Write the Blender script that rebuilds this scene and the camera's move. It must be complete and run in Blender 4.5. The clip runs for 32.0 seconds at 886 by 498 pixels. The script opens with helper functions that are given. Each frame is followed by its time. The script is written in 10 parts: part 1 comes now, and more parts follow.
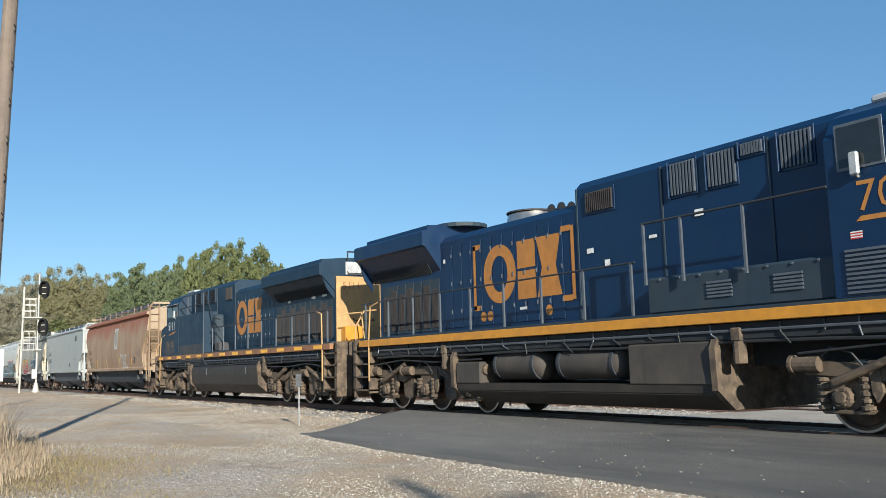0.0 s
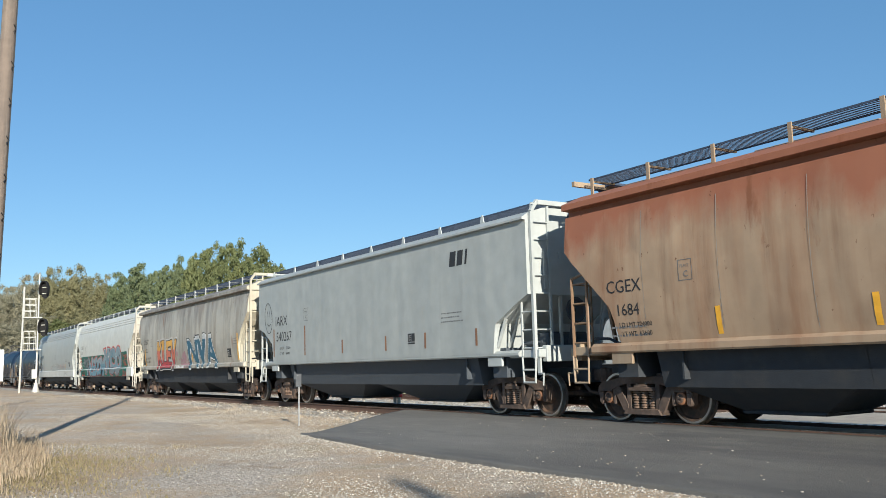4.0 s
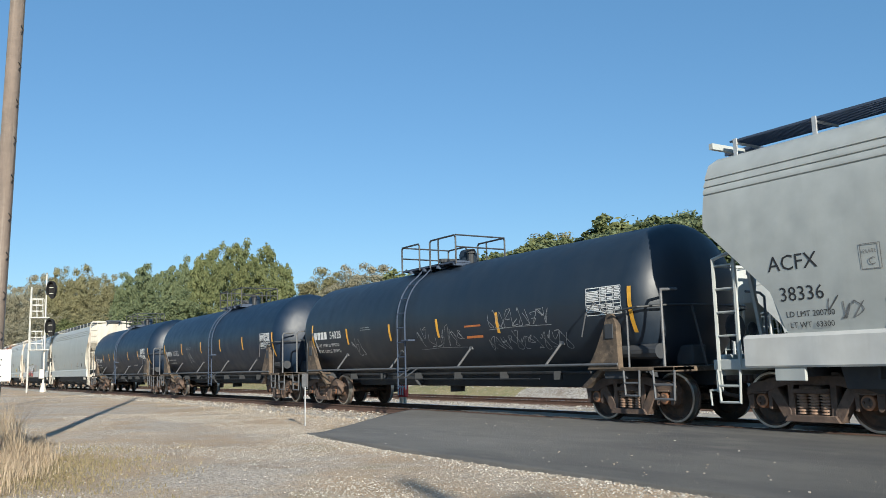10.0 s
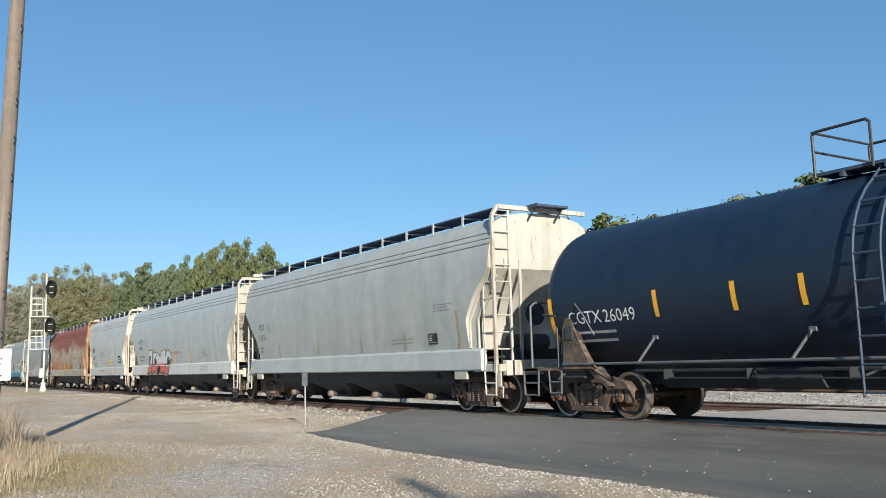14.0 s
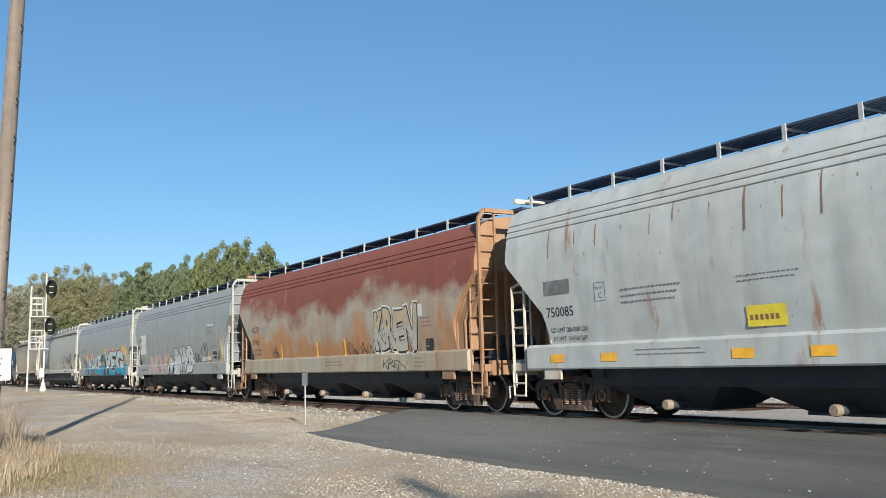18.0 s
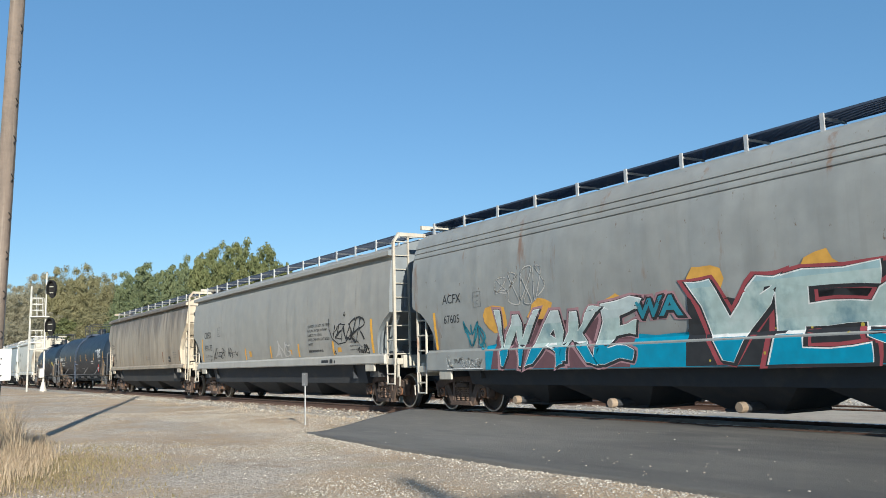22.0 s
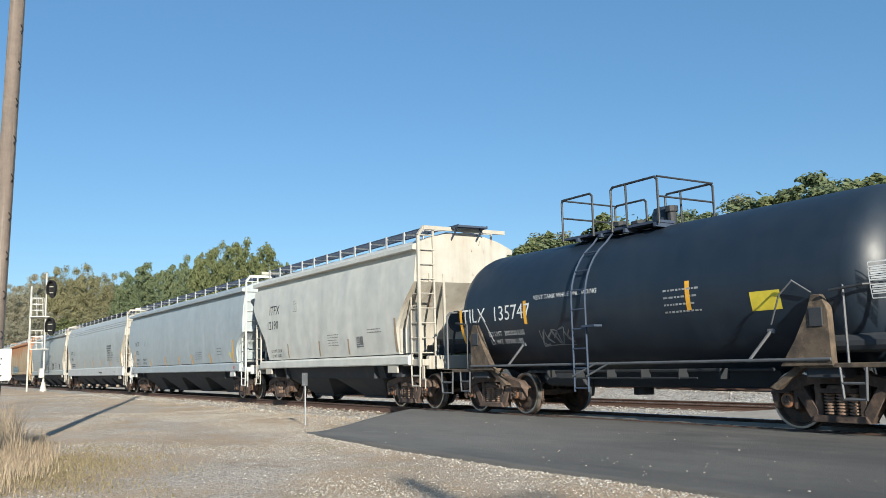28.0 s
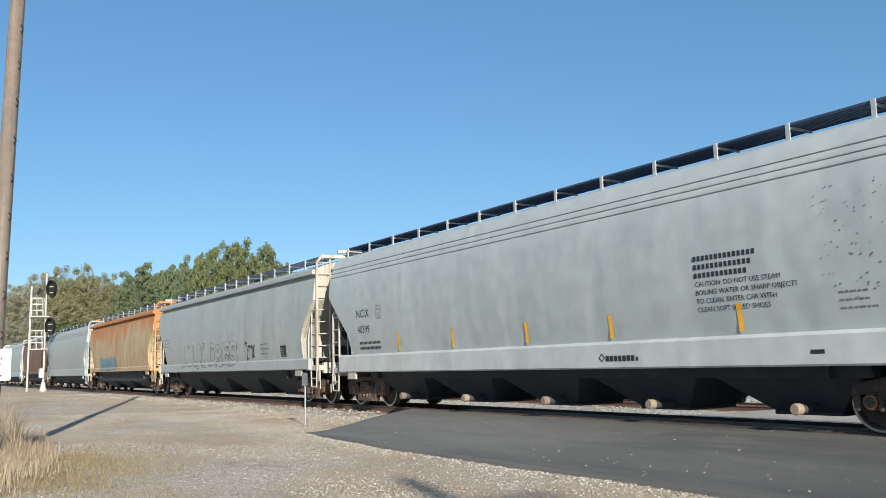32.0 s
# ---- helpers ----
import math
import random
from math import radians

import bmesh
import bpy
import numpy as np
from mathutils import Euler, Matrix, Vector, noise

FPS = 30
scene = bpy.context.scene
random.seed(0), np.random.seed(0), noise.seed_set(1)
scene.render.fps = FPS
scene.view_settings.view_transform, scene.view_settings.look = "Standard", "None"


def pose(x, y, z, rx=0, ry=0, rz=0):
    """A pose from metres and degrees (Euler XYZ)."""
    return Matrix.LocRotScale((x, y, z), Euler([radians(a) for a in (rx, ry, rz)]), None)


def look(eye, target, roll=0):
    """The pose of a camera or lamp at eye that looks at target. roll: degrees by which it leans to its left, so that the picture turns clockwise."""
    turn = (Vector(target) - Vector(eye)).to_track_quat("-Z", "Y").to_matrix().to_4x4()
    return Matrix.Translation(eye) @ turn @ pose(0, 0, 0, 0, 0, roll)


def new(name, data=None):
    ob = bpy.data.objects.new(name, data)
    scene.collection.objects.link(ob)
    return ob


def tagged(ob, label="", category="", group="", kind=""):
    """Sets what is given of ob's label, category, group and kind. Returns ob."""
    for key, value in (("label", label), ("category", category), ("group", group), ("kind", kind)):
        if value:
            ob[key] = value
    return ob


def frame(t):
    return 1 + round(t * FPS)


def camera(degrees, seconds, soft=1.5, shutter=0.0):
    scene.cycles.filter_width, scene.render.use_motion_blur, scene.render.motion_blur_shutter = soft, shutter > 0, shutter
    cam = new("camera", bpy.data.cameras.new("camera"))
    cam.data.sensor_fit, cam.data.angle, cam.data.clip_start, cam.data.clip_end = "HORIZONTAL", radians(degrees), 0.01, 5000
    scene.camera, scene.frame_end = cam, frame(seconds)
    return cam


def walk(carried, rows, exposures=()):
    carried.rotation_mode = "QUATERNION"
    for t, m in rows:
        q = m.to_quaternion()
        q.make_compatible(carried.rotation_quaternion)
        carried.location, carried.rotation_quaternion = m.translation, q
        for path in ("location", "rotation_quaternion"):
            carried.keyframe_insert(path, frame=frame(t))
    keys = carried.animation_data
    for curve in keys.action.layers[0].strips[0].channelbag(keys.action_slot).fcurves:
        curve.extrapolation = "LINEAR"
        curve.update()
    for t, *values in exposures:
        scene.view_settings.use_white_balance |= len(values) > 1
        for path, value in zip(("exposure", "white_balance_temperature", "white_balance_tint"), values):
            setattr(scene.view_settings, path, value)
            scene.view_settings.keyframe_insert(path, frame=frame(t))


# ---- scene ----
cam = camera(54.57, 32.0, soft=0.4)

# the lens stands on a tripod about 1.15 m over the rail head; it is nudged once, near 8.3 s
EYE = (0.0, 0.0, 1.15)
TILT, LEAN, TURN = 97.63, 1.476, 57.535
NUDGES = [
    (0.0, -0.396, 0.049), (7.6, -0.396, 0.049), (8.0, -0.226, 0.06), (8.5, 0.264, 0.03), (9.0, 0.132, 0.04),
    (9.5, 0.0, 0.055), (10.2, 0.0, 0.055), (10.6, 0.04, 0.06), (11.0, 0.08, 0.18), (11.4, 0.03, 0.0), (12.0, 0.0, 0.0),
    (14.0, 0.0, 0.0), (16.8, 0.0, -0.03), (18.6, 0.0, 0.0), (32.0, 0.0, 0.0)]
walk(cam, [(t, pose(*EYE, TILT + up, LEAN, TURN + left)) for t, left, up in NUDGES], [(0.0, 0.82, 5200, 4), (32.0, 0.82, 5200, 4)])

# ---- sky and sun ----
SUN = Vector((0.905, -0.268, 0.338)).normalized()
world = bpy.data.worlds.new("sky")
scene.world = world
world.use_nodes = True
sky = world.node_tree.nodes.new("ShaderNodeTexSky")
sky.sky_type = "NISHITA"
sky.sun_disc = False
sky.sun_elevation = math.asin(SUN.z)
sky.sun_rotation = math.atan2(SUN.x, SUN.y)
sky.air_density, sky.dust_density, sky.ozone_density = 1.0, 0.3, 1.2
back = world.node_tree.nodes["Background"]
haze = world.node_tree.nodes.new("ShaderNodeMixRGB")
haze.inputs[0].default_value, haze.inputs[2].default_value = 0.3, (1.75, 3.75, 5.7, 1)
world.node_tree.links.new(sky.outputs[0], haze.inputs[1])
world.node_tree.links.new(haze.outputs[0], back.inputs[0])
back.inputs[1].default_value = 0.060
sun = new("sun", bpy.data.lights.new("sun", "SUN"))
sun.data.energy, sun.data.angle, sun.data.color = 5.0, radians(0.55), (1.0, 0.79, 0.55)
sun.matrix_world = look(SUN * 50, (0, 0, 0))


# ---- materials ----
def mat(name, col, rough=0.6, metal=0.0, over=(), bump=0.1, bscale=40.0, grain=0.12, gscale=6.0, spread=0.0, coat=0.0, dent=0.0):
    """Paint, metal, stone: a base colour with grain, then overlays (colour, low, high, scale xyz, strength[, z0, z1]) of noise."""
    m = bpy.data.materials.new(name)
    m.use_nodes = True
    t = m.node_tree
    N, L = t.nodes.new, t.links.new
    b = t.nodes["Principled BSDF"]
    co = N("ShaderNodeTexCoord")
    n = N("ShaderNodeTexNoise")
    n.inputs["Scale"].default_value, n.inputs["Detail"].default_value = gscale, 6
    L(co.outputs["Object"], n.inputs["Vector"])
    r = N("ShaderNodeMapRange")
    r.inputs[1].default_value, r.inputs[2].default_value, r.inputs[3].default_value, r.inputs[4].default_value = 0.3, 0.7, 1 - grain, 1 + grain
    L(n.outputs[0], r.inputs[0])
    v = N("ShaderNodeMixRGB")
    v.blend_type = "MULTIPLY"
    v.inputs[0].default_value = 1
    v.inputs[1].default_value = (*col, 1)
    L(r.outputs[0], v.inputs[2])
    out = v.outputs[0]
    if spread:
        inf, hs = N("ShaderNodeObjectInfo"), N("ShaderNodeMapRange")
        hs.inputs[3].default_value, hs.inputs[4].default_value = 1 - spread, 1 + spread
        L(inf.outputs["Random"], hs.inputs[0])
        w = N("ShaderNodeMixRGB")
        w.blend_type = "MULTIPLY"
        w.inputs[0].default_value = 1
        L(out, w.inputs[1]), L(hs.outputs[0], w.inputs[2])
        out = w.outputs[0]
    for o in over:
        c, lo, hi, sc, amount = o[:5]
        mp, k, rr, mx = N("ShaderNodeMapping"), N("ShaderNodeTexNoise"), N("ShaderNodeMapRange"), N("ShaderNodeMixRGB")
        mp.inputs["Scale"].default_value = sc
        mp.inputs["Location"].default_value = (lo * 7, hi * 3, amount * 5)
        k.inputs["Scale"].default_value, k.inputs["Detail"].default_value, k.inputs["Roughness"].default_value = 1.0, 7, 0.62
        L(co.outputs["Object"], mp.inputs[0]), L(mp.outputs[0], k.inputs["Vector"])
        src = k.outputs[0]
        if len(o) > 5:
            sx, mr, ad = N("ShaderNodeSeparateXYZ"), N("ShaderNodeMapRange"), N("ShaderNodeMath")
            L(co.outputs["Object"], sx.inputs[0]), L(sx.outputs[2], mr.inputs[0])
            mr.inputs[1].default_value, mr.inputs[2].default_value = o[5], o[6]
            mr.inputs[3].default_value, mr.inputs[4].default_value = -0.3, 0.3
            ad.operation = "ADD"
            L(src, ad.inputs[0]), L(mr.outputs[0], ad.inputs[1])
            src = ad.outputs[0]
        rr.inputs[1].default_value, rr.inputs[2].default_value, rr.inputs[4].default_value = lo, hi, amount
        L(src, rr.inputs[0]), L(rr.outputs[0], mx.inputs[0]), L(out, mx.inputs[1])
        mx.inputs[2].default_value = (*c, 1)
        out = mx.outputs[0]
    L(out, b.inputs["Base Color"])
    b.inputs["Roughness"].default_value, b.inputs["Metallic"].default_value = rough, metal
    b.inputs["Coat Weight"].default_value = coat
    rn = N("ShaderNodeMapRange")
    rn.inputs[3].default_value, rn.inputs[4].default_value = max(0.05, rough - 0.12), min(1, rough + 0.12)
    L(n.outputs[0], rn.inputs[0]), L(rn.outputs[0], b.inputs["Roughness"])
    if bump:
        bn, bu = N("ShaderNodeTexNoise"), N("ShaderNodeBump")
        bn.inputs["Scale"].default_value, bn.inputs["Detail"].default_value = bscale, 5
        bu.inputs["Strength"].default_value, bu.inputs["Distance"].default_value = bump, 0.02
        L(co.outputs["Object"], bn.inputs["Vector"]), L(bn.outputs[0], bu.inputs["Height"]), L(bu.outputs[0], b.inputs["Normal"])
        if dent:
            dm, dn, db = N("ShaderNodeMapping"), N("ShaderNodeTexNoise"), N("ShaderNodeBump")
            dm.inputs["Scale"].default_value = (0.75, 0.75, 0.22)
            dn.inputs["Scale"].default_value, dn.inputs["Detail"].default_value = 1.0, 2
            db.inputs["Strength"].default_value, db.inputs["Distance"].default_value = dent, 0.25
            L(co.outputs["Object"], dm.inputs[0]), L(dm.outputs[0], dn.inputs["Vector"])
            L(dn.outputs[0], db.inputs["Height"]), L(db.outputs[0], bu.inputs["Normal"])
    return m


def plate(name, base, streak, rust=None, top=None, rough=0.5, dirt=0.55, foot=None):
    """Weathered painted steel sheet: long upright streaks, blotches, a little rust."""
    base, streak = tuple(c * 0.9 for c in base), tuple(c * 0.9 for c in streak)
    over = [(streak, 0.45, 0.75, (1.6, 1.6, 0.14), dirt), (streak, 0.5, 0.8, (0.35, 0.35, 0.5), dirt * 0.6),
            (tuple(c * 0.55 for c in streak), 0.56, 0.74, (3.2, 3.2, 0.22), dirt * 0.55)]
    if top:
        over.append(top)
    if foot:
        over.append(foot)
    if rust:
        over.append((rust, 0.6, 0.7, (2.4, 2.4, 0.5), 0.8))
        over.append((tuple(c * 0.6 for c in rust), 0.66, 0.72, (9, 9, 5), 0.9))
    return mat(name, base, rough, 0.0, over, bump=0.06, bscale=9, grain=0.08, gscale=3.0, dent=0.24)


WORNGREY = plate("worn_grey_paint", (0.315, 0.325, 0.317), (0.25, 0.24, 0.215), rust=(0.22, 0.13, 0.08), dirt=0.4)
GREY = plate("grey_paint", (0.40, 0.42, 0.41), (0.32, 0.32, 0.295), dirt=0.24)
PALE = plate("pale_grey_paint", (0.445, 0.47, 0.468), (0.385, 0.385, 0.36), dirt=0.12)
BLUISH = plate("blue_grey_paint", (0.405, 0.45, 0.475), (0.37, 0.395, 0.405), dirt=0.12)
CHALKTRIM = plate("dirty_white_trim", (0.50, 0.48, 0.42), (0.30, 0.24, 0.18), rust=(0.24, 0.12, 0.06), dirt=0.6)
WHITE = plate("white_paint", (0.64, 0.64, 0.59), (0.50, 0.47, 0.40), dirt=0.25)
# end faces of some hoppers: blue shade between cars painted into the colour
SHADEFACE = plate("shade_toned_blue_grey_paint", (0.20, 0.225, 0.25), (0.14, 0.14, 0.135), dirt=0.5)
CREAM = plate("cream_paint", (0.62, 0.60, 0.50), (0.45, 0.40, 0.30), dirt=0.4)
DIRTY = plate("soiled_grey_paint", (0.47, 0.44, 0.375), (0.14, 0.11, 0.08), rust=(0.22, 0.11, 0.05), dirt=0.8, top=((0.125, 0.092, 0.072), 0.56, 0.72, (1.2, 1.2, 0.12), 0.6, 1.4, 4.8))
TAUPE = plate("taupe_paint", (0.43, 0.365, 0.28), (0.17, 0.13, 0.09), dirt=0.65, top=((0.11, 0.085, 0.065), 0.5, 0.68, (1.9, 1.9, 0.15), 0.75, 1.1, 4.8))
OCHRE = plate("rust_veiled_tan_paint", (0.40, 0.29, 0.19), (0.26, 0.12, 0.055), rust=(0.20, 0.075, 0.03),
              top=((0.28, 0.10, 0.05), 0.42, 0.62, (0.5, 0.5, 0.25), 0.9, 2.4, 4.6), dirt=0.8, rough=0.65)
REDRUST = plate("red_rusted_grey_paint", (0.385, 0.355, 0.29), (0.36, 0.20, 0.09), foot=((0.38, 0.185, 0.07), 0.40, 0.57, (0.7, 0.7, 0.6), 0.9, 3.6, 0.6), rust=(0.33, 0.13, 0.05),
                top=((0.20, 0.060, 0.038), 0.42, 0.56, (0.32, 0.32, 0.42), 0.97, 1.9, 4.3), dirt=0.5, rough=0.75)
ORANGE = plate("orange_rusted_tan_paint", (0.50, 0.40, 0.24), (0.42, 0.19, 0.06), rust=(0.33, 0.13, 0.04),
               top=((0.42, 0.17, 0.05), 0.44, 0.6, (0.6, 0.6, 0.3), 0.9, 1.6, 4.8), dirt=0.8, rough=0.7)
BROWN = plate("brown_paint", (0.20, 0.12, 0.075), (0.11, 0.06, 0.04), rust=(0.25, 0.11, 0.05), dirt=0.8, rough=0.7)
BLACK = plate("black_tank_paint", (0.007, 0.018, 0.042), (0.020, 0.030, 0.046), dirt=0.4, rough=0.46)
FADEDBLACK = plate("faded_black_tank_paint", (0.013, 0.022, 0.038), (0.030, 0.038, 0.050), dirt=0.45, rough=0.46)
# black steel, two tones; bluish shade from under the cars is mixed into both
BLUEBLACK = mat("black_underframe", (0.034, 0.039, 0.048), 0.8, over=[((0.075, 0.068, 0.060), 0.48, 0.72, (2, 2, 2), 0.5)], bump=0.15)
BELLY = mat("blue_black_steel", (0.020, 0.023, 0.028), 0.8, bump=0.1, over=[((0.04, 0.036, 0.032), 0.5, 0.7, (2, 2, 2), 0.5)])
IRON = mat("rusty_cast_iron", (0.075, 0.053, 0.042), 0.85, over=[((0.155, 0.108, 0.080), 0.45, 0.65, (5, 5, 5), 0.75), ((0.06, 0.048, 0.04), 0.52, 0.7, (9, 9, 9), 0.7)], bump=0.35, spread=0.25)
DUSTY = mat("dust_coated_iron", (0.125, 0.094, 0.065), 0.9, over=[((0.04, 0.032, 0.027), 0.42, 0.62, (3, 3, 3), 0.8), ((0.25, 0.19, 0.13), 0.54, 0.7, (7, 7, 7), 0.55)], bump=0.3)
SPRING = mat("coil_spring_steel", (0.23, 0.155, 0.11), 0.8, bump=0.2, spread=0.3)
CAP = mat("dusty_cap_paint", (0.22, 0.175, 0.13), 0.8, bump=0.1, spread=0.4, over=[((0.25, 0.18, 0.12), 0.45, 0.7, (6, 6, 6), 0.6)])
BEARING = mat("orange_brown_bearing", (0.26, 0.125, 0.062), 0.75, over=[((0.12, 0.07, 0.04), 0.5, 0.7, (9, 9, 9), 0.7)])
WHEEL = mat("dark_wheel_steel", (0.06, 0.045, 0.036), 0.75, 0.1, over=[((0.17, 0.095, 0.055), 0.45, 0.65, (5, 5, 5), 0.7)], bump=0.2)
TREAD = mat("polished_wheel_tread", (0.50, 0.47, 0.43), 0.32, 0.9, bump=0.03)
DULLSTEEL = mat("dull_grey_steel", (0.12, 0.125, 0.135), 0.55, 0.2, over=[((0.12, 0.10, 0.085), 0.5, 0.7, (6, 6, 6), 0.5)])
GALV = mat("galvanised_steel", (0.48, 0.49, 0.50), 0.5, 0.35, over=[((0.27, 0.25, 0.22), 0.5, 0.7, (6, 6, 6), 0.5)])
# dark grating; the blue of reflected sky is put into its base colour
GRATE = mat("sky_tinted_steel_grating", (0.05, 0.068, 0.11), 0.65, 0.2, bump=0.1)
PIPE = mat("black_pipe", (0.028, 0.03, 0.034), 0.55, bump=0.1)
BLUE = plate("dark_blue_paint", (0.002, 0.021, 0.074), (0.005, 0.026, 0.058), dirt=0.4, rough=0.46)
BLUEOLD = plate("weathered_blue_paint", (0.003, 0.024, 0.056), (0.010, 0.028, 0.044), dirt=0.5, rough=0.55)
BLUEDULL = mat("sooty_blue_grey_paint", (0.020, 0.036, 0.055), 0.65, over=[((0.045, 0.048, 0.048), 0.45, 0.7, (2, 2, 0.6), 0.5)], bump=0.08)
YELLOW = mat("chrome_yellow_paint", (0.56, 0.255, 0.02), 0.5, over=[((0.40, 0.19, 0.04), 0.45, 0.7, (1.2, 3, 3), 0.6)], bump=0.05)
YELLOWDIRT = mat("soiled_yellow_paint", (0.44, 0.29, 0.12), 0.6, over=[((0.30, 0.19, 0.09), 0.42, 0.65, (2, 2, 1), 0.75)], bump=0.05)
BRASS = mat("orange_yellow_lettering", (0.44, 0.19, 0.035), 0.6, over=[((0.30, 0.15, 0.05), 0.45, 0.7, (3, 3, 1), 0.5)], bump=0.03)
RAILING = mat("dark_worn_railing", (0.11, 0.125, 0.15), 0.45, 0.3, bump=0.05)
SKIRT = mat("brown_dusted_blue_paint", (0.055, 0.052, 0.052), 0.7, over=[((0.02, 0.036, 0.055), 0.45, 0.65, (1, 1, 1), 0.7), ((0.10, 0.075, 0.055), 0.5, 0.7, (2, 2, 0.7), 0.6)], bump=0.1)
RUSTSILL = mat("rust_brown_sill", (0.27, 0.14, 0.07), 0.75, over=[((0.15, 0.08, 0.05), 0.45, 0.65, (3, 3, 3), 0.6)])
GLASS = mat("dark_cab_glass", (0.02, 0.025, 0.03), 0.08, bump=0)
LAMP = mat("lamp_lens", (0.38, 0.36, 0.34), 0.12, bump=0)
CHALKDIM = mat("faint_chalk", (0.30, 0.31, 0.32), 0.8, bump=0, grain=0.3)
INK = mat("black_stencil_paint", (0.025, 0.025, 0.027), 0.6, bump=0, grain=0.25)
CHALK = mat("white_stencil_paint", (0.72, 0.72, 0.70), 0.6, bump=0, grain=0.2)
REFLECT = mat("yellow_reflective_tape", (0.80, 0.42, 0.03), 0.35, bump=0, grain=0.15)
RED = mat("red_paint", (0.50, 0.045, 0.04), 0.55, bump=0.03)
TANKDUST = mat("dusty_tank_paint", (0.056, 0.049, 0.043), 0.75, over=[((0.11, 0.092, 0.072), 0.45, 0.7, (1.5, 1.5, 1), 0.6), ((0.04, 0.036, 0.033), 0.5, 0.7, (3, 3, 0.6), 0.6)], bump=0.12)
ASPHALT = mat("worn_asphalt", (0.118, 0.112, 0.103), 0.9, over=[((0.175, 0.166, 0.150), 0.40, 0.66, (0.22, 0.5, 1), 0.75), ((0.058, 0.058, 0.060), 0.50, 0.68, (0.14, 0.75, 1), 0.75), ((0.20, 0.185, 0.16), 0.54, 0.72, (0.9, 2.2, 1), 0.45), ((0.06, 0.057, 0.053), 0.58, 0.68, (26, 26, 26), 0.5), ((0.27, 0.26, 0.24), 0.66, 0.72, (30, 30, 30), 0.6)], bump=0.6, bscale=120, gscale=60, grain=0.25)

# dust only multiplies the asphalt colour: lighter in the west, darker in the east
n0, l0 = ASPHALT.node_tree.nodes, ASPHALT.node_tree.links
base = n0["Principled BSDF"].inputs["Base Color"].links[0].from_socket
spot, part_x, wob, along, dust = (n0.new("ShaderNode" + k) for k in ("TexCoord", "SeparateXYZ", "TexNoise", "MapRange", "MixRGB"))
shake = n0.new("ShaderNodeMath")
shake.operation, shake.inputs[1].default_value, wob.inputs["Scale"].default_value = "MULTIPLY_ADD", 9.0, 0.3
along.inputs[1].default_value, along.inputs[2].default_value, along.inputs[3].default_value, along.inputs[4].default_value = -10.0, 1.0, 1.22, 0.74
dust.blend_type, dust.inputs[0].default_value = "MULTIPLY", 1.0
l0.new(spot.outputs["Object"], part_x.inputs[0]), l0.new(spot.outputs["Object"], wob.inputs["Vector"])
l0.new(wob.outputs[0], shake.inputs[0]), l0.new(part_x.outputs[0], shake.inputs[2]), l0.new(shake.outputs[0], along.inputs[0])
l0.new(base, dust.inputs[1]), l0.new(along.outputs[0], dust.inputs[2]), l0.new(dust.outputs[0], n0["Principled BSDF"].inputs["Base Color"])


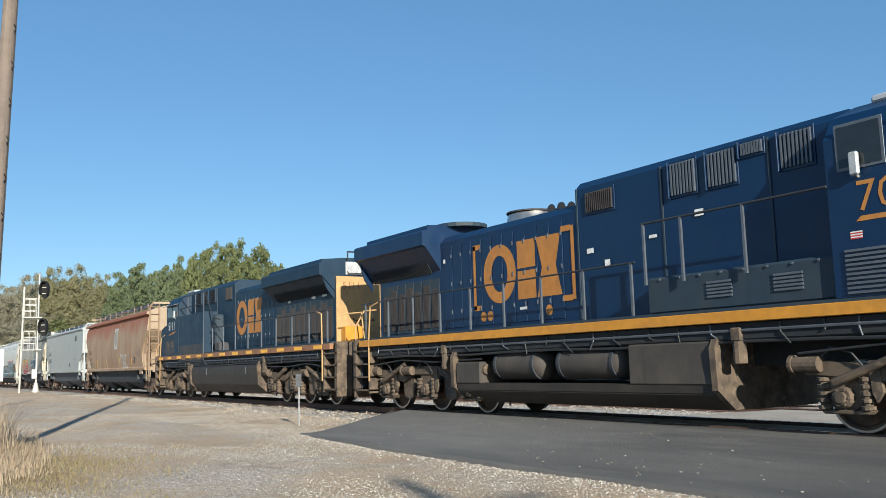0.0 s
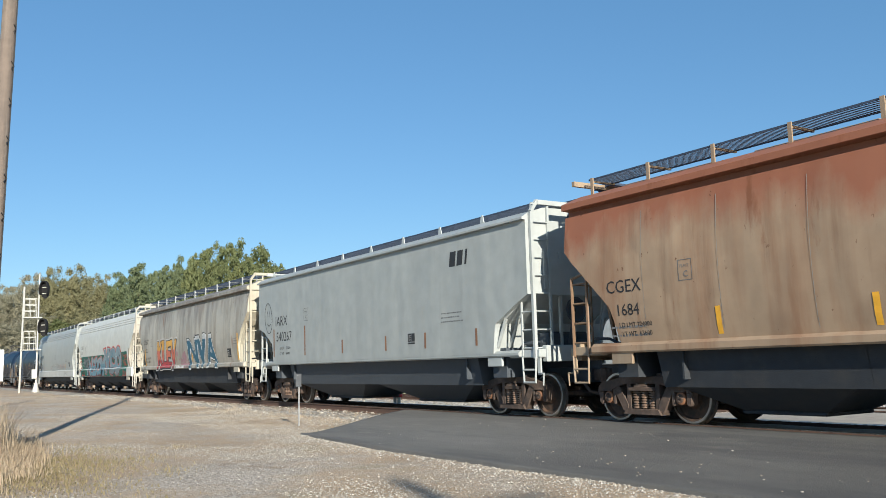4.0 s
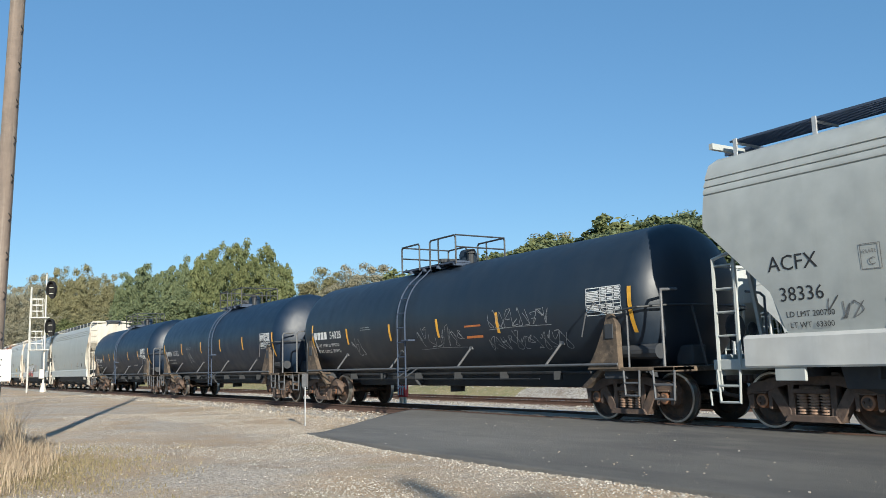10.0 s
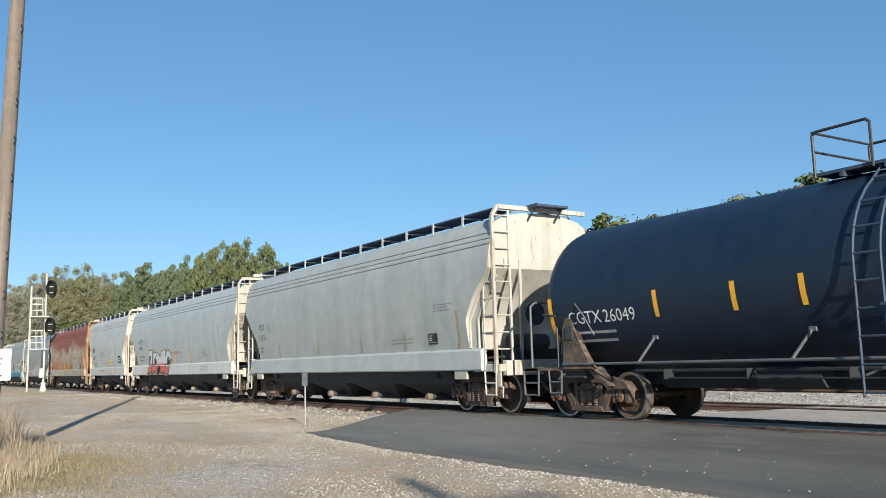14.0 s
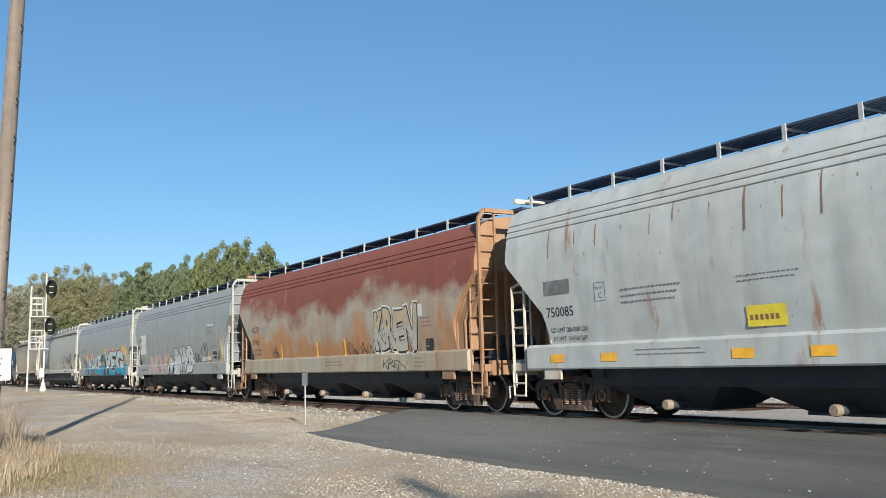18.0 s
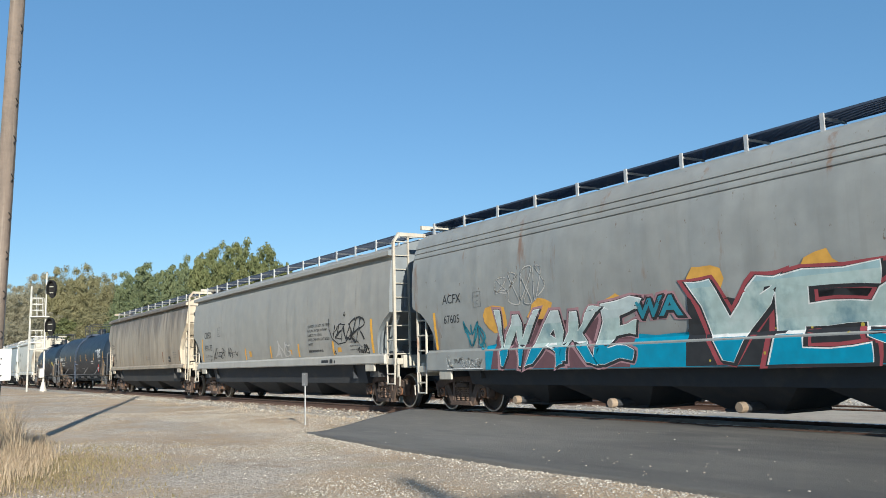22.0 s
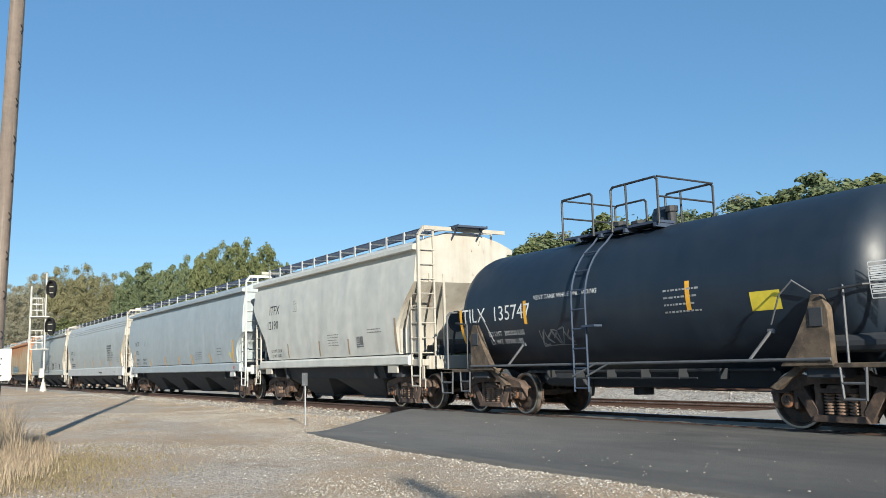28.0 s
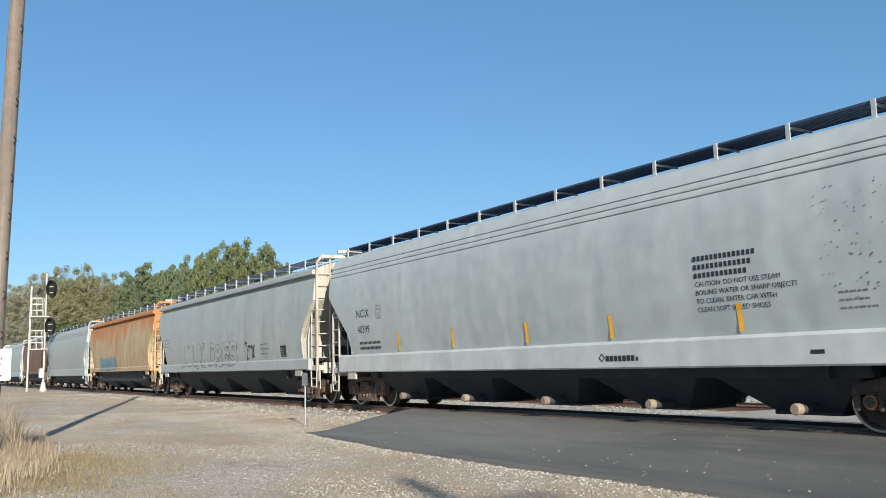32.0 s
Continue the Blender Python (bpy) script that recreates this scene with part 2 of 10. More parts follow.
def gravel(name, dark, mid, light, soil, moss, scale, loose):
    """Crushed stone bedded in soil: cells of differing stones, worn soil patches between them, a little moss."""
    m = bpy.data.materials.new(name)
    m.use_nodes = True
    t = m.node_tree
    N, L = t.nodes.new, t.links.new
    b, co = t.nodes["Principled BSDF"], N("ShaderNodeTexCoord")

    def noise_of(sc, detail, lo, hi):
        mp, n, r = N("ShaderNodeMapping"), N("ShaderNodeTexNoise"), N("ShaderNodeMapRange")
        mp.inputs["Scale"].default_value, mp.inputs["Location"].default_value = sc, (lo * 9, hi * 5, sc[0])
        n.inputs["Scale"].default_value, n.inputs["Detail"].default_value, n.inputs["Roughness"].default_value = 1.0, detail, 0.65
        r.inputs[1].default_value, r.inputs[2].default_value = lo, hi
        L(co.outputs["Object"], mp.inputs[0]), L(mp.outputs[0], n.inputs["Vector"]), L(n.outputs[0], r.inputs[0])
        return r.outputs[0]

    def mixed(f, a, c, kind="MIX"):
        x = N("ShaderNodeMixRGB")
        x.blend_type = kind
        for k, v in ((0, f), (1, a), (2, c)):
            if isinstance(v, tuple):
                x.inputs[k].default_value = (*v, 1)
            elif isinstance(v, float):
                x.inputs[k].default_value = v
            else:
                L(v, x.inputs[k])
        return x.outputs[0]

    heights, stone = [], None
    for sc, weight in ((scale, 1.0), (scale * 2.3, 0.5)):
        v, sep, rp = N("ShaderNodeTexVoronoi"), N("ShaderNodeSeparateColor"), N("ShaderNodeValToRGB")
        v.inputs["Scale"].default_value = sc
        L(co.outputs["Object"], v.inputs["Vector"]), L(v.outputs["Color"], sep.inputs[0]), L(sep.outputs[0], rp.inputs[0])
        rp.color_ramp.elements[0].color, rp.color_ramp.elements[1].color = (*dark, 1), (*light, 1)
        rp.color_ramp.elements.new(0.45).color = (*mid, 1)
        stone = rp.outputs[0] if stone is None else mixed(0.35, stone, rp.outputs[0])
        heights.append(v.outputs["Distance"])
    fine = mixed(noise_of((55, 55, 55), 3, 0.35, 0.65), tuple(c * 0.8 for c in soil), tuple(c * 1.2 for c in soil))
    ground = mixed(noise_of((0.42, 0.42, 1), 5, *loose), stone, fine)
    ground = mixed(noise_of((0.9, 0.9, 1), 6, 0.60, 0.74), ground, tuple(c * 0.62 for c in soil))
    ground = mixed(noise_of((0.3, 0.3, 1), 6, 0.58, 0.74), ground, moss)
    tone = N("ShaderNodeMapRange")
    tone.inputs[3].default_value, tone.inputs[4].default_value = 0.82, 1.16
    L(noise_of((0.16, 0.16, 1), 4, 0.3, 0.7), tone.inputs[0])
    L(mixed(1.0, ground, tone.outputs[0], "MULTIPLY"), b.inputs["Base Color"])
    b.inputs["Roughness"].default_value = 0.95
    last = None
    for h, d in zip(heights, (0.016, 0.007)):
        bu = N("ShaderNodeBump")
        bu.invert = True
        bu.inputs["Strength"].default_value, bu.inputs["Distance"].default_value = 0.9, d * 26 / scale
        L(h, bu.inputs["Height"])
        if last:
            L(last, bu.inputs["Normal"])
        last = bu.outputs[0]
    L(last, b.inputs["Normal"])
    return m


GRAVEL = gravel("sandy_gravel_ground", (0.20, 0.175, 0.145), (0.42, 0.34, 0.255), (0.67, 0.595, 0.505), (0.42, 0.31, 0.20), (0.24, 0.20, 0.085), 30, (0.40, 0.58))
BALLAST = gravel("ballast_bed", (0.16, 0.14, 0.12), (0.36, 0.325, 0.28), (0.66, 0.63, 0.58), (0.30, 0.235, 0.17), (0.28, 0.23, 0.15), 17, (0.56, 0.72))
TIEWOOD = mat("creosoted_tie_wood", (0.11, 0.08, 0.06), 0.9, over=[((0.22, 0.17, 0.12), 0.45, 0.65, (1.5, 14, 14), 0.6)], bump=0.4, spread=0.3)
RAILSIDE = mat("rusted_rail", (0.115, 0.068, 0.048), 0.85, over=[((0.07, 0.044, 0.034), 0.45, 0.65, (3, 8, 8), 0.6)], bump=0.2)
RAILTOP = mat("bright_rail_head", (0.55, 0.53, 0.50), 0.28, 0.95, bump=0.02)
POLEWOOD = mat("weathered_pole_wood", (0.175, 0.14, 0.115), 0.9, over=[((0.12, 0.10, 0.085), 0.45, 0.65, (9, 9, 0.7), 0.75), ((0.29, 0.255, 0.215), 0.52, 0.7, (14, 14, 0.4), 0.6)], bump=0.6, bscale=14)
MATTBLACK = mat("matt_black_paint", (0.008, 0.008, 0.009), 0.9, bump=0)
SILVER = mat("aluminium_paint", (0.55, 0.54, 0.50), 0.5, 0.25, over=[((0.36, 0.34, 0.30), 0.5, 0.7, (5, 5, 2), 0.5)])
SIGNWHITE = mat("white_sign_face", (0.80, 0.80, 0.78), 0.5, bump=0, grain=0.03)
BARK = mat("tree_bark", (0.12, 0.09, 0.065), 0.95, bump=0.6, bscale=12)


def leafmat(name, a, b):
    """Leaves that differ from one to the next, between two colours, and let a little light through."""
    m = bpy.data.materials.new(name)
    m.use_nodes = True
    t = m.node_tree
    g, mx, n, co = (t.nodes.new("ShaderNode" + k) for k in ("NewGeometry", "MixRGB", "TexNoise", "TexCoord"))
    n.inputs["Scale"].default_value = 0.35
    ad = t.nodes.new("ShaderNodeMath")
    ad.operation = "MULTIPLY_ADD"
    ad.inputs[1].default_value = 0.55
    t.links.new(co.outputs["Object"], n.inputs["Vector"])
    t.links.new(g.outputs["Random Per Island"], ad.inputs[0])
    half = t.nodes.new("ShaderNodeMath")
    half.operation = "MULTIPLY"
    half.inputs[1].default_value = 0.6
    t.links.new(n.outputs[0], half.inputs[0]), t.links.new(half.outputs[0], ad.inputs[2])
    mx.inputs[1].default_value, mx.inputs[2].default_value = (*a, 1), (*b, 1)
    t.links.new(ad.outputs[0], mx.inputs[0])
    p = t.nodes["Principled BSDF"]
    t.links.new(mx.outputs[0], p.inputs["Base Color"])
    p.inputs["Roughness"].default_value = 0.7
    tr, mix = t.nodes.new("ShaderNodeBsdfTranslucent"), t.nodes.new("ShaderNodeMixShader")
    mix.inputs[0].default_value = 0.38
    t.links.new(mx.outputs[0], tr.inputs[0])
    t.links.new(p.outputs[0], mix.inputs[1]), t.links.new(tr.outputs[0], mix.inputs[2])
    t.links.new(mix.outputs[0], t.nodes["Material Output"].inputs[0])
    return m


DRYGRASS = leafmat("dry_tan_grass", (0.33, 0.25, 0.165), (0.62, 0.50, 0.345))
GREENGRASS = leafmat("short_green_grass", (0.19, 0.16, 0.075), (0.38, 0.31, 0.17))
LEAF_YELLOW = leafmat("yellow_green_leaves", (0.085, 0.115, 0.045), (0.235, 0.25, 0.10))
LEAF_GREEN = leafmat("dark_green_leaves", (0.08, 0.115, 0.06), (0.22, 0.25, 0.12))
LEAF_OLIVE = leafmat("olive_brown_leaves", (0.135, 0.14, 0.07), (0.30, 0.275, 0.145))
LEAF_GREY = leafmat("grey_green_leaves", (0.19, 0.19, 0.13), (0.37, 0.34, 0.24))


# ---- helpers for shapes ----
def part(name, bm, material, parent, label="", smooth=False):
    me = bpy.data.meshes.new(name)
    bmesh.ops.recalc_face_normals(bm, faces=bm.faces[:])
    bm.to_mesh(me)
    bm.free()
    return piece(name, me, material, parent, label, smooth)


def piece(name, me, material, parent, label="", smooth=False):
    for m in material if isinstance(material, (list, tuple)) else [material]:
        me.materials.append(m)
    if smooth:
        me.shade_smooth()
        me.set_sharp_from_angle(angle=radians(38))
    ob = new(name, me)
    ob.parent = parent
    if label:
        tagged(ob, label)
    return ob


def again(name, ob, parent, m=None, material=None, label=""):
    """Another object on the mesh of ob."""
    o = new(name, ob.data)
    o.parent = parent
    if m is not None:
        o.matrix_basis = m
    if material:
        o.material_slots[0].link = "OBJECT"
        o.material_slots[0].material = material
    if label:
        tagged(o, label)
    return o


def thing(name, label, category, group="", at=None, kind=""):
    o = new(name)
    o.empty_display_size = 0.3
    if at is not None:
        o.matrix_basis = at
    return tagged(o, label, category, group, kind)


def box(bm, x0, x1, y0, y1, z0, z1, mi=0, bevel=0.0):
    v = [bm.verts.new((x, y, z)) for x in (x0, x1) for y in (y0, y1) for z in (z0, z1)]
    fs = [bm.faces.new([v[i] for i in q]) for q in ((0, 1, 3, 2), (4, 6, 7, 5), (0, 4, 5, 1), (2, 3, 7, 6), (0, 2, 6, 4), (1, 5, 7, 3))]
    for f in fs:
        f.material_index = mi
    if bevel:
        es = list({e for f in fs for e in f.edges})
        r = bmesh.ops.bevel(bm, geom=es, offset=bevel, segments=1, affect="EDGES")
        for f in r["faces"]:
            f.material_index = mi
    return bm


def rod(bm, a, b, r, n=8, mi=0, r2=None):
    """A round bar from a to b."""
    a, b = Vector(a), Vector(b)
    w = (b - a).normalized()
    u = w.orthogonal().normalized()
    v = w.cross(u)
    r2 = r if r2 is None else r2
    rings = [[bm.verts.new(p + (u * math.cos(k * math.tau / n) + v * math.sin(k * math.tau / n)) * q) for k in range(n)] for p, q in ((a, r), (b, r2))]
    fs = [bm.faces.new((rings[0][k], rings[0][(k + 1) % n], rings[1][(k + 1) % n], rings[1][k])) for k in range(n)]
    fs += [bm.faces.new(rings[0][::-1]), bm.faces.new(rings[1])]
    for f in fs:
        f.material_index = mi
    return bm


def pipe(bm, pts, r, n=6, mi=0):
    """One bent rod through the points, mitred at its bends."""
    P = [Vector(p) for p in pts]
    P = [p for i, p in enumerate(P) if i == 0 or (p - P[i - 1]).length > 1e-5]
    rings, side = [], None
    for i, p in enumerate(P):
        a = (p - P[i - 1]).normalized() if i else None
        c = (P[i + 1] - p).normalized() if i + 1 < len(P) else None
        d = a or c
        if side is None:
            side = d.orthogonal().normalized()
        side = (side - d * side.dot(d)).normalized()
        up = d.cross(side)
        cut = (a + c).normalized() if a and c and (a + c).length > 0.2 else d
        ring = []
        for k in range(n):
            q = side * (r * math.cos(k * math.tau / n)) + up * (r * math.sin(k * math.tau / n))
            ring.append(bm.verts.new(p + q - d * (q.dot(cut) / max(0.35, d.dot(cut)))))
        rings.append(ring)
        if a and c:
            side = (side - c * side.dot(c)).normalized()
    fs = [bm.faces.new((A[k], A[(k + 1) % n], B[(k + 1) % n], B[k])) for A, B in zip(rings, rings[1:]) for k in range(n)]
    fs += [bm.faces.new(rings[0][::-1]), bm.faces.new(rings[-1])]
    for f in fs:
        f.material_index = mi
    return bm


def prism(bm, outline, y0, y1, mi=0, axis="y"):
    """An outline in x and z, pushed from y0 to y1 (or y and z, pushed along x)."""
    place = (lambda p, d: (p[0], d, p[1])) if axis == "y" else (lambda p, d: (d, p[0], p[1]))
    A = [bm.verts.new(place(p, y0)) for p in outline]
    B = [bm.verts.new(place(p, y1)) for p in outline]
    n = len(outline)
    fs = [bm.faces.new((A[i], A[(i + 1) % n], B[(i + 1) % n], B[i])) for i in range(n)]
    fs += [bm.faces.new(A[::-1]), bm.faces.new(B)]
    for f in fs:
        f.material_index = mi
    return bm


def turned(bm, prof, n=20, mi=0, axis="x", caps=True):
    """A solid of revolution about x: profile of (x, radius), closed at the ends."""
    rings = []
    for x, r in prof:
        if r < 1e-4:
            rings.append([bm.verts.new((x, 0, 0))])
        else:
            rings.append([bm.verts.new((x, r * math.cos(k * math.tau / n), r * math.sin(k * math.tau / n))) for k in range(n)])
    fs = []
    for A, B in zip(rings, rings[1:]):
        for k in range(n):
            q = [A[k % len(A)], A[(k + 1) % len(A)], B[(k + 1) % len(B)], B[k % len(B)]]
            q = [p for i, p in enumerate(q) if p not in q[:i]]
            if len(q) > 2:
                fs.append(bm.faces.new(q))
    for R in (rings[0][::-1], rings[-1]):
        if len(R) > 2 and caps:
            fs.append(bm.faces.new(R))
    for f in fs:
        f.material_index = mi
    return bm


def shifted(bm, m):
    bmesh.ops.transform(bm, matrix=m, verts=bm.verts[:])
    return bm


def write(s, size):
    """The outline of some writing as a flat bmesh, x along the line, y up."""
    cu = bpy.data.curves.new("writing", "FONT")
    cu.body, cu.size, cu.resolution_u = s, size, 2
    ob = bpy.data.objects.new("writing", cu)
    me = bpy.data.meshes.new_from_object(ob)
    bm = bmesh.new()
    bm.from_mesh(me)
    bpy.data.meshes.remove(me)
    bpy.data.objects.remove(ob)
    bpy.data.curves.remove(cu)
    return bm


# ---- the ground ----
TRACK, TRACK2, TRACK3 = 12.8, 22.5, 29.0
LOW, DROP = -0.22, 0.32  # the second track lies lower than the main one


def smoothstep(a, b, x):
    t = min(1, max(0, (x - a) / (b - a)))
    return t * t * (3 - 2 * t)


def land(x, y):
    """Height of the ground: level yard, ballast shoulders under the tracks, gentle swells."""
    z = LOW + 0.035 * noise.noise((x * 0.11, y * 0.17, 0)) + 0.02 * noise.noise((x * 0.6, y * 0.6, 3))
    z += 0.10 * smoothstep(-8, -60, x) * smoothstep(11, 4, y)
    for c in (TRACK, TRACK2):
        z += (LOW + 0.035 - z) * smoothstep(2.6, 1.5, abs(y - c))
    z -= DROP * smoothstep(14.1, 15.4, y) * smoothstep(25.2, 24.3, y)
    z += 0.25 * smoothstep(24.2, 25.7, y) * smoothstep(27.2, 25, y) * smoothstep(-12, -30, x)
    return z


bm = bmesh.new()
xs = [-2500, -1200, -600, -350] + [-250 + 6 * i for i in range(32)] + [-58 + 1.5 * i for i in range(24)] + [-22 + 0.5 * i for i in range(70)] + [14, 20, 30, 50, 90, 180, 400, 1000, 2500]
ys = [-2500, -900, -300, -100, -40, -18, -8] + [-4 + 0.5 * i for i in range(66)] + [30, 32, 36, 42, 60, 100, 200, 500, 1200, 2500]
grid = [[bm.verts.new((x, y, land(x, y))) for y in ys] for x in xs]
for i in range(len(xs) - 1):
    for j in range(len(ys) - 1):
        f = bm.faces.new((grid[i][j], grid[i + 1][j], grid[i + 1][j + 1], grid[i][j + 1]))
        yc, xc = (ys[j] + ys[j + 1]) / 2, (xs[i] + xs[i + 1]) / 2
        if abs(yc - TRACK) < 2.4 or 15.5 < yc < 24.5 or abs(yc - TRACK3) < 2.2:
            f.material_index = 1
        elif 24 < yc < 27.5 and xc > -32:
            f.material_index = 1
        elif yc > 24.5 or xc < -140 or yc < -14:
            f.material_index = 2
        f.smooth = True
VERGE = mat("dry_grass_verge", (0.27, 0.24, 0.12), 0.95, over=[((0.17, 0.19, 0.075), 0.42, 0.62, (0.5, 0.5, 1), 0.8), ((0.40, 0.33, 0.20), 0.5, 0.68, (2.5, 2.5, 2), 0.7)], bump=0.9, bscale=12, gscale=18, grain=0.4)
tagged(part("ground", bm, [GRAVEL, BALLAST, VERGE], None), "sandy gravel yard with ballast strips and dry grass verge", "ground", kind="structure")

# the paved crossing apron, a slab with a ragged rim that climbs to the rail head
rng = random.Random(4)
near = [(-16.75, 7.32), (-14.6, 7.10), (-12.2, 6.98), (-10.3, 6.93), (-8.5, 6.91), (-6.3, 6.92), (-3, 6.95), (4, 7.0), (14, 7.0)]
far = [(14, 11.95), (4, 11.95), (-4, 11.95), (-12, 11.95), (-19.3, 11.95), (-20.4, 11.9), (-19.4, 10.6), (-17.9, 8.75)]


def ragged(pts, step, amp):
    out = []
    for (ax, ay), (bx, by) in zip(pts, pts[1:]):
        n = max(1, int(math.hypot(bx - ax, by - ay) / step))
        for k in range(n):
            out.append((ax + (bx - ax) * k / n + rng.uniform(-amp, amp), ay + (by - ay) * k / n + rng.uniform(-amp, amp)))
    return out + [pts[-1]]


def apron_z(x, y):
    return LOW + 0.045 + (0.155 - LOW * 0) * smoothstep(7.2, 11.9, y) * 1.0 + 0.012 * noise.noise((x * 0.35, y * 0.5, 9))


bm = bmesh.new()
rows, cols = 26, 90
rim_n, rim_f = ragged(near, 0.16, 0.022), ragged(far[:4], 0.8, 0.012)
left = ragged(far[5:] + [near[0]], 0.12, 0.02)


def edge_x(y):
    """West rim of the slab at this y."""
    for (ax, ay), (bx, by) in zip(left, left[1:]):
        if min(ay, by) <= y <= max(ay, by) and ay != by:
            return ax + (bx - ax) * (y - ay) / (by - ay)
    return -20.4 if y > 11 else -16.75


def edge_y(x):
    for (ax, ay), (bx, by) in zip(rim_n, rim_n[1:]):
        if min(ax, bx) <= x <= max(ax, bx) and ax != bx:
            return ay + (by - ay) * (x - ax) / (bx - ax)
    return 7.32


V = []
for j in range(rows + 1):
    f = j / rows
    line = []
    for i in range(cols + 1):
        g = (i / cols) ** 1.25
        y = 7.0 + (11.93 - 7.0) * f
        x0 = edge_x(max(7.34, y))
        x = x0 + (14 - x0) * g
        lo = edge_y(max(-16.7, min(13.9, x)))
        y = lo + (11.93 - lo) * f
        line.append(bm.verts.new((x, y, apron_z(x, y))))
    V.append(line)
for j in range(rows):
    for i in range(cols):
        bm.faces.new((V[j][i], V[j][i + 1], V[j + 1][i + 1], V[j + 1][i])).smooth = True
rim = [e for e in bm.edges if e.is_boundary]
sk = bmesh.ops.extrude_edge_only(bm, edges=rim)
for v in sk["geom"]:
    if isinstance(v, bmesh.types.BMVert):
        v.co.z -= 0.12
tagged(part("road", bm, ASPHALT, None), "worn grey asphalt crossing apron with a crumbling edge", "road", kind="structure")
# paving between the rails and beyond them
bm = bmesh.new()
for y0, y1, z0 in ((12.22, 13.38, -0.055), (17.5, 21.63, -0.365), (21.86, 23.14, -0.375)):
    x0 = -16.1 if y0 > 13.5 else -19.2
    n = 60
    A = [[bm.verts.new((x0 + (14 - x0) * i / n + (rng.uniform(-0.05, 0.05) + (0.35 * (j - 1) if y0 > 13.5 else 0) if i == 0 else 0), y0 + (y1 - y0) * j / 2, z0 + 0.01 * noise.noise((i * 0.4, j, y0)))) for j in range(3)] for i in range(n + 1)]
    for i in range(n):
        for j in range(2):
            bm.faces.new((A[i][j], A[i + 1][j], A[i + 1][j + 1], A[i][j + 1]))
    es = [e for e in bm.edges if e.is_boundary]
ex = bmesh.ops.extrude_edge_only(bm, edges=[e for e in bm.edges if e.is_boundary])
for v in ex["geom"]:
    if isinstance(v, bmesh.types.BMVert):
        v.co.z -= 0.3
tagged(part("crossing_paving", bm, mat("dusty_paving", (0.34, 0.30, 0.25), 0.95, over=[((0.42, 0.38, 0.32), 0.45, 0.65, (0.8, 0.8, 1), 0.7)], bump=0.5, bscale=60), None), "dust-covered paving between the rails of the crossing", "paving", kind="structure")


# ---- tracks ----
def rail_outline(y, flip=1):
    return [(y - 0.07, -0.175), (y + 0.07, -0.175), (y + 0.07, -0.16), (y + 0.012, -0.135), (y + 0.012, -0.045), (y + 0.037, -0.035), (y + 0.035, -0.003),
            (y + 0.024, 0.0), (y - 0.024, 0.0), (y - 0.035, -0.003), (y - 0.037, -0.035), (y - 0.012, -0.045), (y - 0.012, -0.135), (y - 0.07, -0.16)]


rail_proto = None
bm = bmesh.new()
prism(bm, rail_outline(0), -420, 160, axis="x")
for f in bm.faces:
    if abs(f.normal.z) > 0.3 and f.calc_center_median().z > -0.02:
        f.material_index = 1
bmesh.ops.recalc_face_normals(bm, faces=bm.faces[:])
for f in bm.faces:
    if f.normal.z > 0.3 and f.calc_center_median().z > -0.02:
        f.material_index = 1
tie_bm = box(bmesh.new(), -0.115, 0.115, -1.3, 1.3, -0.34, -0.176, bevel=0.012)
tie_proto = None
for n, (c, side) in enumerate(((TRACK, 0), (TRACK2, 0), (TRACK3, 0))):
    tr = thing("railway_track", ("steel rails on wooden ties, the main track across the crossing", "second track with rusty rails behind the main one", "far siding track under standing cars")[n], "track", "railway tracks", pose(0, c, -DROP if n == 1 else 0), kind="structure")
    for s in (-0.7525, 0.7525):
        if rail_proto is None:
            rail_proto = part("rail", bm, [RAILSIDE, RAILTOP], tr)
        else:
            again("rail", rail_proto, tr)
        tr.children[-1].matrix_basis = pose(0, s, 0)
    if n < 2:
        for k in range(110):
            x = -64 + k * 0.53 + 0.03 * math.sin(k * 7.3)
            if tie_proto is None:
                tie_proto = part("tie", tie_bm, TIEWOOD, tr)
                tie_proto.matrix_basis = pose(x, 0, 0)
            else:
                again("tie", tie_proto, tr, pose(x, 0.03 * math.sin(k * 3.1), 0, 0, 0, 0.6 * math.sin(k * 2.3)))
    # spikes and tie plates of the near rail
    if n == 0:
        b2 = bmesh.new()
        for k in range(80):
            x = -64 + k * 0.53
            box(b2, x - 0.09, x + 0.09, -0.93, -0.58, -0.178, -0.165)
            for dx, dy in ((-0.05, -0.84), (0.05, -0.66)):
                box(b2, x + dx - 0.012, x + dx + 0.012, dy - 0.012, dy + 0.012, -0.17, -0.135)
        tagged(part("tie_plates", b2, RAILSIDE, tr), "rusty tie plates with spikes", kind="stuff")

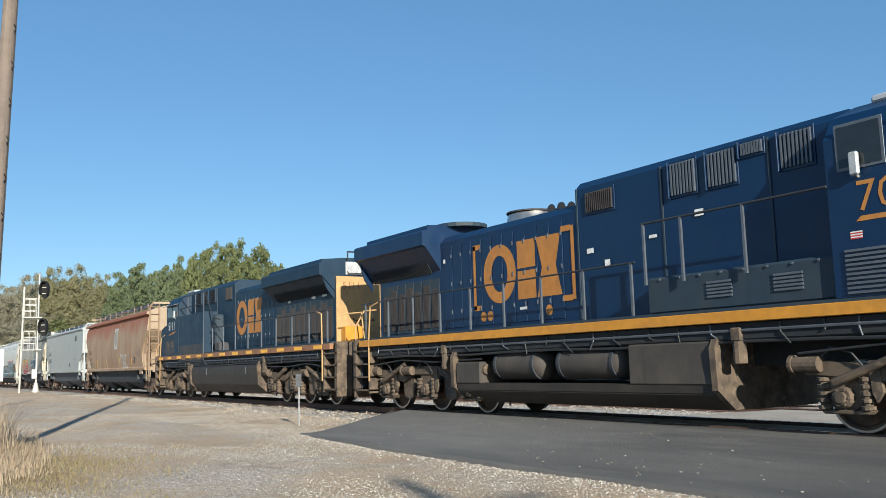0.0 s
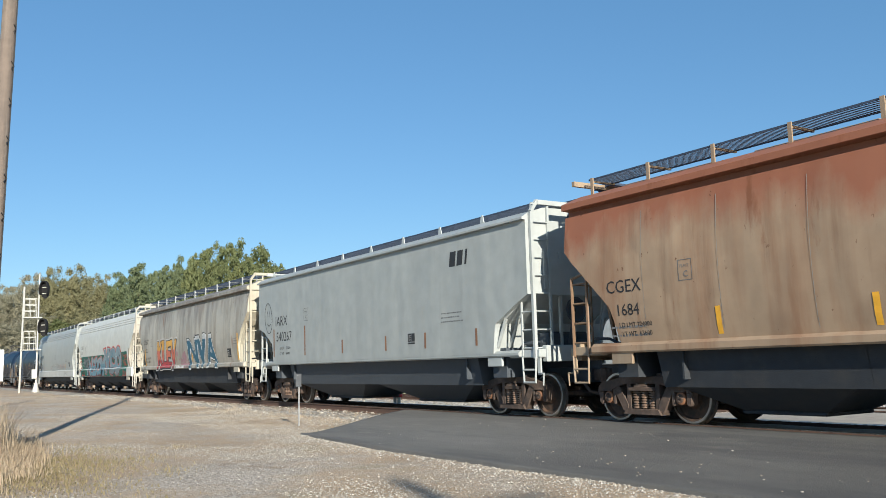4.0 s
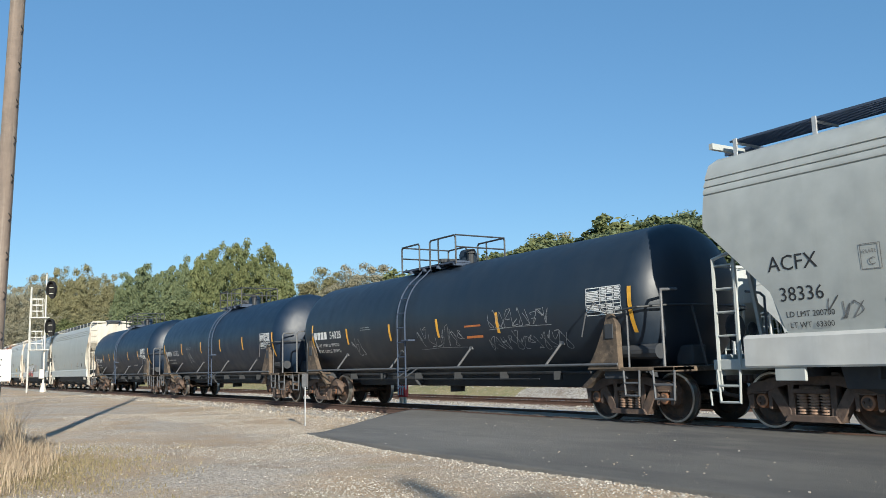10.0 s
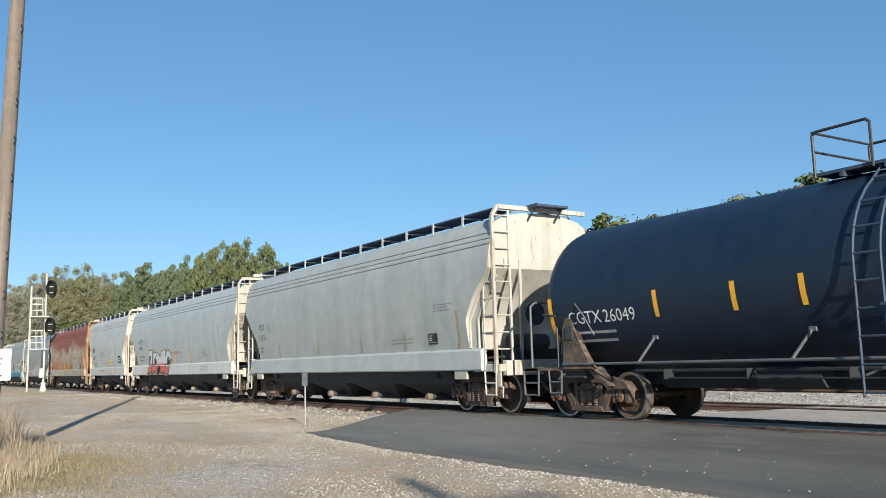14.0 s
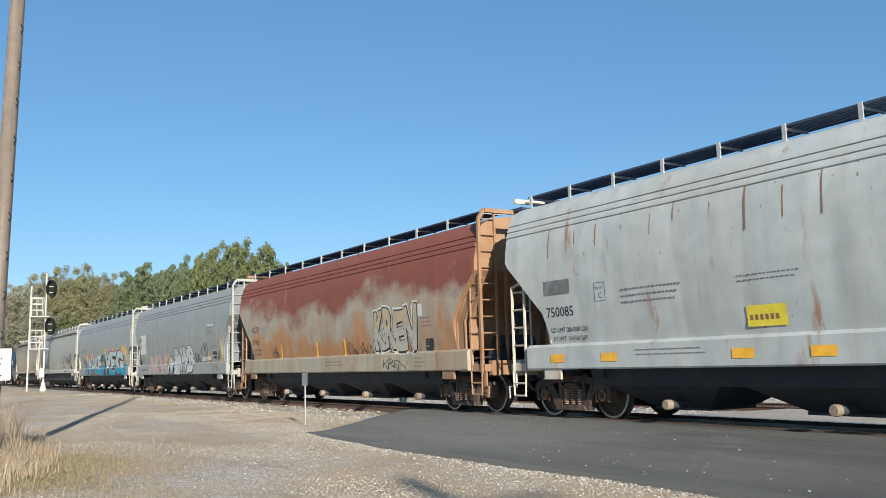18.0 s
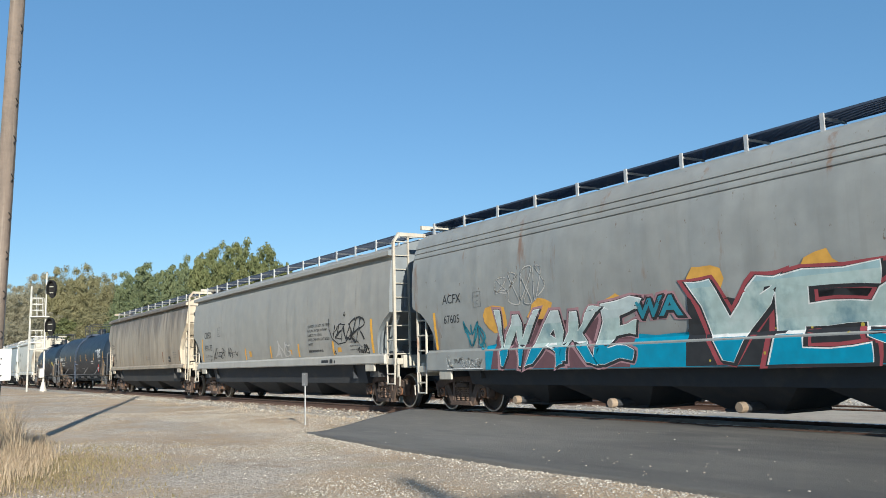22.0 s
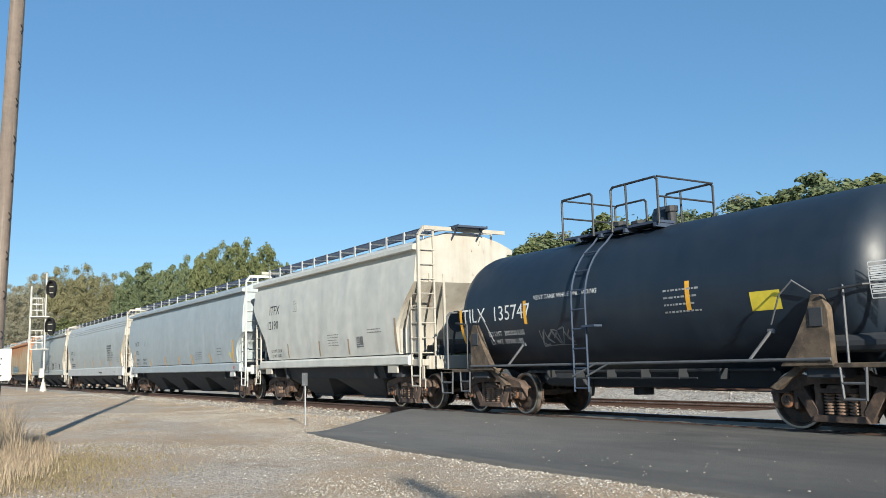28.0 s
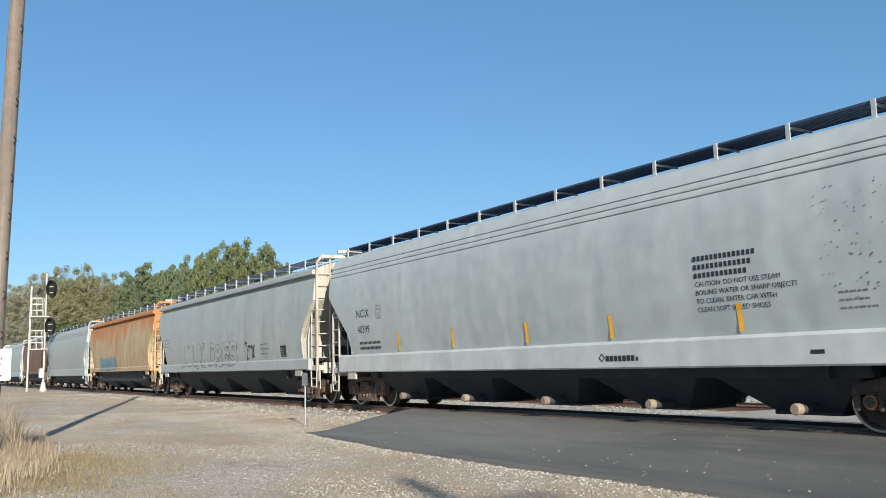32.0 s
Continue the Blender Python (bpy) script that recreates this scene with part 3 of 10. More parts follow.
# ---- loose stone: ballast by the rails, gravel over the yard ----
def stones(name, count, pick, size, material, seed, label):
    r = random.Random(seed)
    vs, fs = [], []
    for _ in range(count):
        x, y = pick(r)
        s = size * r.uniform(0.45, 1.25)
        z = land(x, y) + s * 0.25
        a = r.uniform(0, math.tau)
        n0 = len(vs)
        for k in range(4):
            b = a + k * math.tau / 4
            vs.append((x + s * math.cos(b) * r.uniform(0.7, 1.2), y + s * math.sin(b) * r.uniform(0.7, 1.2), z + s * r.uniform(-0.3, 0.3)))
        vs.append((x + s * r.uniform(-0.3, 0.3), y + s * r.uniform(-0.3, 0.3), z + s * r.uniform(0.45, 0.8)))
        fs += [(n0 + k, n0 + (k + 1) % 4, n0 + 4) for k in range(4)]
    me = bpy.data.meshes.new(name)
    me.from_pydata(vs, [], fs)
    return tagged(piece(name, me, material, None), label, "gravel", kind="stuff")


def stone_mat(name, a, b, c):
    m = bpy.data.materials.new(name)
    m.use_nodes = True
    t = m.node_tree
    g, rp = t.nodes.new("ShaderNodeNewGeometry"), t.nodes.new("ShaderNodeValToRGB")
    rp.color_ramp.elements[0].color, rp.color_ramp.elements[1].color = (*a, 1), (*c, 1)
    rp.color_ramp.elements.new(0.6).color = (*b, 1)
    t.links.new(g.outputs["Random Per Island"], rp.inputs[0])
    p = t.nodes["Principled BSDF"]
    t.links.new(rp.outputs[0], p.inputs["Base Color"])
    p.inputs["Roughness"].default_value = 0.9
    return m


STONES = stone_mat("crushed_stone", (0.16, 0.14, 0.115), (0.34, 0.30, 0.245), (0.56, 0.53, 0.48))
PEBBLES = stone_mat("yard_pebbles", (0.16, 0.14, 0.115), (0.33, 0.29, 0.235), (0.54, 0.50, 0.44))


def off_apron(r, x0, x1, y0, y1, bias=1.0):
    while True:
        x = x1 - (x1 - x0) * r.random() ** bias
        y = r.uniform(y0, y1)
        if not (y > edge_y(max(-16.7, min(13.9, x))) - 0.02 and x > edge_x(max(7.34, y)) - 0.02 and y < 12.0):
            return x, y


def patchy(r, x0, x1, y0, y1, bias):
    """Thick on the loose stretches near the paving, thin where the yard is trodden."""
    while True:
        x, y = off_apron(r, x0, x1, y0, y1, bias)
        if r.random() < 0.12 + 0.9 * smoothstep(-0.25, 0.35, noise.noise((x * 0.3, y * 0.45, 5)) + 0.06 * (y - 4.5)):
            return x, y


stones("ballast_stones", 42000, lambda r: off_apron(r, -60, 12, 10.2, 27.0, 1.3), 0.042, STONES, 5, "pale crushed stone ballast beside the rails")
stones("yard_gravel", 60000, lambda r: patchy(r, -30, -3.5, 0.6, 10.6, 1.5), 0.0135, PEBBLES, 6, "small pale pebbles strewn over the yard")
stones("far_gravel", 9000, lambda r: patchy(r, -62, -22, 2.4, 10.8, 0.8), 0.019, PEBBLES, 7, "coarse pale gravel further down the yard")
rim_pts = [p for p in rim_n if p[0] < 0]
stones("edge_gravel", 2600, lambda r: (lambda p: (p[0] + r.gauss(0, 0.1), p[1] - abs(r.gauss(0.0, 0.22))))(r.choice(rim_pts)), 0.0185, STONES, 8, "loose stones along the crumbling asphalt edge")
bm = bmesh.new()
r5 = random.Random(12)
for k in range(64):
    x, y, s = r5.uniform(-15, -3), r5.uniform(7.2, 11.5), r5.uniform(0.005, 0.014)
    if k > 30:
        x, y, s = r5.gauss(-7.5, 1.6), 7.3 + abs(r5.gauss(0, 0.8)), r5.uniform(0.004, 0.011)
    box(bm, x - s, x + s, y - s * 0.7, y + s * 0.7, apron_z(x, y) - 0.004, apron_z(x, y) + s * 0.9)
tagged(part("stray_pebbles", bm, PEBBLES, None), "stray pale pebbles on the asphalt", "gravel", kind="stuff")


# ---- grass ----
def blades(name, spots, material, label, seed, broad=1.0):
    r = random.Random(seed)
    vs, fs = [], []
    for x, y, h in spots:
        z = land(x, y)
        a, lean = r.uniform(0, math.tau), r.uniform(0.05, 0.95) * h
        w = r.uniform(0.0016, 0.0042) * broad
        dx, dy = math.cos(a), math.sin(a)
        n0 = len(vs)
        for k, ww in ((0, 1), (0.55, 0.8), (1, 0.15)):
            b = lean * k * k
            px, py, pz = x + dx * b, y + dy * b, z + h * k * (1 - 0.12 * k)
            vs += [(px - dy * w * ww, py + dx * w * ww, pz), (px + dy * w * ww, py - dx * w * ww, pz)]
        fs += [(n0, n0 + 1, n0 + 3, n0 + 2), (n0 + 2, n0 + 3, n0 + 5, n0 + 4)]
    me = bpy.data.meshes.new(name)
    me.from_pydata(vs, [], fs)
    return tagged(piece(name, me, material, None), label, "grass", kind="stuff")


r6 = random.Random(21)
spots = []
for _ in range(230):
    cx = r6.gauss(-16.3, 1.7)
    cy = r6.uniform(0.5, 1.75 + 0.13 * (-13.2 - cx))
    thick = r6.randint(30, 110)
    for _ in range(thick):
        spots.append((cx + r6.gauss(0, 0.26), cy + r6.gauss(0, 0.17), r6.uniform(0.06, 0.16) + 0.2 * r6.random() ** 2))
for _ in range(1500):
    cx = r6.uniform(-25, -15.0)
    spots.append((cx, r6.uniform(0.7, 1.9 + 0.09 * (-15.8 - cx)), r6.uniform(0.3, 1.0)))
for _ in range(900):
    spots.append((r6.gauss(-62, 12), r6.gauss(8.6, 1.2), r6.uniform(0.03, 0.16)))
for _ in range(260):
    cx, cy = r6.uniform(-42, -17), r6.uniform(9.2, 11.2)
    for _ in range(4):
        spots.append((cx + r6.gauss(0, 0.06), cy + r6.gauss(0, 0.06), r6.uniform(0.03, 0.14)))
blades("dry_grass", spots, DRYGRASS, "tall dry tan grass round the foot of the pole", 22, 1.5)
spots = []
for _ in range(210):
    cx, cy = r6.gauss(-14.2, 1.9), 0.9 + abs(r6.gauss(0.6, 1.0))
    for _ in range(60):
        spots.append((cx + r6.gauss(0, 0.35), cy + r6.gauss(0, 0.22), r6.uniform(0.015, 0.06)))
blades("sparse_grass", spots, GREENGRASS, "sparse short green grass in the gravel", 23, 2.2)
spots = [(r6.uniform(-75, -31), r6.uniform(24.6, 27.4), r6.uniform(0.05, 0.2)) for _ in range(14000)]
blades("bank_grass", spots, leafmat("bank_grass_blades", (0.17, 0.17, 0.06), (0.42, 0.33, 0.17)), "yellow-green grass on the bank between the tracks", 24)


# ---- poles, signal, markers ----
def utility_pole(x, y, h, r, label, lean=(0, 0)):
    p = thing("utility_pole", label, "utility pole", "utility poles", pose(x, y, land(x, y) - 0.05, lean[0], lean[1], 0))
    b = bmesh.new()
    n, m = 18, 26
    rings = []
    for k in range(m + 1):
        f = k / m
        rr = r * (1.06 - 0.22 * f)
        rings.append([b.verts.new((rr * math.cos(a * math.tau / n) * (1 + 0.02 * noise.noise((a * 0.9, f * 3, x))), rr * math.sin(a * math.tau / n) * (1 + 0.02 * noise.noise((a * 0.9, f * 3 + 9, x))), h * f)) for a in range(n)])
    for A, B in zip(rings, rings[1:]):
        for a in range(n):
            b.faces.new((A[a], A[(a + 1) % n], B[(a + 1) % n], B[a]))
    b.faces.new(rings[-1])
    part("shaft", b, POLEWOOD, p, smooth=True)
    return p


pole = utility_pole(-15.94, 1.365, 12.4, 0.128, "weathered brown wooden utility pole with a ground wire stapled on", (-1.26, 0))
bm = bmesh.new()
pipe(bm, [(0.06, 0.128 - 0.0010 * k, 0.4 * k) for k in range(30)], 0.012, 5)
part("ground_wire", bm, PIPE, pole, "thin dark wire down the side")
for k in range(16):
    bm = bmesh.new()
    z = 0.8 + k * 0.66
    rr = 0.128 * (1.06 - 0.22 * z / 12.4)
    pipe(bm, [(0.13, rr * 0.55, z + 0.02), (0.05, rr * 1.0, z - 0.04), (0.13, rr * 0.6, z - 0.11)], 0.008, 5)
    part("staple", bm, PIPE, pole, "dark wire staple")
# assumed pole out of view, added so its tip shades the near gravel
other = utility_pole(23.2, -4.3, 12.2, 0.15, "unseen tall wooden pole beyond the crossing, added to cast a shadow")
bm = bmesh.new()
box(bm, -0.05, 0.05, -1.2, 1.2, 11.3, 11.42, bevel=0.01)
part("crossarm", bm, POLEWOOD, other)
# another assumed caster out of view, for the thin shadow over the yard
utility_pole(-25.5, -0.6, 9.5, 0.075, "unseen slender wooden pole beside the yard, added to cast a shadow")

board = thing("notice_board", "white rectangular notice plate fixed to the pole", "sign", at=pose(-14.43, 1.17, 1.31, 0, 0, 87))
bm = bmesh.new()
box(bm, -0.34, 0.34, -0.004, 0.004, -0.235, 0.235, bevel=0.003)
part("plate", bm, SIGNWHITE, board)
for k, (w, x0) in enumerate(((0.2, 0.05), (0.3, 0.0), (0.26, 0.02), (0.1, 0.1), (0.3, 0.0))):
    z = 0.17 - k * 0.083
    bm = bmesh.new()
    for q in range(int(w / 0.035)):
        box(bm, x0 + q * 0.035 - 0.05, x0 + q * 0.035 - 0.025, -0.0065, -0.0042, z - 0.014, z + 0.014)
    part("text_bar", bm, INK, board, "row of small dark text bars")
for z in (-0.17, 0.17):
    bm = bmesh.new()
    box(bm, -0.20, 0.06, 0.004, 0.03, z - 0.02, z + 0.02)
    rod(bm, (-0.16, 0.02, z), (-0.25, 0.16, z), 0.012)
    part("bracket", bm, GALV, board)

# colour-light signal: ladder-backed mast, two heads with hoods, a case at its foot
sig = thing("railway_signal", "silver two-headed railway signal mast with ladder and platforms", "signal", at=pose(-77.6, 10.55, land(-77.6, 10.55)))
bm = bmesh.new()
rod(bm, (0, 0, 0), (0, 0, 9.7), 0.085, 12, r2=0.05)
part("mast", bm, SILVER, sig, smooth=True)
bm = bmesh.new()
rod(bm, (0, 0, 0), (0, 0, 0.55), 0.30, 10, r2=0.16)
rod(bm, (0, 0, 0.55), (0, 0, 0.75), 0.16, 10)
part("base", bm, SILVER, sig)
bm = bmesh.new()
for dx, dy in ((0.06, -1.22), (-0.30, -1.17)):
    rod(bm, (dx, dy, 0), (dx - 0.05, dy + 0.1, 8.6), 0.075, 6)
for k in range(24):
    z = 0.4 + k * 0.34
    rod(bm, (0.06 - 0.05 * z / 8.6, -1.22 + 0.1 * z / 8.6, z), (-0.30 - 0.05 * z / 8.6, -1.17 + 0.1 * z / 8.6, z), 0.016, 5)
part("ladder", bm, SILVER, sig)
for zc, zt in ((6.1, 7.6), (3.45, 4.95)):
    bm = bmesh.new()
    box(bm, -0.5, 0.45, -1.2, 0.25, zc - 0.06, zc)
    part("platform", bm, SILVER, sig)
    for x in (0.4, -0.45):
        for y in (-1.1, -0.65, -0.2):
            part("cage_post", rod(bmesh.new(), (x, y, zc), (x, y, zt), 0.024, 6), SILVER, sig)
        for z in (zc + 0.5, zc + 1.0, zt):
            part("cage_rail", rod(bmesh.new(), (x, -1.1, z), (x, -0.2, z), 0.03, 6), SILVER, sig)
for zc in (8.35, 5.25):
    turn = Matrix.Translation((0.45, 0.35, zc)) @ Matrix.Rotation(radians(58), 4, "Z")
    oval = [(0.36 * math.cos(a * math.tau / 28), 0.74 * math.sin(a * math.tau / 28)) for a in range(28)]
    bm = shifted(prism(bmesh.new(), oval, 0.10, 0.14), turn)
    head = part("signal_head", bm, MATTBLACK, sig, "black oval backing of the signal lights")
    bm = bmesh.new()
    rims = [[bm.verts.new((x * g, y, z * g)) for x, z in oval[-3:] + oval[:18]] for g, y in ((1.0, -0.32), (1.0, 0.099), (0.86, 0.099), (0.86, -0.32))]
    for A, B in zip(rims, rims[1:] + rims[:1]):
        for k in range(len(A) - 1):
            bm.faces.new((A[k], A[k + 1], B[k + 1], B[k]))
    part("hood", shifted(bm, turn), MATTBLACK, head, "black hood arching over the lights")
    for dz in (-0.36, 0.0, 0.36):
        part("lens", shifted(rod(bmesh.new(), (0, 0.06, dz), (0, 0.099, dz), 0.11, 12), turn), MATTBLACK, head)
    for dz in (-0.3, 0.2):
        part("head_bracket", rod(bmesh.new(), (0, 0, zc + dz), (0.45, 0.45, zc + dz), 0.04, 6), SILVER, sig)
bm = bmesh.new()
box(bm, -0.28, 0.28, -0.35, 0.02, 1.1, 1.85, bevel=0.02)
part("junction_case", bm, SILVER, sig, "cream junction case on the mast")

post = thing("marker_post", "thin white marker post with a small grey plate", "marker", at=pose(-19.4, 8.4, land(-19.4, 8.4), 0, 0.4, 0))
bm = bmesh.new()
box(bm, -0.016, 0.016, -0.012, 0.012, 0, 1.05, bevel=0.004)
part("stake", bm, GALV, post)
bm = bmesh.new()
box(bm, -0.075, 0.075, -0.024, -0.019, 0.93, 1.24, bevel=0.002)
shifted(bm, Matrix.Rotation(radians(40), 4, "Z"))
part("plate", bm, DULLSTEEL, post, "small weathered grey plate")
bm = bmesh.new()
for z in (0.97, 1.2):
    part("bolt", rod(bmesh.new(), (0, -0.03, z), (0, -0.012, z), 0.012, 6), GALV, post)

stand = thing("switch_target", "short post with red and white banded target beside the second track", "marker", at=pose(-27.8, 15.9, land(-27.8, 15.9)))
bm = bmesh.new()
for dx in (-0.12, 0.16):
    part("leg", rod(bmesh.new(), (dx, 0, 0), (dx, 0, 0.62), 0.065, 8), CREAM, stand)
box(bm, -0.25, 0.29, -0.09, 0.09, 0.55, 1.05, bevel=0.03)
target = part("target", bm, RED, stand, "red target box with white bands")
bm = bmesh.new()
for x in (-0.16, 0.0, 0.16):
    box(bm, x - 0.025, x + 0.055, -0.098, -0.091, 0.62, 1.03)
box(bm, -0.22, 0.26, -0.104, -0.099, 0.9, 0.96)
part("white_band", bm, SIGNWHITE, target)


# ---- trees ----
def tree_parts(seed, h, w, leaf, count, low=0.12, size=0.26):
    """A trunk with limbs, and a crown of many leaf clusters gathered round the ends of the limbs."""
    r = random.Random(seed)
    b = bmesh.new()
    rod(b, (0, 0, -0.4), (r.uniform(-0.2, 0.2), r.uniform(-0.2, 0.2), h * 0.45), 0.03 * h * 0.5 + 0.06, 9, r2=0.018 * h * 0.5)
    # rounded sub-crowns gathered on the limbs, each with many small clumps on its outside
    lumps = [(Vector((0, 0, h * 0.76)), w * 0.46, h * 0.21)]
    for k in range(13):
        a, f = k * 2.4 + r.uniform(-0.5, 0.5), (k + 0.7) / 13.5
        out = w * r.uniform(0.34, 0.62) * (1.12 - 0.55 * f)
        c = Vector((math.cos(a) * out, math.sin(a) * out, h * (0.26 + 0.56 * f + r.uniform(-0.05, 0.05))))
        lumps.append((c, w * r.uniform(0.28, 0.44), h * r.uniform(0.10, 0.17)))
    for c, _, _ in lumps[1:]:
        z0 = h * r.uniform(0.16, 0.45)
        mid = Vector((0, 0, z0)).lerp(c, 0.5) + Vector((0, 0, h * 0.03))
        rod(b, (0, 0, z0), mid, 0.012 * h * 0.5, 5, r2=0.008 * h * 0.5)
        rod(b, mid, c, 0.008 * h * 0.5, 5, r2=0.003 * h * 0.5)
    clumps = []
    for c, rx, rz in lumps:
        for _ in range(15):
            d = Vector((r.gauss(0, 1), r.gauss(0, 1), r.gauss(0.35, 1))).normalized()
            q = r.uniform(0.72, 1.08)
            clumps.append((c + Vector((d.x * rx, d.y * rx, d.z * rz)) * q, w * r.uniform(0.07, 0.15), d))
    vs, fs = [], []
    for _ in range(count):
        if r.random() < 0.8:
            c, q, od = clumps[r.randrange(len(clumps))]
            d = (Vector((r.gauss(0, 1), r.gauss(0, 1), r.gauss(0, 1))).normalized() + od * 0.35).normalized()
            p = c + Vector((d.x, d.y, d.z * 0.7)) * q * r.uniform(0.3, 1.25)
        else:
            c, rx, rz = lumps[r.randrange(len(lumps))]
            d = Vector((r.gauss(0, 1), r.gauss(0, 1), r.gauss(0, 1))).normalized()
            p = c + Vector((d.x * rx, d.y * rx, d.z * rz)) * r.uniform(0.5, 0.95)
        if p.z < h * low * 0.6:
            continue
        n = (d + Vector((r.gauss(0, 0.45), r.gauss(0, 0.45), r.gauss(0.3, 0.45)))).normalized()
        u = n.orthogonal().normalized()
        u.rotate(Matrix.Rotation(r.uniform(0, math.tau), 3, n))
        v = n.cross(u)
        s = size * r.uniform(0.5, 1.25)
        n0 = len(vs)
        vs += [p - u * s, p - v * s * 0.5 + n * s * 0.12, p + u * s, p + v * s * 0.5 - n * s * 0.1]
        fs.append((n0, n0 + 1, n0 + 2, n0 + 3))
    tall = sorted(v.z for v in vs)[int(len(vs) * 0.997)]
    for v in vs:
        v.z *= h / tall
    me = bpy.data.meshes.new("crown")
    me.from_pydata([tuple(v) for v in vs], [], fs)
    me.materials.append(leaf)
    tr = bpy.data.meshes.new("trunk")
    b.to_mesh(tr)
    b.free()
    tr.materials.append(BARK)
    return tr, me


KINDS = {
    "ash": (tree_parts(31, 13.0, 4.6, LEAF_YELLOW, 40000, size=0.145), "broad yellow-green autumn tree"),
    "elm": (tree_parts(32, 11.0, 4.2, LEAF_GREEN, 38000, size=0.14), "dark green bushy tree"),
    "locust": (tree_parts(33, 11.0, 4.4, LEAF_OLIVE, 38000, size=0.125), "olive and brown autumn tree"),
    "willow": (tree_parts(34, 10.0, 4.4, LEAF_GREY, 44000, size=0.10), "hazy grey-green tree"),
    "oak": (tree_parts(35, 10.5, 3.6, LEAF_GREEN, 22000, size=0.16), "slim dark green tree"),
    "maple": (tree_parts(36, 10.0, 3.6, LEAF_YELLOW, 22000, size=0.16), "slim yellowing tree"),
}


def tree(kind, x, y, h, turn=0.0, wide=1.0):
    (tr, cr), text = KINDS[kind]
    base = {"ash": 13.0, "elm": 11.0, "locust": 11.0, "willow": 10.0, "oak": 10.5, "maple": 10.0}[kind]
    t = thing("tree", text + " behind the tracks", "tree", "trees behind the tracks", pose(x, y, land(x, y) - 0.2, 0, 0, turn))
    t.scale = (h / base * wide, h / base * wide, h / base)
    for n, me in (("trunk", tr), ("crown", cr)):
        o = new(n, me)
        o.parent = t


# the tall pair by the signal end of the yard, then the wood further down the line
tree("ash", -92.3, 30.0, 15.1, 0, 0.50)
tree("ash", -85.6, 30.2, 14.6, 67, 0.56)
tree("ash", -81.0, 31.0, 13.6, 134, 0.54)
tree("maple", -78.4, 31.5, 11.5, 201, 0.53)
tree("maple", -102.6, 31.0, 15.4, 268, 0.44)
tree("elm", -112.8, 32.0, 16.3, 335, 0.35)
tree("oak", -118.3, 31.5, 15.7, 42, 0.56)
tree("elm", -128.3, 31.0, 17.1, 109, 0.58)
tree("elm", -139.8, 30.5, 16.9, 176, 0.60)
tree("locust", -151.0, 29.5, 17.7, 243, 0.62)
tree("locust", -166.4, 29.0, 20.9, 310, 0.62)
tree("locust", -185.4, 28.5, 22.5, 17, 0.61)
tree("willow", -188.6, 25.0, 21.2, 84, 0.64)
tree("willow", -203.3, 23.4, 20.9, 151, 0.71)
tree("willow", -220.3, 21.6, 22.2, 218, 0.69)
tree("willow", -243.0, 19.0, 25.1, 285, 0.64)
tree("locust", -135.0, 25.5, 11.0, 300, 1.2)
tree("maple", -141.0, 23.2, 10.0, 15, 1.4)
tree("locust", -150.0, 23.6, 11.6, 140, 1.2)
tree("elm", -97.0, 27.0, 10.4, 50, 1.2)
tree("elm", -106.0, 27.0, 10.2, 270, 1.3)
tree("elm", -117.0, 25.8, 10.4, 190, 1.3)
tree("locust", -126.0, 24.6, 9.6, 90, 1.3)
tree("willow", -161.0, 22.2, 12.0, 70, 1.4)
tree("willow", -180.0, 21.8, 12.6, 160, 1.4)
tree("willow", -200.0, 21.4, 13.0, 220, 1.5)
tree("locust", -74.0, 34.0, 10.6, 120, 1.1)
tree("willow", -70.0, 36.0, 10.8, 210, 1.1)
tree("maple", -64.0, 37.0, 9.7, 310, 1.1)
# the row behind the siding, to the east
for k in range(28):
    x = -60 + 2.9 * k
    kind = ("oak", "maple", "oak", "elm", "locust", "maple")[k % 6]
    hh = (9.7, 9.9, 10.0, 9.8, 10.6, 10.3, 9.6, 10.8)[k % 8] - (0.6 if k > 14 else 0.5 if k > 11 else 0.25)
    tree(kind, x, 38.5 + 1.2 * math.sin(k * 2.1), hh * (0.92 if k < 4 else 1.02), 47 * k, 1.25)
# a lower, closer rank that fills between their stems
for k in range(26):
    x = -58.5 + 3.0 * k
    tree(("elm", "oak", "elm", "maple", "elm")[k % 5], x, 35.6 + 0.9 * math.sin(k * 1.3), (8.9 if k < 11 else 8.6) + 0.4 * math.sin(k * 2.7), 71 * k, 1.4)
# woods that close the distance all round
bm = bmesh.new()
r7 = random.Random(77)
for ring, (rad, hmax) in enumerate(((420, 13), (520, 17))):
    n = 220
    pts = []
    for k in range(n):
        a = k * math.tau / n
        pts.append((rad * math.cos(a) - 60, rad * math.sin(a), hmax * (0.75 + 0.35 * noise.noise((k * 0.31, ring, 2))) * r7.uniform(0.85, 1.1)))
    lo = [bm.verts.new((x, y, -1)) for x, y, h in pts]
    hi = [bm.verts.new((x, y, h)) for x, y, h in pts]
    for k in range(n):
        bm.faces.new((lo[k], lo[(k + 1) % n], hi[(k + 1) % n], hi[k]))
tagged(part("backdrop", bm, LEAF_GREEN, None), "distant dark band of woods round the yard", "woods", kind="structure")


# ---- running gear shared by all freight cars ----
SHOP = thing("spare_truck_set", "", "")
WR = 0.457


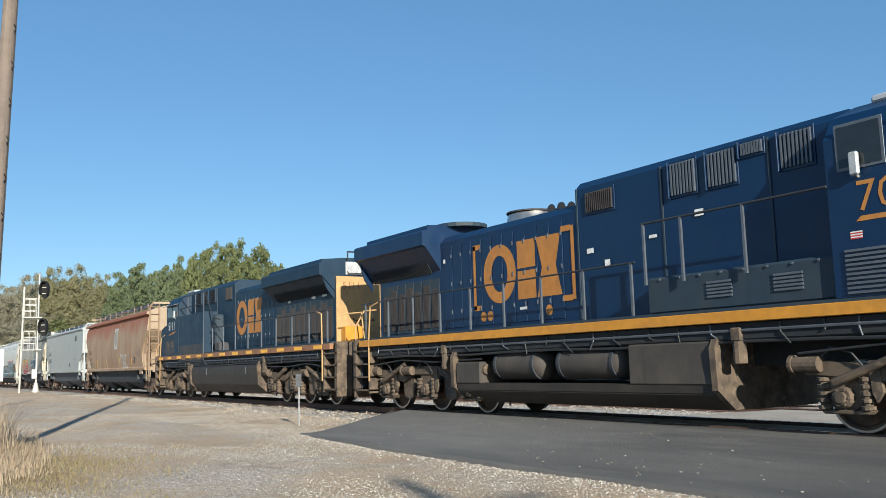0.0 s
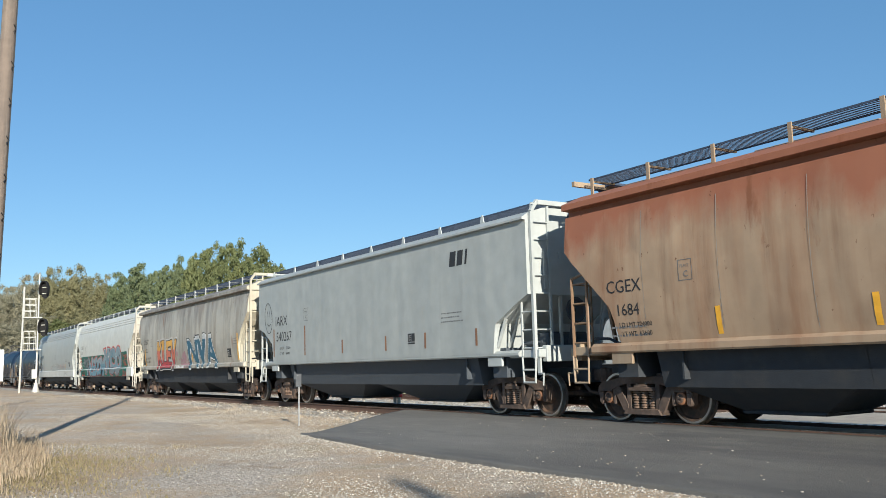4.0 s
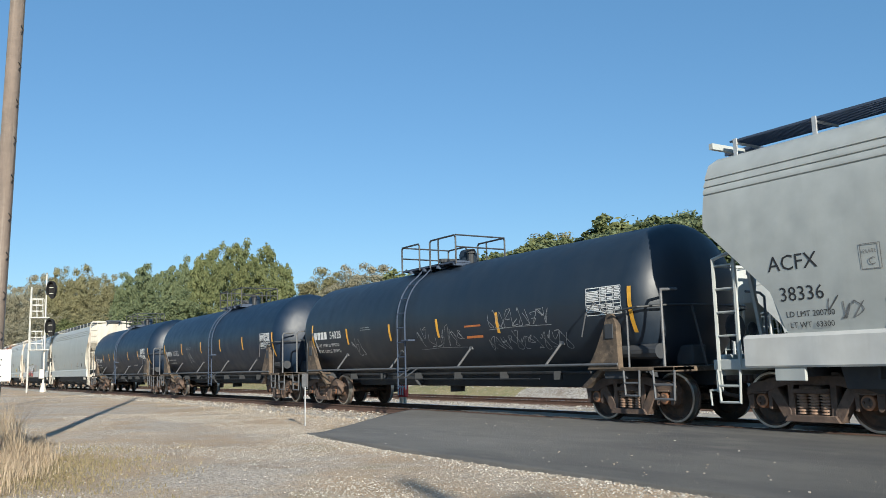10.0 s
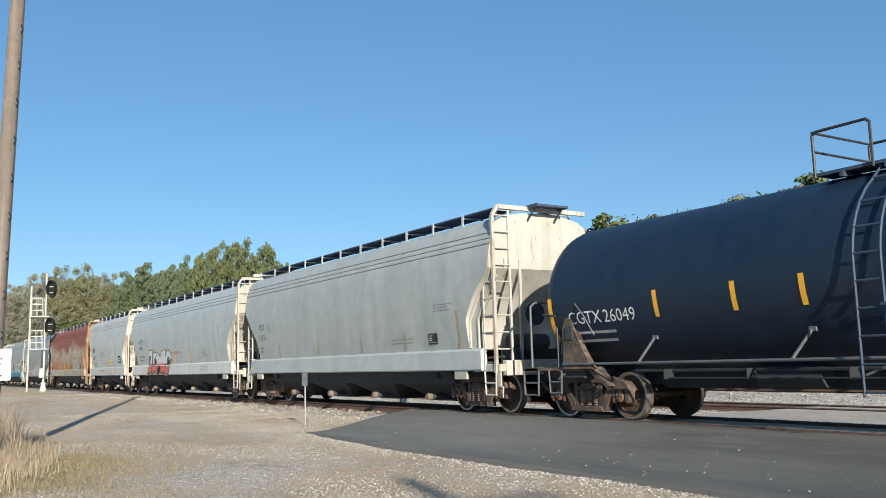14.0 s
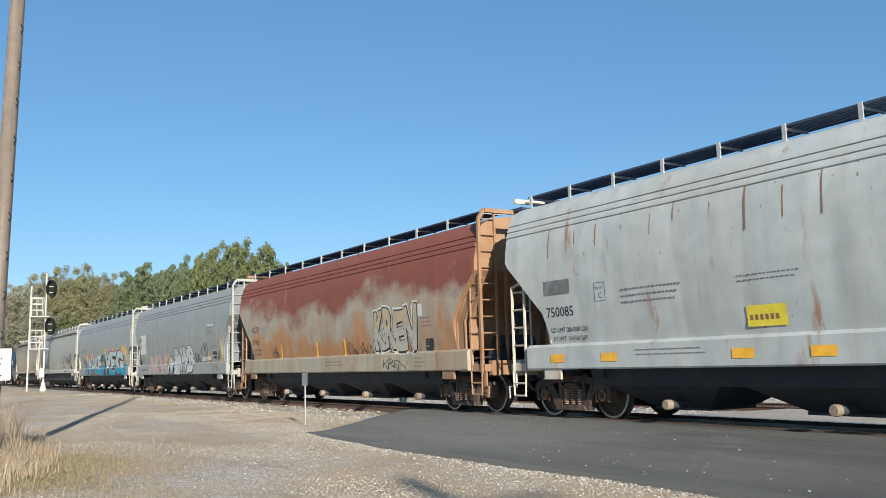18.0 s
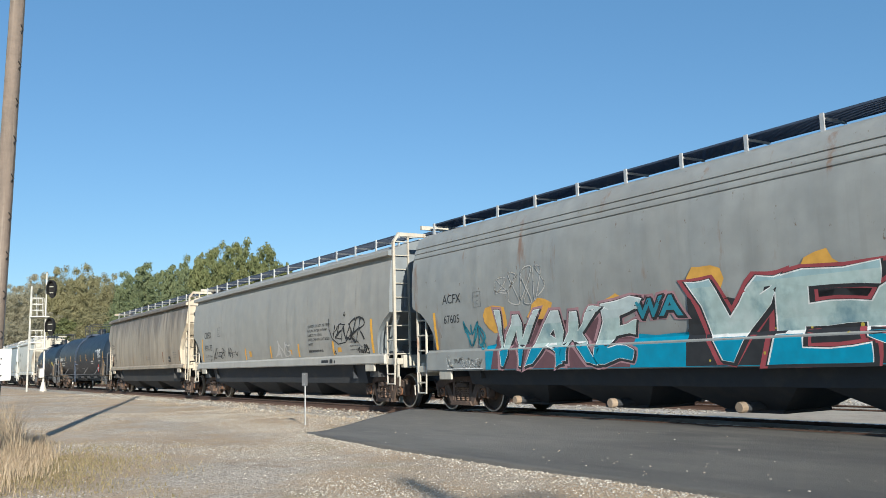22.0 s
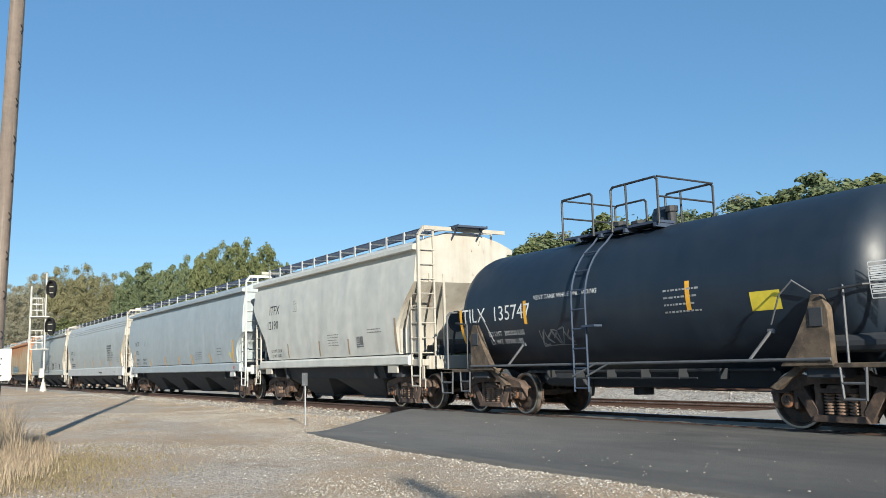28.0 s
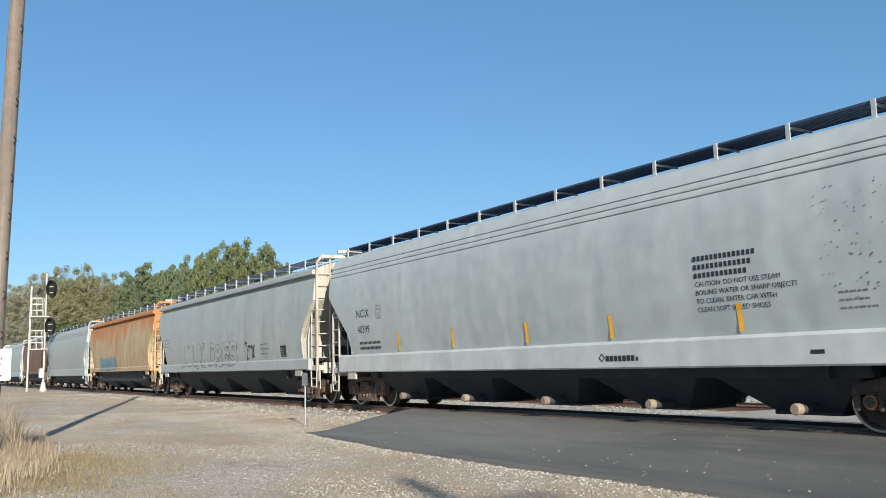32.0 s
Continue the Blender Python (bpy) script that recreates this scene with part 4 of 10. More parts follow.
def wheelset_mesh(r, gauge_y=0.72, bearing=True, seg=32):
    b = bmesh.new()
    turned(b, [(-0.98, 0.07), (0.98, 0.07)], 10, 0)
    for s in (-1, 1):
        c = bmesh.new()
        # rim, flange and plate of the wheel, outer face at +x
        turned(c, [(-0.075, r * 0.80), (-0.07, r + 0.028), (-0.05, r + 0.028), (-0.035, r + 0.004)], seg, 0, caps=False)
        turned(c, [(-0.035, r + 0.004), (0.068, r - 0.004), (0.072, r - 0.012)], seg, 1, caps=False)
        turned(c, [(0.0715, r - 0.010), (0.0725, r - 0.045)], seg, 1, caps=False)
        turned(c, [(0.072, r - 0.044), (0.07, r * 0.84), (0.012, r * 0.78), (0.02, r * 0.45), (0.08, r * 0.33), (0.085, 0.11)], seg, 0, caps=False)
        turned(c, [(-0.074, r * 0.80), (-0.02, r * 0.76), (-0.03, r * 0.4), (-0.08, 0.13)], seg, 0, caps=False)
        m = Matrix.Rotation(radians(90 * s), 4, "Z")
        for f in c.faces:
            pass
        shifted(c, Matrix.Translation((0, s * gauge_y, 0)) @ m)
        me = bpy.data.meshes.new("t")
        c.to_mesh(me)
        c.free()
        b.from_mesh(me)
        bpy.data.meshes.remove(me)
        if bearing:
            c = bmesh.new()
            turned(c, [(0.88, 0.105), (0.90, 0.118), (0.97, 0.118), (0.98, 0.108), (1.0, 0.108), (1.01, 0.118), (1.06, 0.112), (1.075, 0.08)], 18, 2)
            turned(c, [(1.075, 0.08), (1.085, 0.0)], 18, 3)
            for k in range(3):
                a = k * math.tau / 3
                rod(c, (1.08, 0.048 * math.cos(a), 0.048 * math.sin(a)), (1.105, 0.048 * math.cos(a), 0.048 * math.sin(a)), 0.018, 6, 3)
            shifted(c, Matrix.Rotation(radians(90 * s), 4, "Z"))
            me = bpy.data.meshes.new("t")
            c.to_mesh(me)
            c.free()
            b.from_mesh(me)
            bpy.data.meshes.remove(me)
    # the axle above was turned along x: lay it across
    vs = [v for v in b.verts if abs(v.co.y) < 0.0701 and abs(v.co.x) > 0.9]
    bmesh.ops.rotate(b, verts=vs, cent=(0, 0, 0), matrix=Matrix.Rotation(radians(90), 3, "Z"))
    return b


def proto(name, bm, materials, smooth=True):
    return part(name, bm, materials, SHOP, smooth=smooth)


WHEELSET = proto("wheelset", wheelset_mesh(WR), [WHEEL, TREAD, BEARING, IRON])
LOCOWHEEL = proto("wheelset", wheelset_mesh(0.533, bearing=False), [WHEEL, TREAD, BEARING, IRON])

AX = 0.89  # half the axle spacing
bm = bmesh.new()
top = [(-1.16, 0.55), (-1.14, 0.66), (-1.05, 0.735), (-0.80, 0.775), (-0.50, 0.845), (0.50, 0.845), (0.80, 0.775), (1.05, 0.735), (1.14, 0.66), (1.16, 0.55), (1.08, 0.545), (1.02, 0.60), (0.76, 0.60), (0.60, 0.665), (0.40, 0.72), (-0.40, 0.72), (-0.60, 0.665), (-0.76, 0.60), (-1.02, 0.60), (-1.08, 0.545)]
prism(bm, top, -0.10, 0.10)
for s in (-1, 1):
    prism(bm, [(s * 0.76, 0.62), (s * 0.60, 0.69), (s * 0.37, 0.33), (s * 0.37, 0.17), (s * 0.46, 0.15), (s * 0.50, 0.22)], -0.085, 0.085)
    prism(bm, [(s * 0.41, 0.73), (s * 0.305, 0.73), (s * 0.305, 0.22), (s * 0.41, 0.18)], -0.075, 0.075)
    prism(bm, [(s * 0.765, 0.62), (s * 0.69, 0.63), (s * 0.70, 0.34), (s * 0.735, 0.32), (s * 0.765, 0.36)], -0.085, 0.085)
    prism(bm, [(s * 1.16, 0.56), (s * 1.03, 0.60), (s * 1.035, 0.36), (s * 1.075, 0.32), (s * 1.13, 0.36)], -0.085, 0.085)
    prism(bm, [(s * 0.765, 0.60), (s * 1.03, 0.60), (s * 1.02, 0.565), (s * 0.78, 0.565)], -0.11, 0.11)
    prism(bm, [(s * 0.52, 0.84), (s * 0.34, 0.84), (s * 0.34, 0.90), (s * 0.44, 0.90)], -0.06, 0.06)
prism(bm, [(-0.47, 0.15), (0.47, 0.15), (0.40, 0.255), (-0.40, 0.255)], -0.13, 0.13)
prism(bm, [(-0.30, 0.58), (0.30, 0.58), (0.30, 0.65), (-0.30, 0.65)], -0.14, 0.14)
bmesh.ops.bevel(bm, geom=bm.edges[:], offset=0.008, segments=1, affect="EDGES")
SIDEFRAME = proto("side_frame", bm, [IRON])
bm = bmesh.new()
coil = [(0.26, 0.06)]
for k in range(7):
    coil += [(0.265 + k * 0.046, 0.060), (0.270 + k * 0.046, 0.092), (0.292 + k * 0.046, 0.092), (0.298 + k * 0.046, 0.060)]
turned(bm, coil, 12)
shifted(bm, Matrix.Rotation(radians(-90), 4, "Y"))
SPRINGS = proto("spring", bm, [SPRING])
bm = bmesh.new()
box(bm, -0.18, 0.18, -1.12, 1.12, 0.58, 0.70, bevel=0.02)
box(bm, -0.24, 0.24, -0.55, 0.55, 0.50, 0.74, bevel=0.03)
rod(bm, (0, 0, 0.70), (0, 0, 0.84), 0.2, 16)
for s in (-1, 1):
    box(bm, s * 0.36 - 0.03, s * 0.36 + 0.03, -0.9, 0.9, 0.40, 0.50)
    for y in (-0.72, 0.72):
        box(bm, s * 0.39 - 0.035, s * 0.39 + 0.035, y - 0.1, y + 0.1, 0.30, 0.62, bevel=0.01)
BOLSTER = proto("truck", bm, [IRON])

WHEELS = []


def truck(car, x, material=None, turn=0):
    t = again("truck", BOLSTER, car, pose(x, 0, 0), label="cast steel two-axle truck")
    for s in (-1, 1):
        again("side_frame", SIDEFRAME, t, pose(0, s * 0.985, 0))
        for dx in (-0.2, 0.0, 0.2):
            again("spring", SPRINGS, t, pose(dx, s * 0.985, 0))
        w = again("wheelset", WHEELSET, t, pose(s * AX, 0, WR, 0, turn + 40 * s, 0))
        WHEELS.append((car, w, x + s * AX, s * AX, WR))
    return t


bm = bmesh.new()
box(bm, -0.75, -0.05, -0.11, 0.11, 0.74, 0.98, bevel=0.02)
box(bm, -0.18, 0.06, -0.16, 0.16, 0.70, 1.0, bevel=0.04)
rod(bm, (0.02, 0.09, 0.70), (0.02, 0.09, 1.0), 0.10, 10)
box(bm, -0.02, 0.10, -0.19, -0.08, 0.72, 0.98, bevel=0.02)
pipe(bm, [(-0.5, -0.3, 0.72), (-0.25, -0.33, 0.52), (-0.03, -0.22, 0.46)], 0.035, 7)
COUPLER = proto("coupler", bm, [IRON])


def stirrup(bm, x, y, z1, w=0.42, drop=0.5, r=0.02):
    pipe(bm, [(x - w / 2, y, z1), (x - w / 2 + 0.03, y, z1 - drop), (x + w / 2 - 0.03, y, z1 - drop), (x + w / 2, y, z1)], r, 6)
    rod(bm, (x - w / 2 + 0.02, y, z1 - drop * 0.5), (x + w / 2 - 0.02, y, z1 - drop * 0.5), r, 6)


# ---- writing and paint on car sides ----
MARKS, LIMIT = {}, {}


def on_side(bm, yf, flip=False, lift=0.004):
    """Bend flat shapes, drawn in x and y, on to a car's side, whose half width at height z is yf(z)."""
    zs = [v.co.y for v in bm.verts]
    if zs and max(zs) - min(zs) > 0.3:
        for z in [1.02, 1.25, 1.40, 1.46, 1.52] + [1.7 + 0.18 * k for k in range(14)]:
            if min(zs) + 0.02 < z < max(zs) - 0.02:
                bmesh.ops.bisect_plane(bm, geom=bm.verts[:] + bm.edges[:] + bm.faces[:], plane_co=(0, z, 0), plane_no=(0, 1, 0))
    for v in bm.verts:
        x, z, l = v.co.x + MARKS.get(yf, 0.0), v.co.y, v.co.z
        y = -(yf(z) + lift + l)
        v.co = (-x, -y, z) if flip else (x, y, z)
    return bm


def lettering(car, name, rows, yf, material, label="", flip=False):
    """rows: (x, z, size, string or bars). A number for the string: that many plain bars in the place of letters or fine print."""
    b = bmesh.new()
    for x, z, size, s in rows:
        if yf in LIMIT:
            x = max(x, -LIMIT[yf](z, -1) - MARKS[yf] + 0.10)
        if isinstance(s, str):
            t = write(s, size)
            shifted(t, Matrix.Translation((x, z, 0)))
            me = bpy.data.meshes.new("t")
            t.to_mesh(me)
            t.free()
            b.from_mesh(me)
            bpy.data.meshes.remove(me)
        else:
            for k in range(s):
                w = size * (0.62 if size > 0.12 else 0.5)
                x0 = x + k * size * 0.78
                f = [b.verts.new((x0 + dx, z + dz, 0)) for dx, dz in ((0, 0), (w, 0), (w, size * 0.72), (0, size * 0.72))]
                b.faces.new(f)
    me = part(name, on_side(b, yf, flip), material, car, label)
    return me


def patches(car, name, rects, yf, material, label="", flip=False, lift=0.0035):
    b = bmesh.new()
    for x0, x1, z0, z1, lean in rects:
        b.faces.new([b.verts.new(p) for p in ((x0, z0, 0), (x1, z0, 0), (x1 - lean, z1, 0), (x0 - lean, z1, 0))])
    return part(name, on_side(b, yf, flip, lift), material, car, label)


def blob(r, x0, x1, z0, z1, jag=0.16, lean=0.0, soft=2):
    """A chunky letter-like outline that spells nothing."""
    w, h = x1 - x0, z1 - z0
    base = r.choice([
        [(0, 0), (0.34, 0), (0.36, 0.34), (0.62, 0.3), (0.66, 0), (1, 0.03), (0.96, 0.55), (0.72, 1), (0.3, 1), (0.06, 0.6)],
        [(0, 0.05), (0.4, 0), (0.98, 0.02), (1, 0.3), (0.6, 0.3), (0.58, 0.45), (0.95, 0.5), (0.93, 0.75), (0.6, 0.7), (0.62, 0.8), (1, 0.82), (0.95, 1.02), (0.1, 1), (0.02, 0.5)],
        [(0.1, 0), (0.45, 0.02), (0.42, 0.4), (0.6, 0.42), (0.75, 0), (1.05, 0.02), (0.85, 0.5), (1, 0.95), (0.7, 1), (0.58, 0.62), (0.4, 0.6), (0.38, 1.02), (0.02, 0.98), (0, 0.4)],
        [(0.18, 0.0), (0.82, 0.0), (1.0, 0.3), (1.0, 0.72), (0.8, 1.0), (0.2, 1.0), (0.0, 0.7), (0.0, 0.28)],
        [(0.3, 0), (0.7, -0.02), (0.68, 0.68), (1, 0.7), (0.98, 1), (0, 1.03), (0.02, 0.72), (0.32, 0.68)]])
    pts = [(x0 + (px + r.uniform(-jag, jag) * 0.35) * w + lean * pz * h, z0 + (pz + r.uniform(-jag, jag) * 0.3) * h) for px, pz in base]
    for _ in range(soft):
        pts = [q for a, c in zip(pts, pts[1:] + pts[:1]) for q in ((a[0] * 0.8 + c[0] * 0.2, a[1] * 0.8 + c[1] * 0.2), (a[0] * 0.2 + c[0] * 0.8, a[1] * 0.2 + c[1] * 0.8))]
    return pts


def poly(b, pts, lift, mi, grow=0.0, cut=None):
    cx, cz = sum(p[0] for p in pts) / len(pts), sum(p[1] for p in pts) / len(pts)
    if grow:
        q = []
        for k in range(len(pts)):
            a, p, c = pts[k - 1], pts[k], pts[(k + 1) % len(pts)]
            d1, d2 = Vector((p[0] - a[0], p[1] - a[1])).normalized(), Vector((c[0] - p[0], c[1] - p[1])).normalized()
            nrm = Vector((d1.y + d2.y, -d1.x - d2.x))
            nrm = nrm.normalized() if nrm.length > 1e-4 else Vector((p[0] - cx, p[1] - cz)).normalized()
            q.append((p[0] + nrm.x * grow, p[1] + nrm.y * grow))
        pts = q
    f = b.faces.new([b.verts.new((x, z, lift)) for x, z in pts])
    f.material_index = mi
    fs = [f]
    if cut:
        g = bmesh.ops.bisect_plane(b, geom=[f] + f.edges[:] + f.verts[:], plane_co=(0, cut[0], 0), plane_no=(0, 1, 0))
        fs = [q for q in g["geom"] if isinstance(q, bmesh.types.BMFace)]
        for q in fs:
            q.material_index = cut[1] if q.calc_center_median().y < cut[0] else mi
    bmesh.ops.triangulate(b, faces=fs)


def stroke(b, pts, w, lift, mi):
    for (ax, az), (bx, bz) in zip(pts, pts[1:]):
        d = Vector((bx - ax, bz - az))
        if d.length < 1e-4:
            continue
        d.normalize()
        n = Vector((-d.y, d.x)) * w / 2
        e = d * w * 0.35
        f = b.faces.new([b.verts.new((x, z, lift)) for x, z in ((ax - e.x + n.x, az - e.y + n.y), (ax - e.x - n.x, az - e.y - n.y), (bx + e.x - n.x, bz + e.y - n.y), (bx + e.x + n.x, bz + e.y + n.y))])
        f.material_index = mi


def mural(car, seed, x0, x1, z0, z1, yf, count, line, fill, accent, halo=None, band=None, label="", lean=0.12, thick=0.035, low=None, split=0.45, soft=2, dots=None):
    """Spray paint: a row of chunky shapes with outlines, an undercut of shadow, a second colour below, highlights and flecks."""
    r = random.Random(seed)
    b = bmesh.new()
    H = z1 - z0
    if band:
        top = [(x0 - 0.1 + (x1 - x0 + 0.2) * k / 24, z0 + H * (0.24 + 0.06 * r.random())) for k in range(25)]
        poly(b, [(x0 - 0.1, z0 - 0.02), (x1 + 0.1, z0 - 0.02)] + top[::-1], 0.0, 4)
    w = (x1 - x0) / count
    shapes = []
    for k in range(count):
        a = x0 + k * w - 0.03 * w
        shapes.append(blob(r, a, a + w * 1.16, z0 + r.uniform(0, 0.06) * H, z1 - r.uniform(0, 0.16) * H, lean=lean, soft=soft))
    if halo:
        for k, pts in enumerate(shapes):
            poly(b, pts, 0.001 + 0.0002 * (k % 3), 3, thick * 2.6)
    for k, pts in enumerate(shapes):
        poly(b, [(x + thick * 0.9, z - thick * 0.9) for x, z in pts], 0.0017 + 0.0002 * (k % 3), 0, thick)
        poly(b, pts, 0.0024 + 0.0002 * (k % 3), 0, thick)
    for k, pts in enumerate(shapes):
        poly(b, pts, 0.0032 + 0.0002 * (k % 3), 1, 0.0, (z0 + H * split, 5) if low else None)
        cx, cz = sum(p[0] for p in pts) / len(pts), sum(p[1] for p in pts) / len(pts)
        # a counter in the shape, and strokes that part its limbs
        if dots or r.random() < 0.6:
            s = min(w, H) * 0.13
            poly(b, [(cx + s * 0.7 * math.cos(a) + 0.2 * s * math.sin(3 * a), cz + s * 1.3 * math.sin(a)) for a in np.linspace(0, math.tau, 9)[:-1]], 0.004, 0)
        for _ in range(3):
            p = r.choice(pts)
            stroke(b, [(cx + (p[0] - cx) * 0.95, cz + (p[1] - cz) * 0.95), (cx + (p[0] - cx) * 0.45 + r.uniform(-0.05, 0.05), cz + (p[1] - cz) * 0.5)], thick * r.uniform(0.6, 1.2), 0.0042, 0)
        for q in range(2, len(pts), 5):
            p, n = pts[q], pts[(q + 2) % len(pts)]
            if p[1] > cz:
                stroke(b, [(cx + (p[0] - cx) * 0.88, cz + (p[1] - cz) * 0.88), (cx + (n[0] - cx) * 0.88, cz + (n[1] - cz) * 0.88)], thick * 0.45, 0.0045, 6)
        for _ in range(8):
            p = r.choice(pts)
            f = r.uniform(0.25, 0.8)
            px, pz, s = cx + (p[0] - cx) * f, cz + (p[1] - cz) * f, thick * r.uniform(0.6, 1.3)
            for a in (0.3, 1.35, 2.4):
                stroke(b, [(px - s * math.cos(a), pz - s * math.sin(a)), (px + s * math.cos(a), pz + s * math.sin(a))], s * 0.5, 0.0047, 2)
    if dots:
        for _ in range(count * 7):
            px, pz, s = r.uniform(x0, x1), z0 + H * r.uniform(0.02, 0.55), thick * r.uniform(0.4, 0.8)
            poly(b, [(px + s * math.cos(a), pz + s * math.sin(a)) for a in np.linspace(0, math.tau, 7)[:-1]], 0.005, 7)
    mats = [line, fill, accent, halo or line, band or fill, low or fill, CHALK, dots or accent]
    return part("graffiti", on_side(b, yf), mats, car, label)


def glyph(ch, grow):
    """One letter's outline as a flat bmesh, fattened by grow."""
    cu = bpy.data.curves.new("writing", "FONT")
    cu.body, cu.size, cu.resolution_u, cu.offset = ch, 1.0, 3, grow
    ob = bpy.data.objects.new("writing", cu)
    me = bpy.data.meshes.new_from_object(ob)
    g = bmesh.new()
    g.from_mesh(me)
    bpy.data.meshes.remove(me)
    bpy.data.objects.remove(ob)
    bpy.data.curves.remove(cu)
    return g


def letters(car, seed, word, x0, x1, z0, z1, yf, line, fill, top=None, low=None, halo=None, cuts=(0.35, 0.75), thick=0.035, lean=0.1, wob=0.07, fat=0.035, lap=1.1, rim=None, fleck=None, ground=None, dots=None, wave=1.6, uneven=0.14, label=""):
    """Painted letters: each one stretched to its place and bent by hand, with an outline, a dropped shadow, up to three colours from foot to top, and a rim of paint behind."""
    r = random.Random(seed)
    b = bmesh.new()
    H = z1 - z0
    share = [{"I": 0.5, "L": 0.8, "E": 0.85, "M": 1.25, "W": 1.35}.get(ch, 1.0) for ch in word]
    marks = [z0 + H * c for c in cuts]
    if ground:
        n = 6 * len(word)
        edge = [(x0 + (x1 - x0) * q / n + lean * H * 0.6, z0 + H * (0.60 + 0.16 * math.sin(q * 1.9 + seed) + 0.05 * r.random())) for q in range(n + 1)]
        poly(b, [(x0, z0 - 0.01), (x1, z0 - 0.01)] + edge[::-1], 0.0004, 7)
    for _ in range(9 * len(word) if dots else 0):
        px, pz, q = r.uniform(x0, x1), z0 + H * r.uniform(0.02, 0.62), r.uniform(0.012, 0.035)
        poly(b, [(px + q * math.cos(a), pz + q * math.sin(a)) for a in np.linspace(0, math.tau, 8)[:-1]], 0.00245, 8)
    for k, ch in enumerate(word):
        plump = fat * (0.5 if ch in "MWNKERBA" and fat > 0.05 else 1.0)
        g = glyph(ch, plump)
        ax, bx = min(v.co.x for v in g.verts), max(v.co.x for v in g.verts)
        az, bz = min(v.co.y for v in g.verts), max(v.co.y for v in g.verts)
        g.free()
        cw = (x1 - x0) * share[k] / sum(share)
        xa = x0 + (x1 - x0) * sum(share[:k]) / sum(share) - cw * (lap - 1) / 2
        za, zb = z0 + r.uniform(0, uneven * 0.45) * H, z1 - r.uniform(0, uneven) * H
        sx, sz = cw * lap / (bx - ax), (zb - za) / (bz - az)
        unit = 2 / (sx + sz)
        layers = [(thick, 0.0, 0.0, 0.0022, 0), (0.0, 0.0, 0.0, 0.0030, 1)]
        if line is not None:
            layers.insert(0, (thick, thick * 0.9, -thick * 0.8, 0.0016, 0))
        if halo:
            layers.insert(0, (thick * 2.6, 0.0, 0.0, 0.0009, 3))
        if rim:
            layers.insert(-1, (thick * 0.4, -thick * 0.15, thick * 0.2, 0.0026, 5))
        for grow, dx, dz, lift, mi in layers:
            if mi == 0 and line is None:
                continue
            g = glyph(ch, plump + grow * unit)
            bmesh.ops.subdivide_edges(g, edges=[e for e in g.edges if e.calc_length() > 0.14], cuts=2)
            for v in g.verts:
                u, t = (v.co.x - ax) * sx, (v.co.y - az) * sz
                x, z = xa + u + lean * t, za + t
                n = noise.noise_vector((x * wave, z * wave, seed * 1.7))
                v.co = (x + n.x * wob + dx, z + n.y * wob * 0.7 + dz, lift + 0.0002 * (k % 3))
            if mi == 1 and (top or low):
                for z in marks:
                    bmesh.ops.bisect_plane(g, geom=g.verts[:] + g.edges[:] + g.faces[:], plane_co=(0, z, 0), plane_no=(0, 1, 0))
            for f in g.faces:
                f.normal_update()
                if f.normal.z < 0:
                    f.normal_flip()
                f.smooth = False
                z = f.calc_center_median().y
                f.material_index = mi if mi != 1 else 4 if low and z < marks[0] else 2 if top and z > marks[1] else 1
            seeds = [f.calc_center_median() for f in g.faces if f.calc_area() > 0.01] if mi == 1 and fleck else []
            me = bpy.data.meshes.new("t")
            g.to_mesh(me)
            g.free()
            b.from_mesh(me)
            bpy.data.meshes.remove(me)
            for c in r.sample(seeds, min(7, len(seeds))):
                q = r.uniform(0.03, 0.08)
                for a in (0.3, 1.35, 2.4):
                    stroke(b, [(c.x - q * math.cos(a), c.y - q * math.sin(a)), (c.x + q * math.cos(a), c.y + q * math.sin(a))], q * 0.4, 0.0042 + 0.0002 * (k % 3), 6)
    return part("graffiti", on_side(b, yf), [line or fill, fill, top or fill, halo or fill, low or fill, rim or fill, fleck or fill, ground or fill, dots or fill], car, label)


def tag(car, seed, x0, x1, z0, z1, yf, material, n=26, w=0.03, label=""):
    """A loose scrawl: a row of looping characters, each of a few bent strokes, that spell nothing."""
    r = random.Random(seed)
    b = bmesh.new()
    H = z1 - z0
    cells = max(3, round((x1 - x0) / (H * 0.62)))
    cw = (x1 - x0) / cells
    for c in range(cells):
        xa = x0 + c * cw
        up = r.uniform(0.75, 1.1)
        pts = [(xa + cw * r.uniform(-0.1, 0.3), z0 + H * r.uniform(0.6, 1.0) * up)]
        for k in range(r.randint(4, 6)):
            side = (k % 2) * 0.7 + r.uniform(0.0, 0.35)
            pts.append((xa + cw * side * 1.05, z0 + H * up * r.choice((0.02, 0.1, 0.45, 0.55, 0.9, 1.0))))
        fine = []
        for k in range(len(pts) - 1):
            p0, p1, p2, p3 = pts[max(0, k - 1)], pts[k], pts[k + 1], pts[min(len(pts) - 1, k + 2)]
            for j in range(5):
                t = j / 5
                fine.append(tuple(0.5 * (2 * p1[i] + (p2[i] - p0[i]) * t + (2 * p0[i] - 5 * p1[i] + 4 * p2[i] - p3[i]) * t * t + (3 * p1[i] - p0[i] - 3 * p2[i] + p3[i]) * t ** 3) for i in (0, 1)))
        stroke(b, fine, w * 0.8, 0.001 + 0.0003 * (c % 5), 0)
    if r.random() < 0.4:
        stroke(b, [(x0, z0 - H * 0.12), (x0 + (x1 - x0) * 0.5, z0 - H * 0.05), (x1, z0 - H * 0.1)], w * 0.7, 0.0025, 0)
    return part("graffiti", on_side(b, yf), material, car, label)


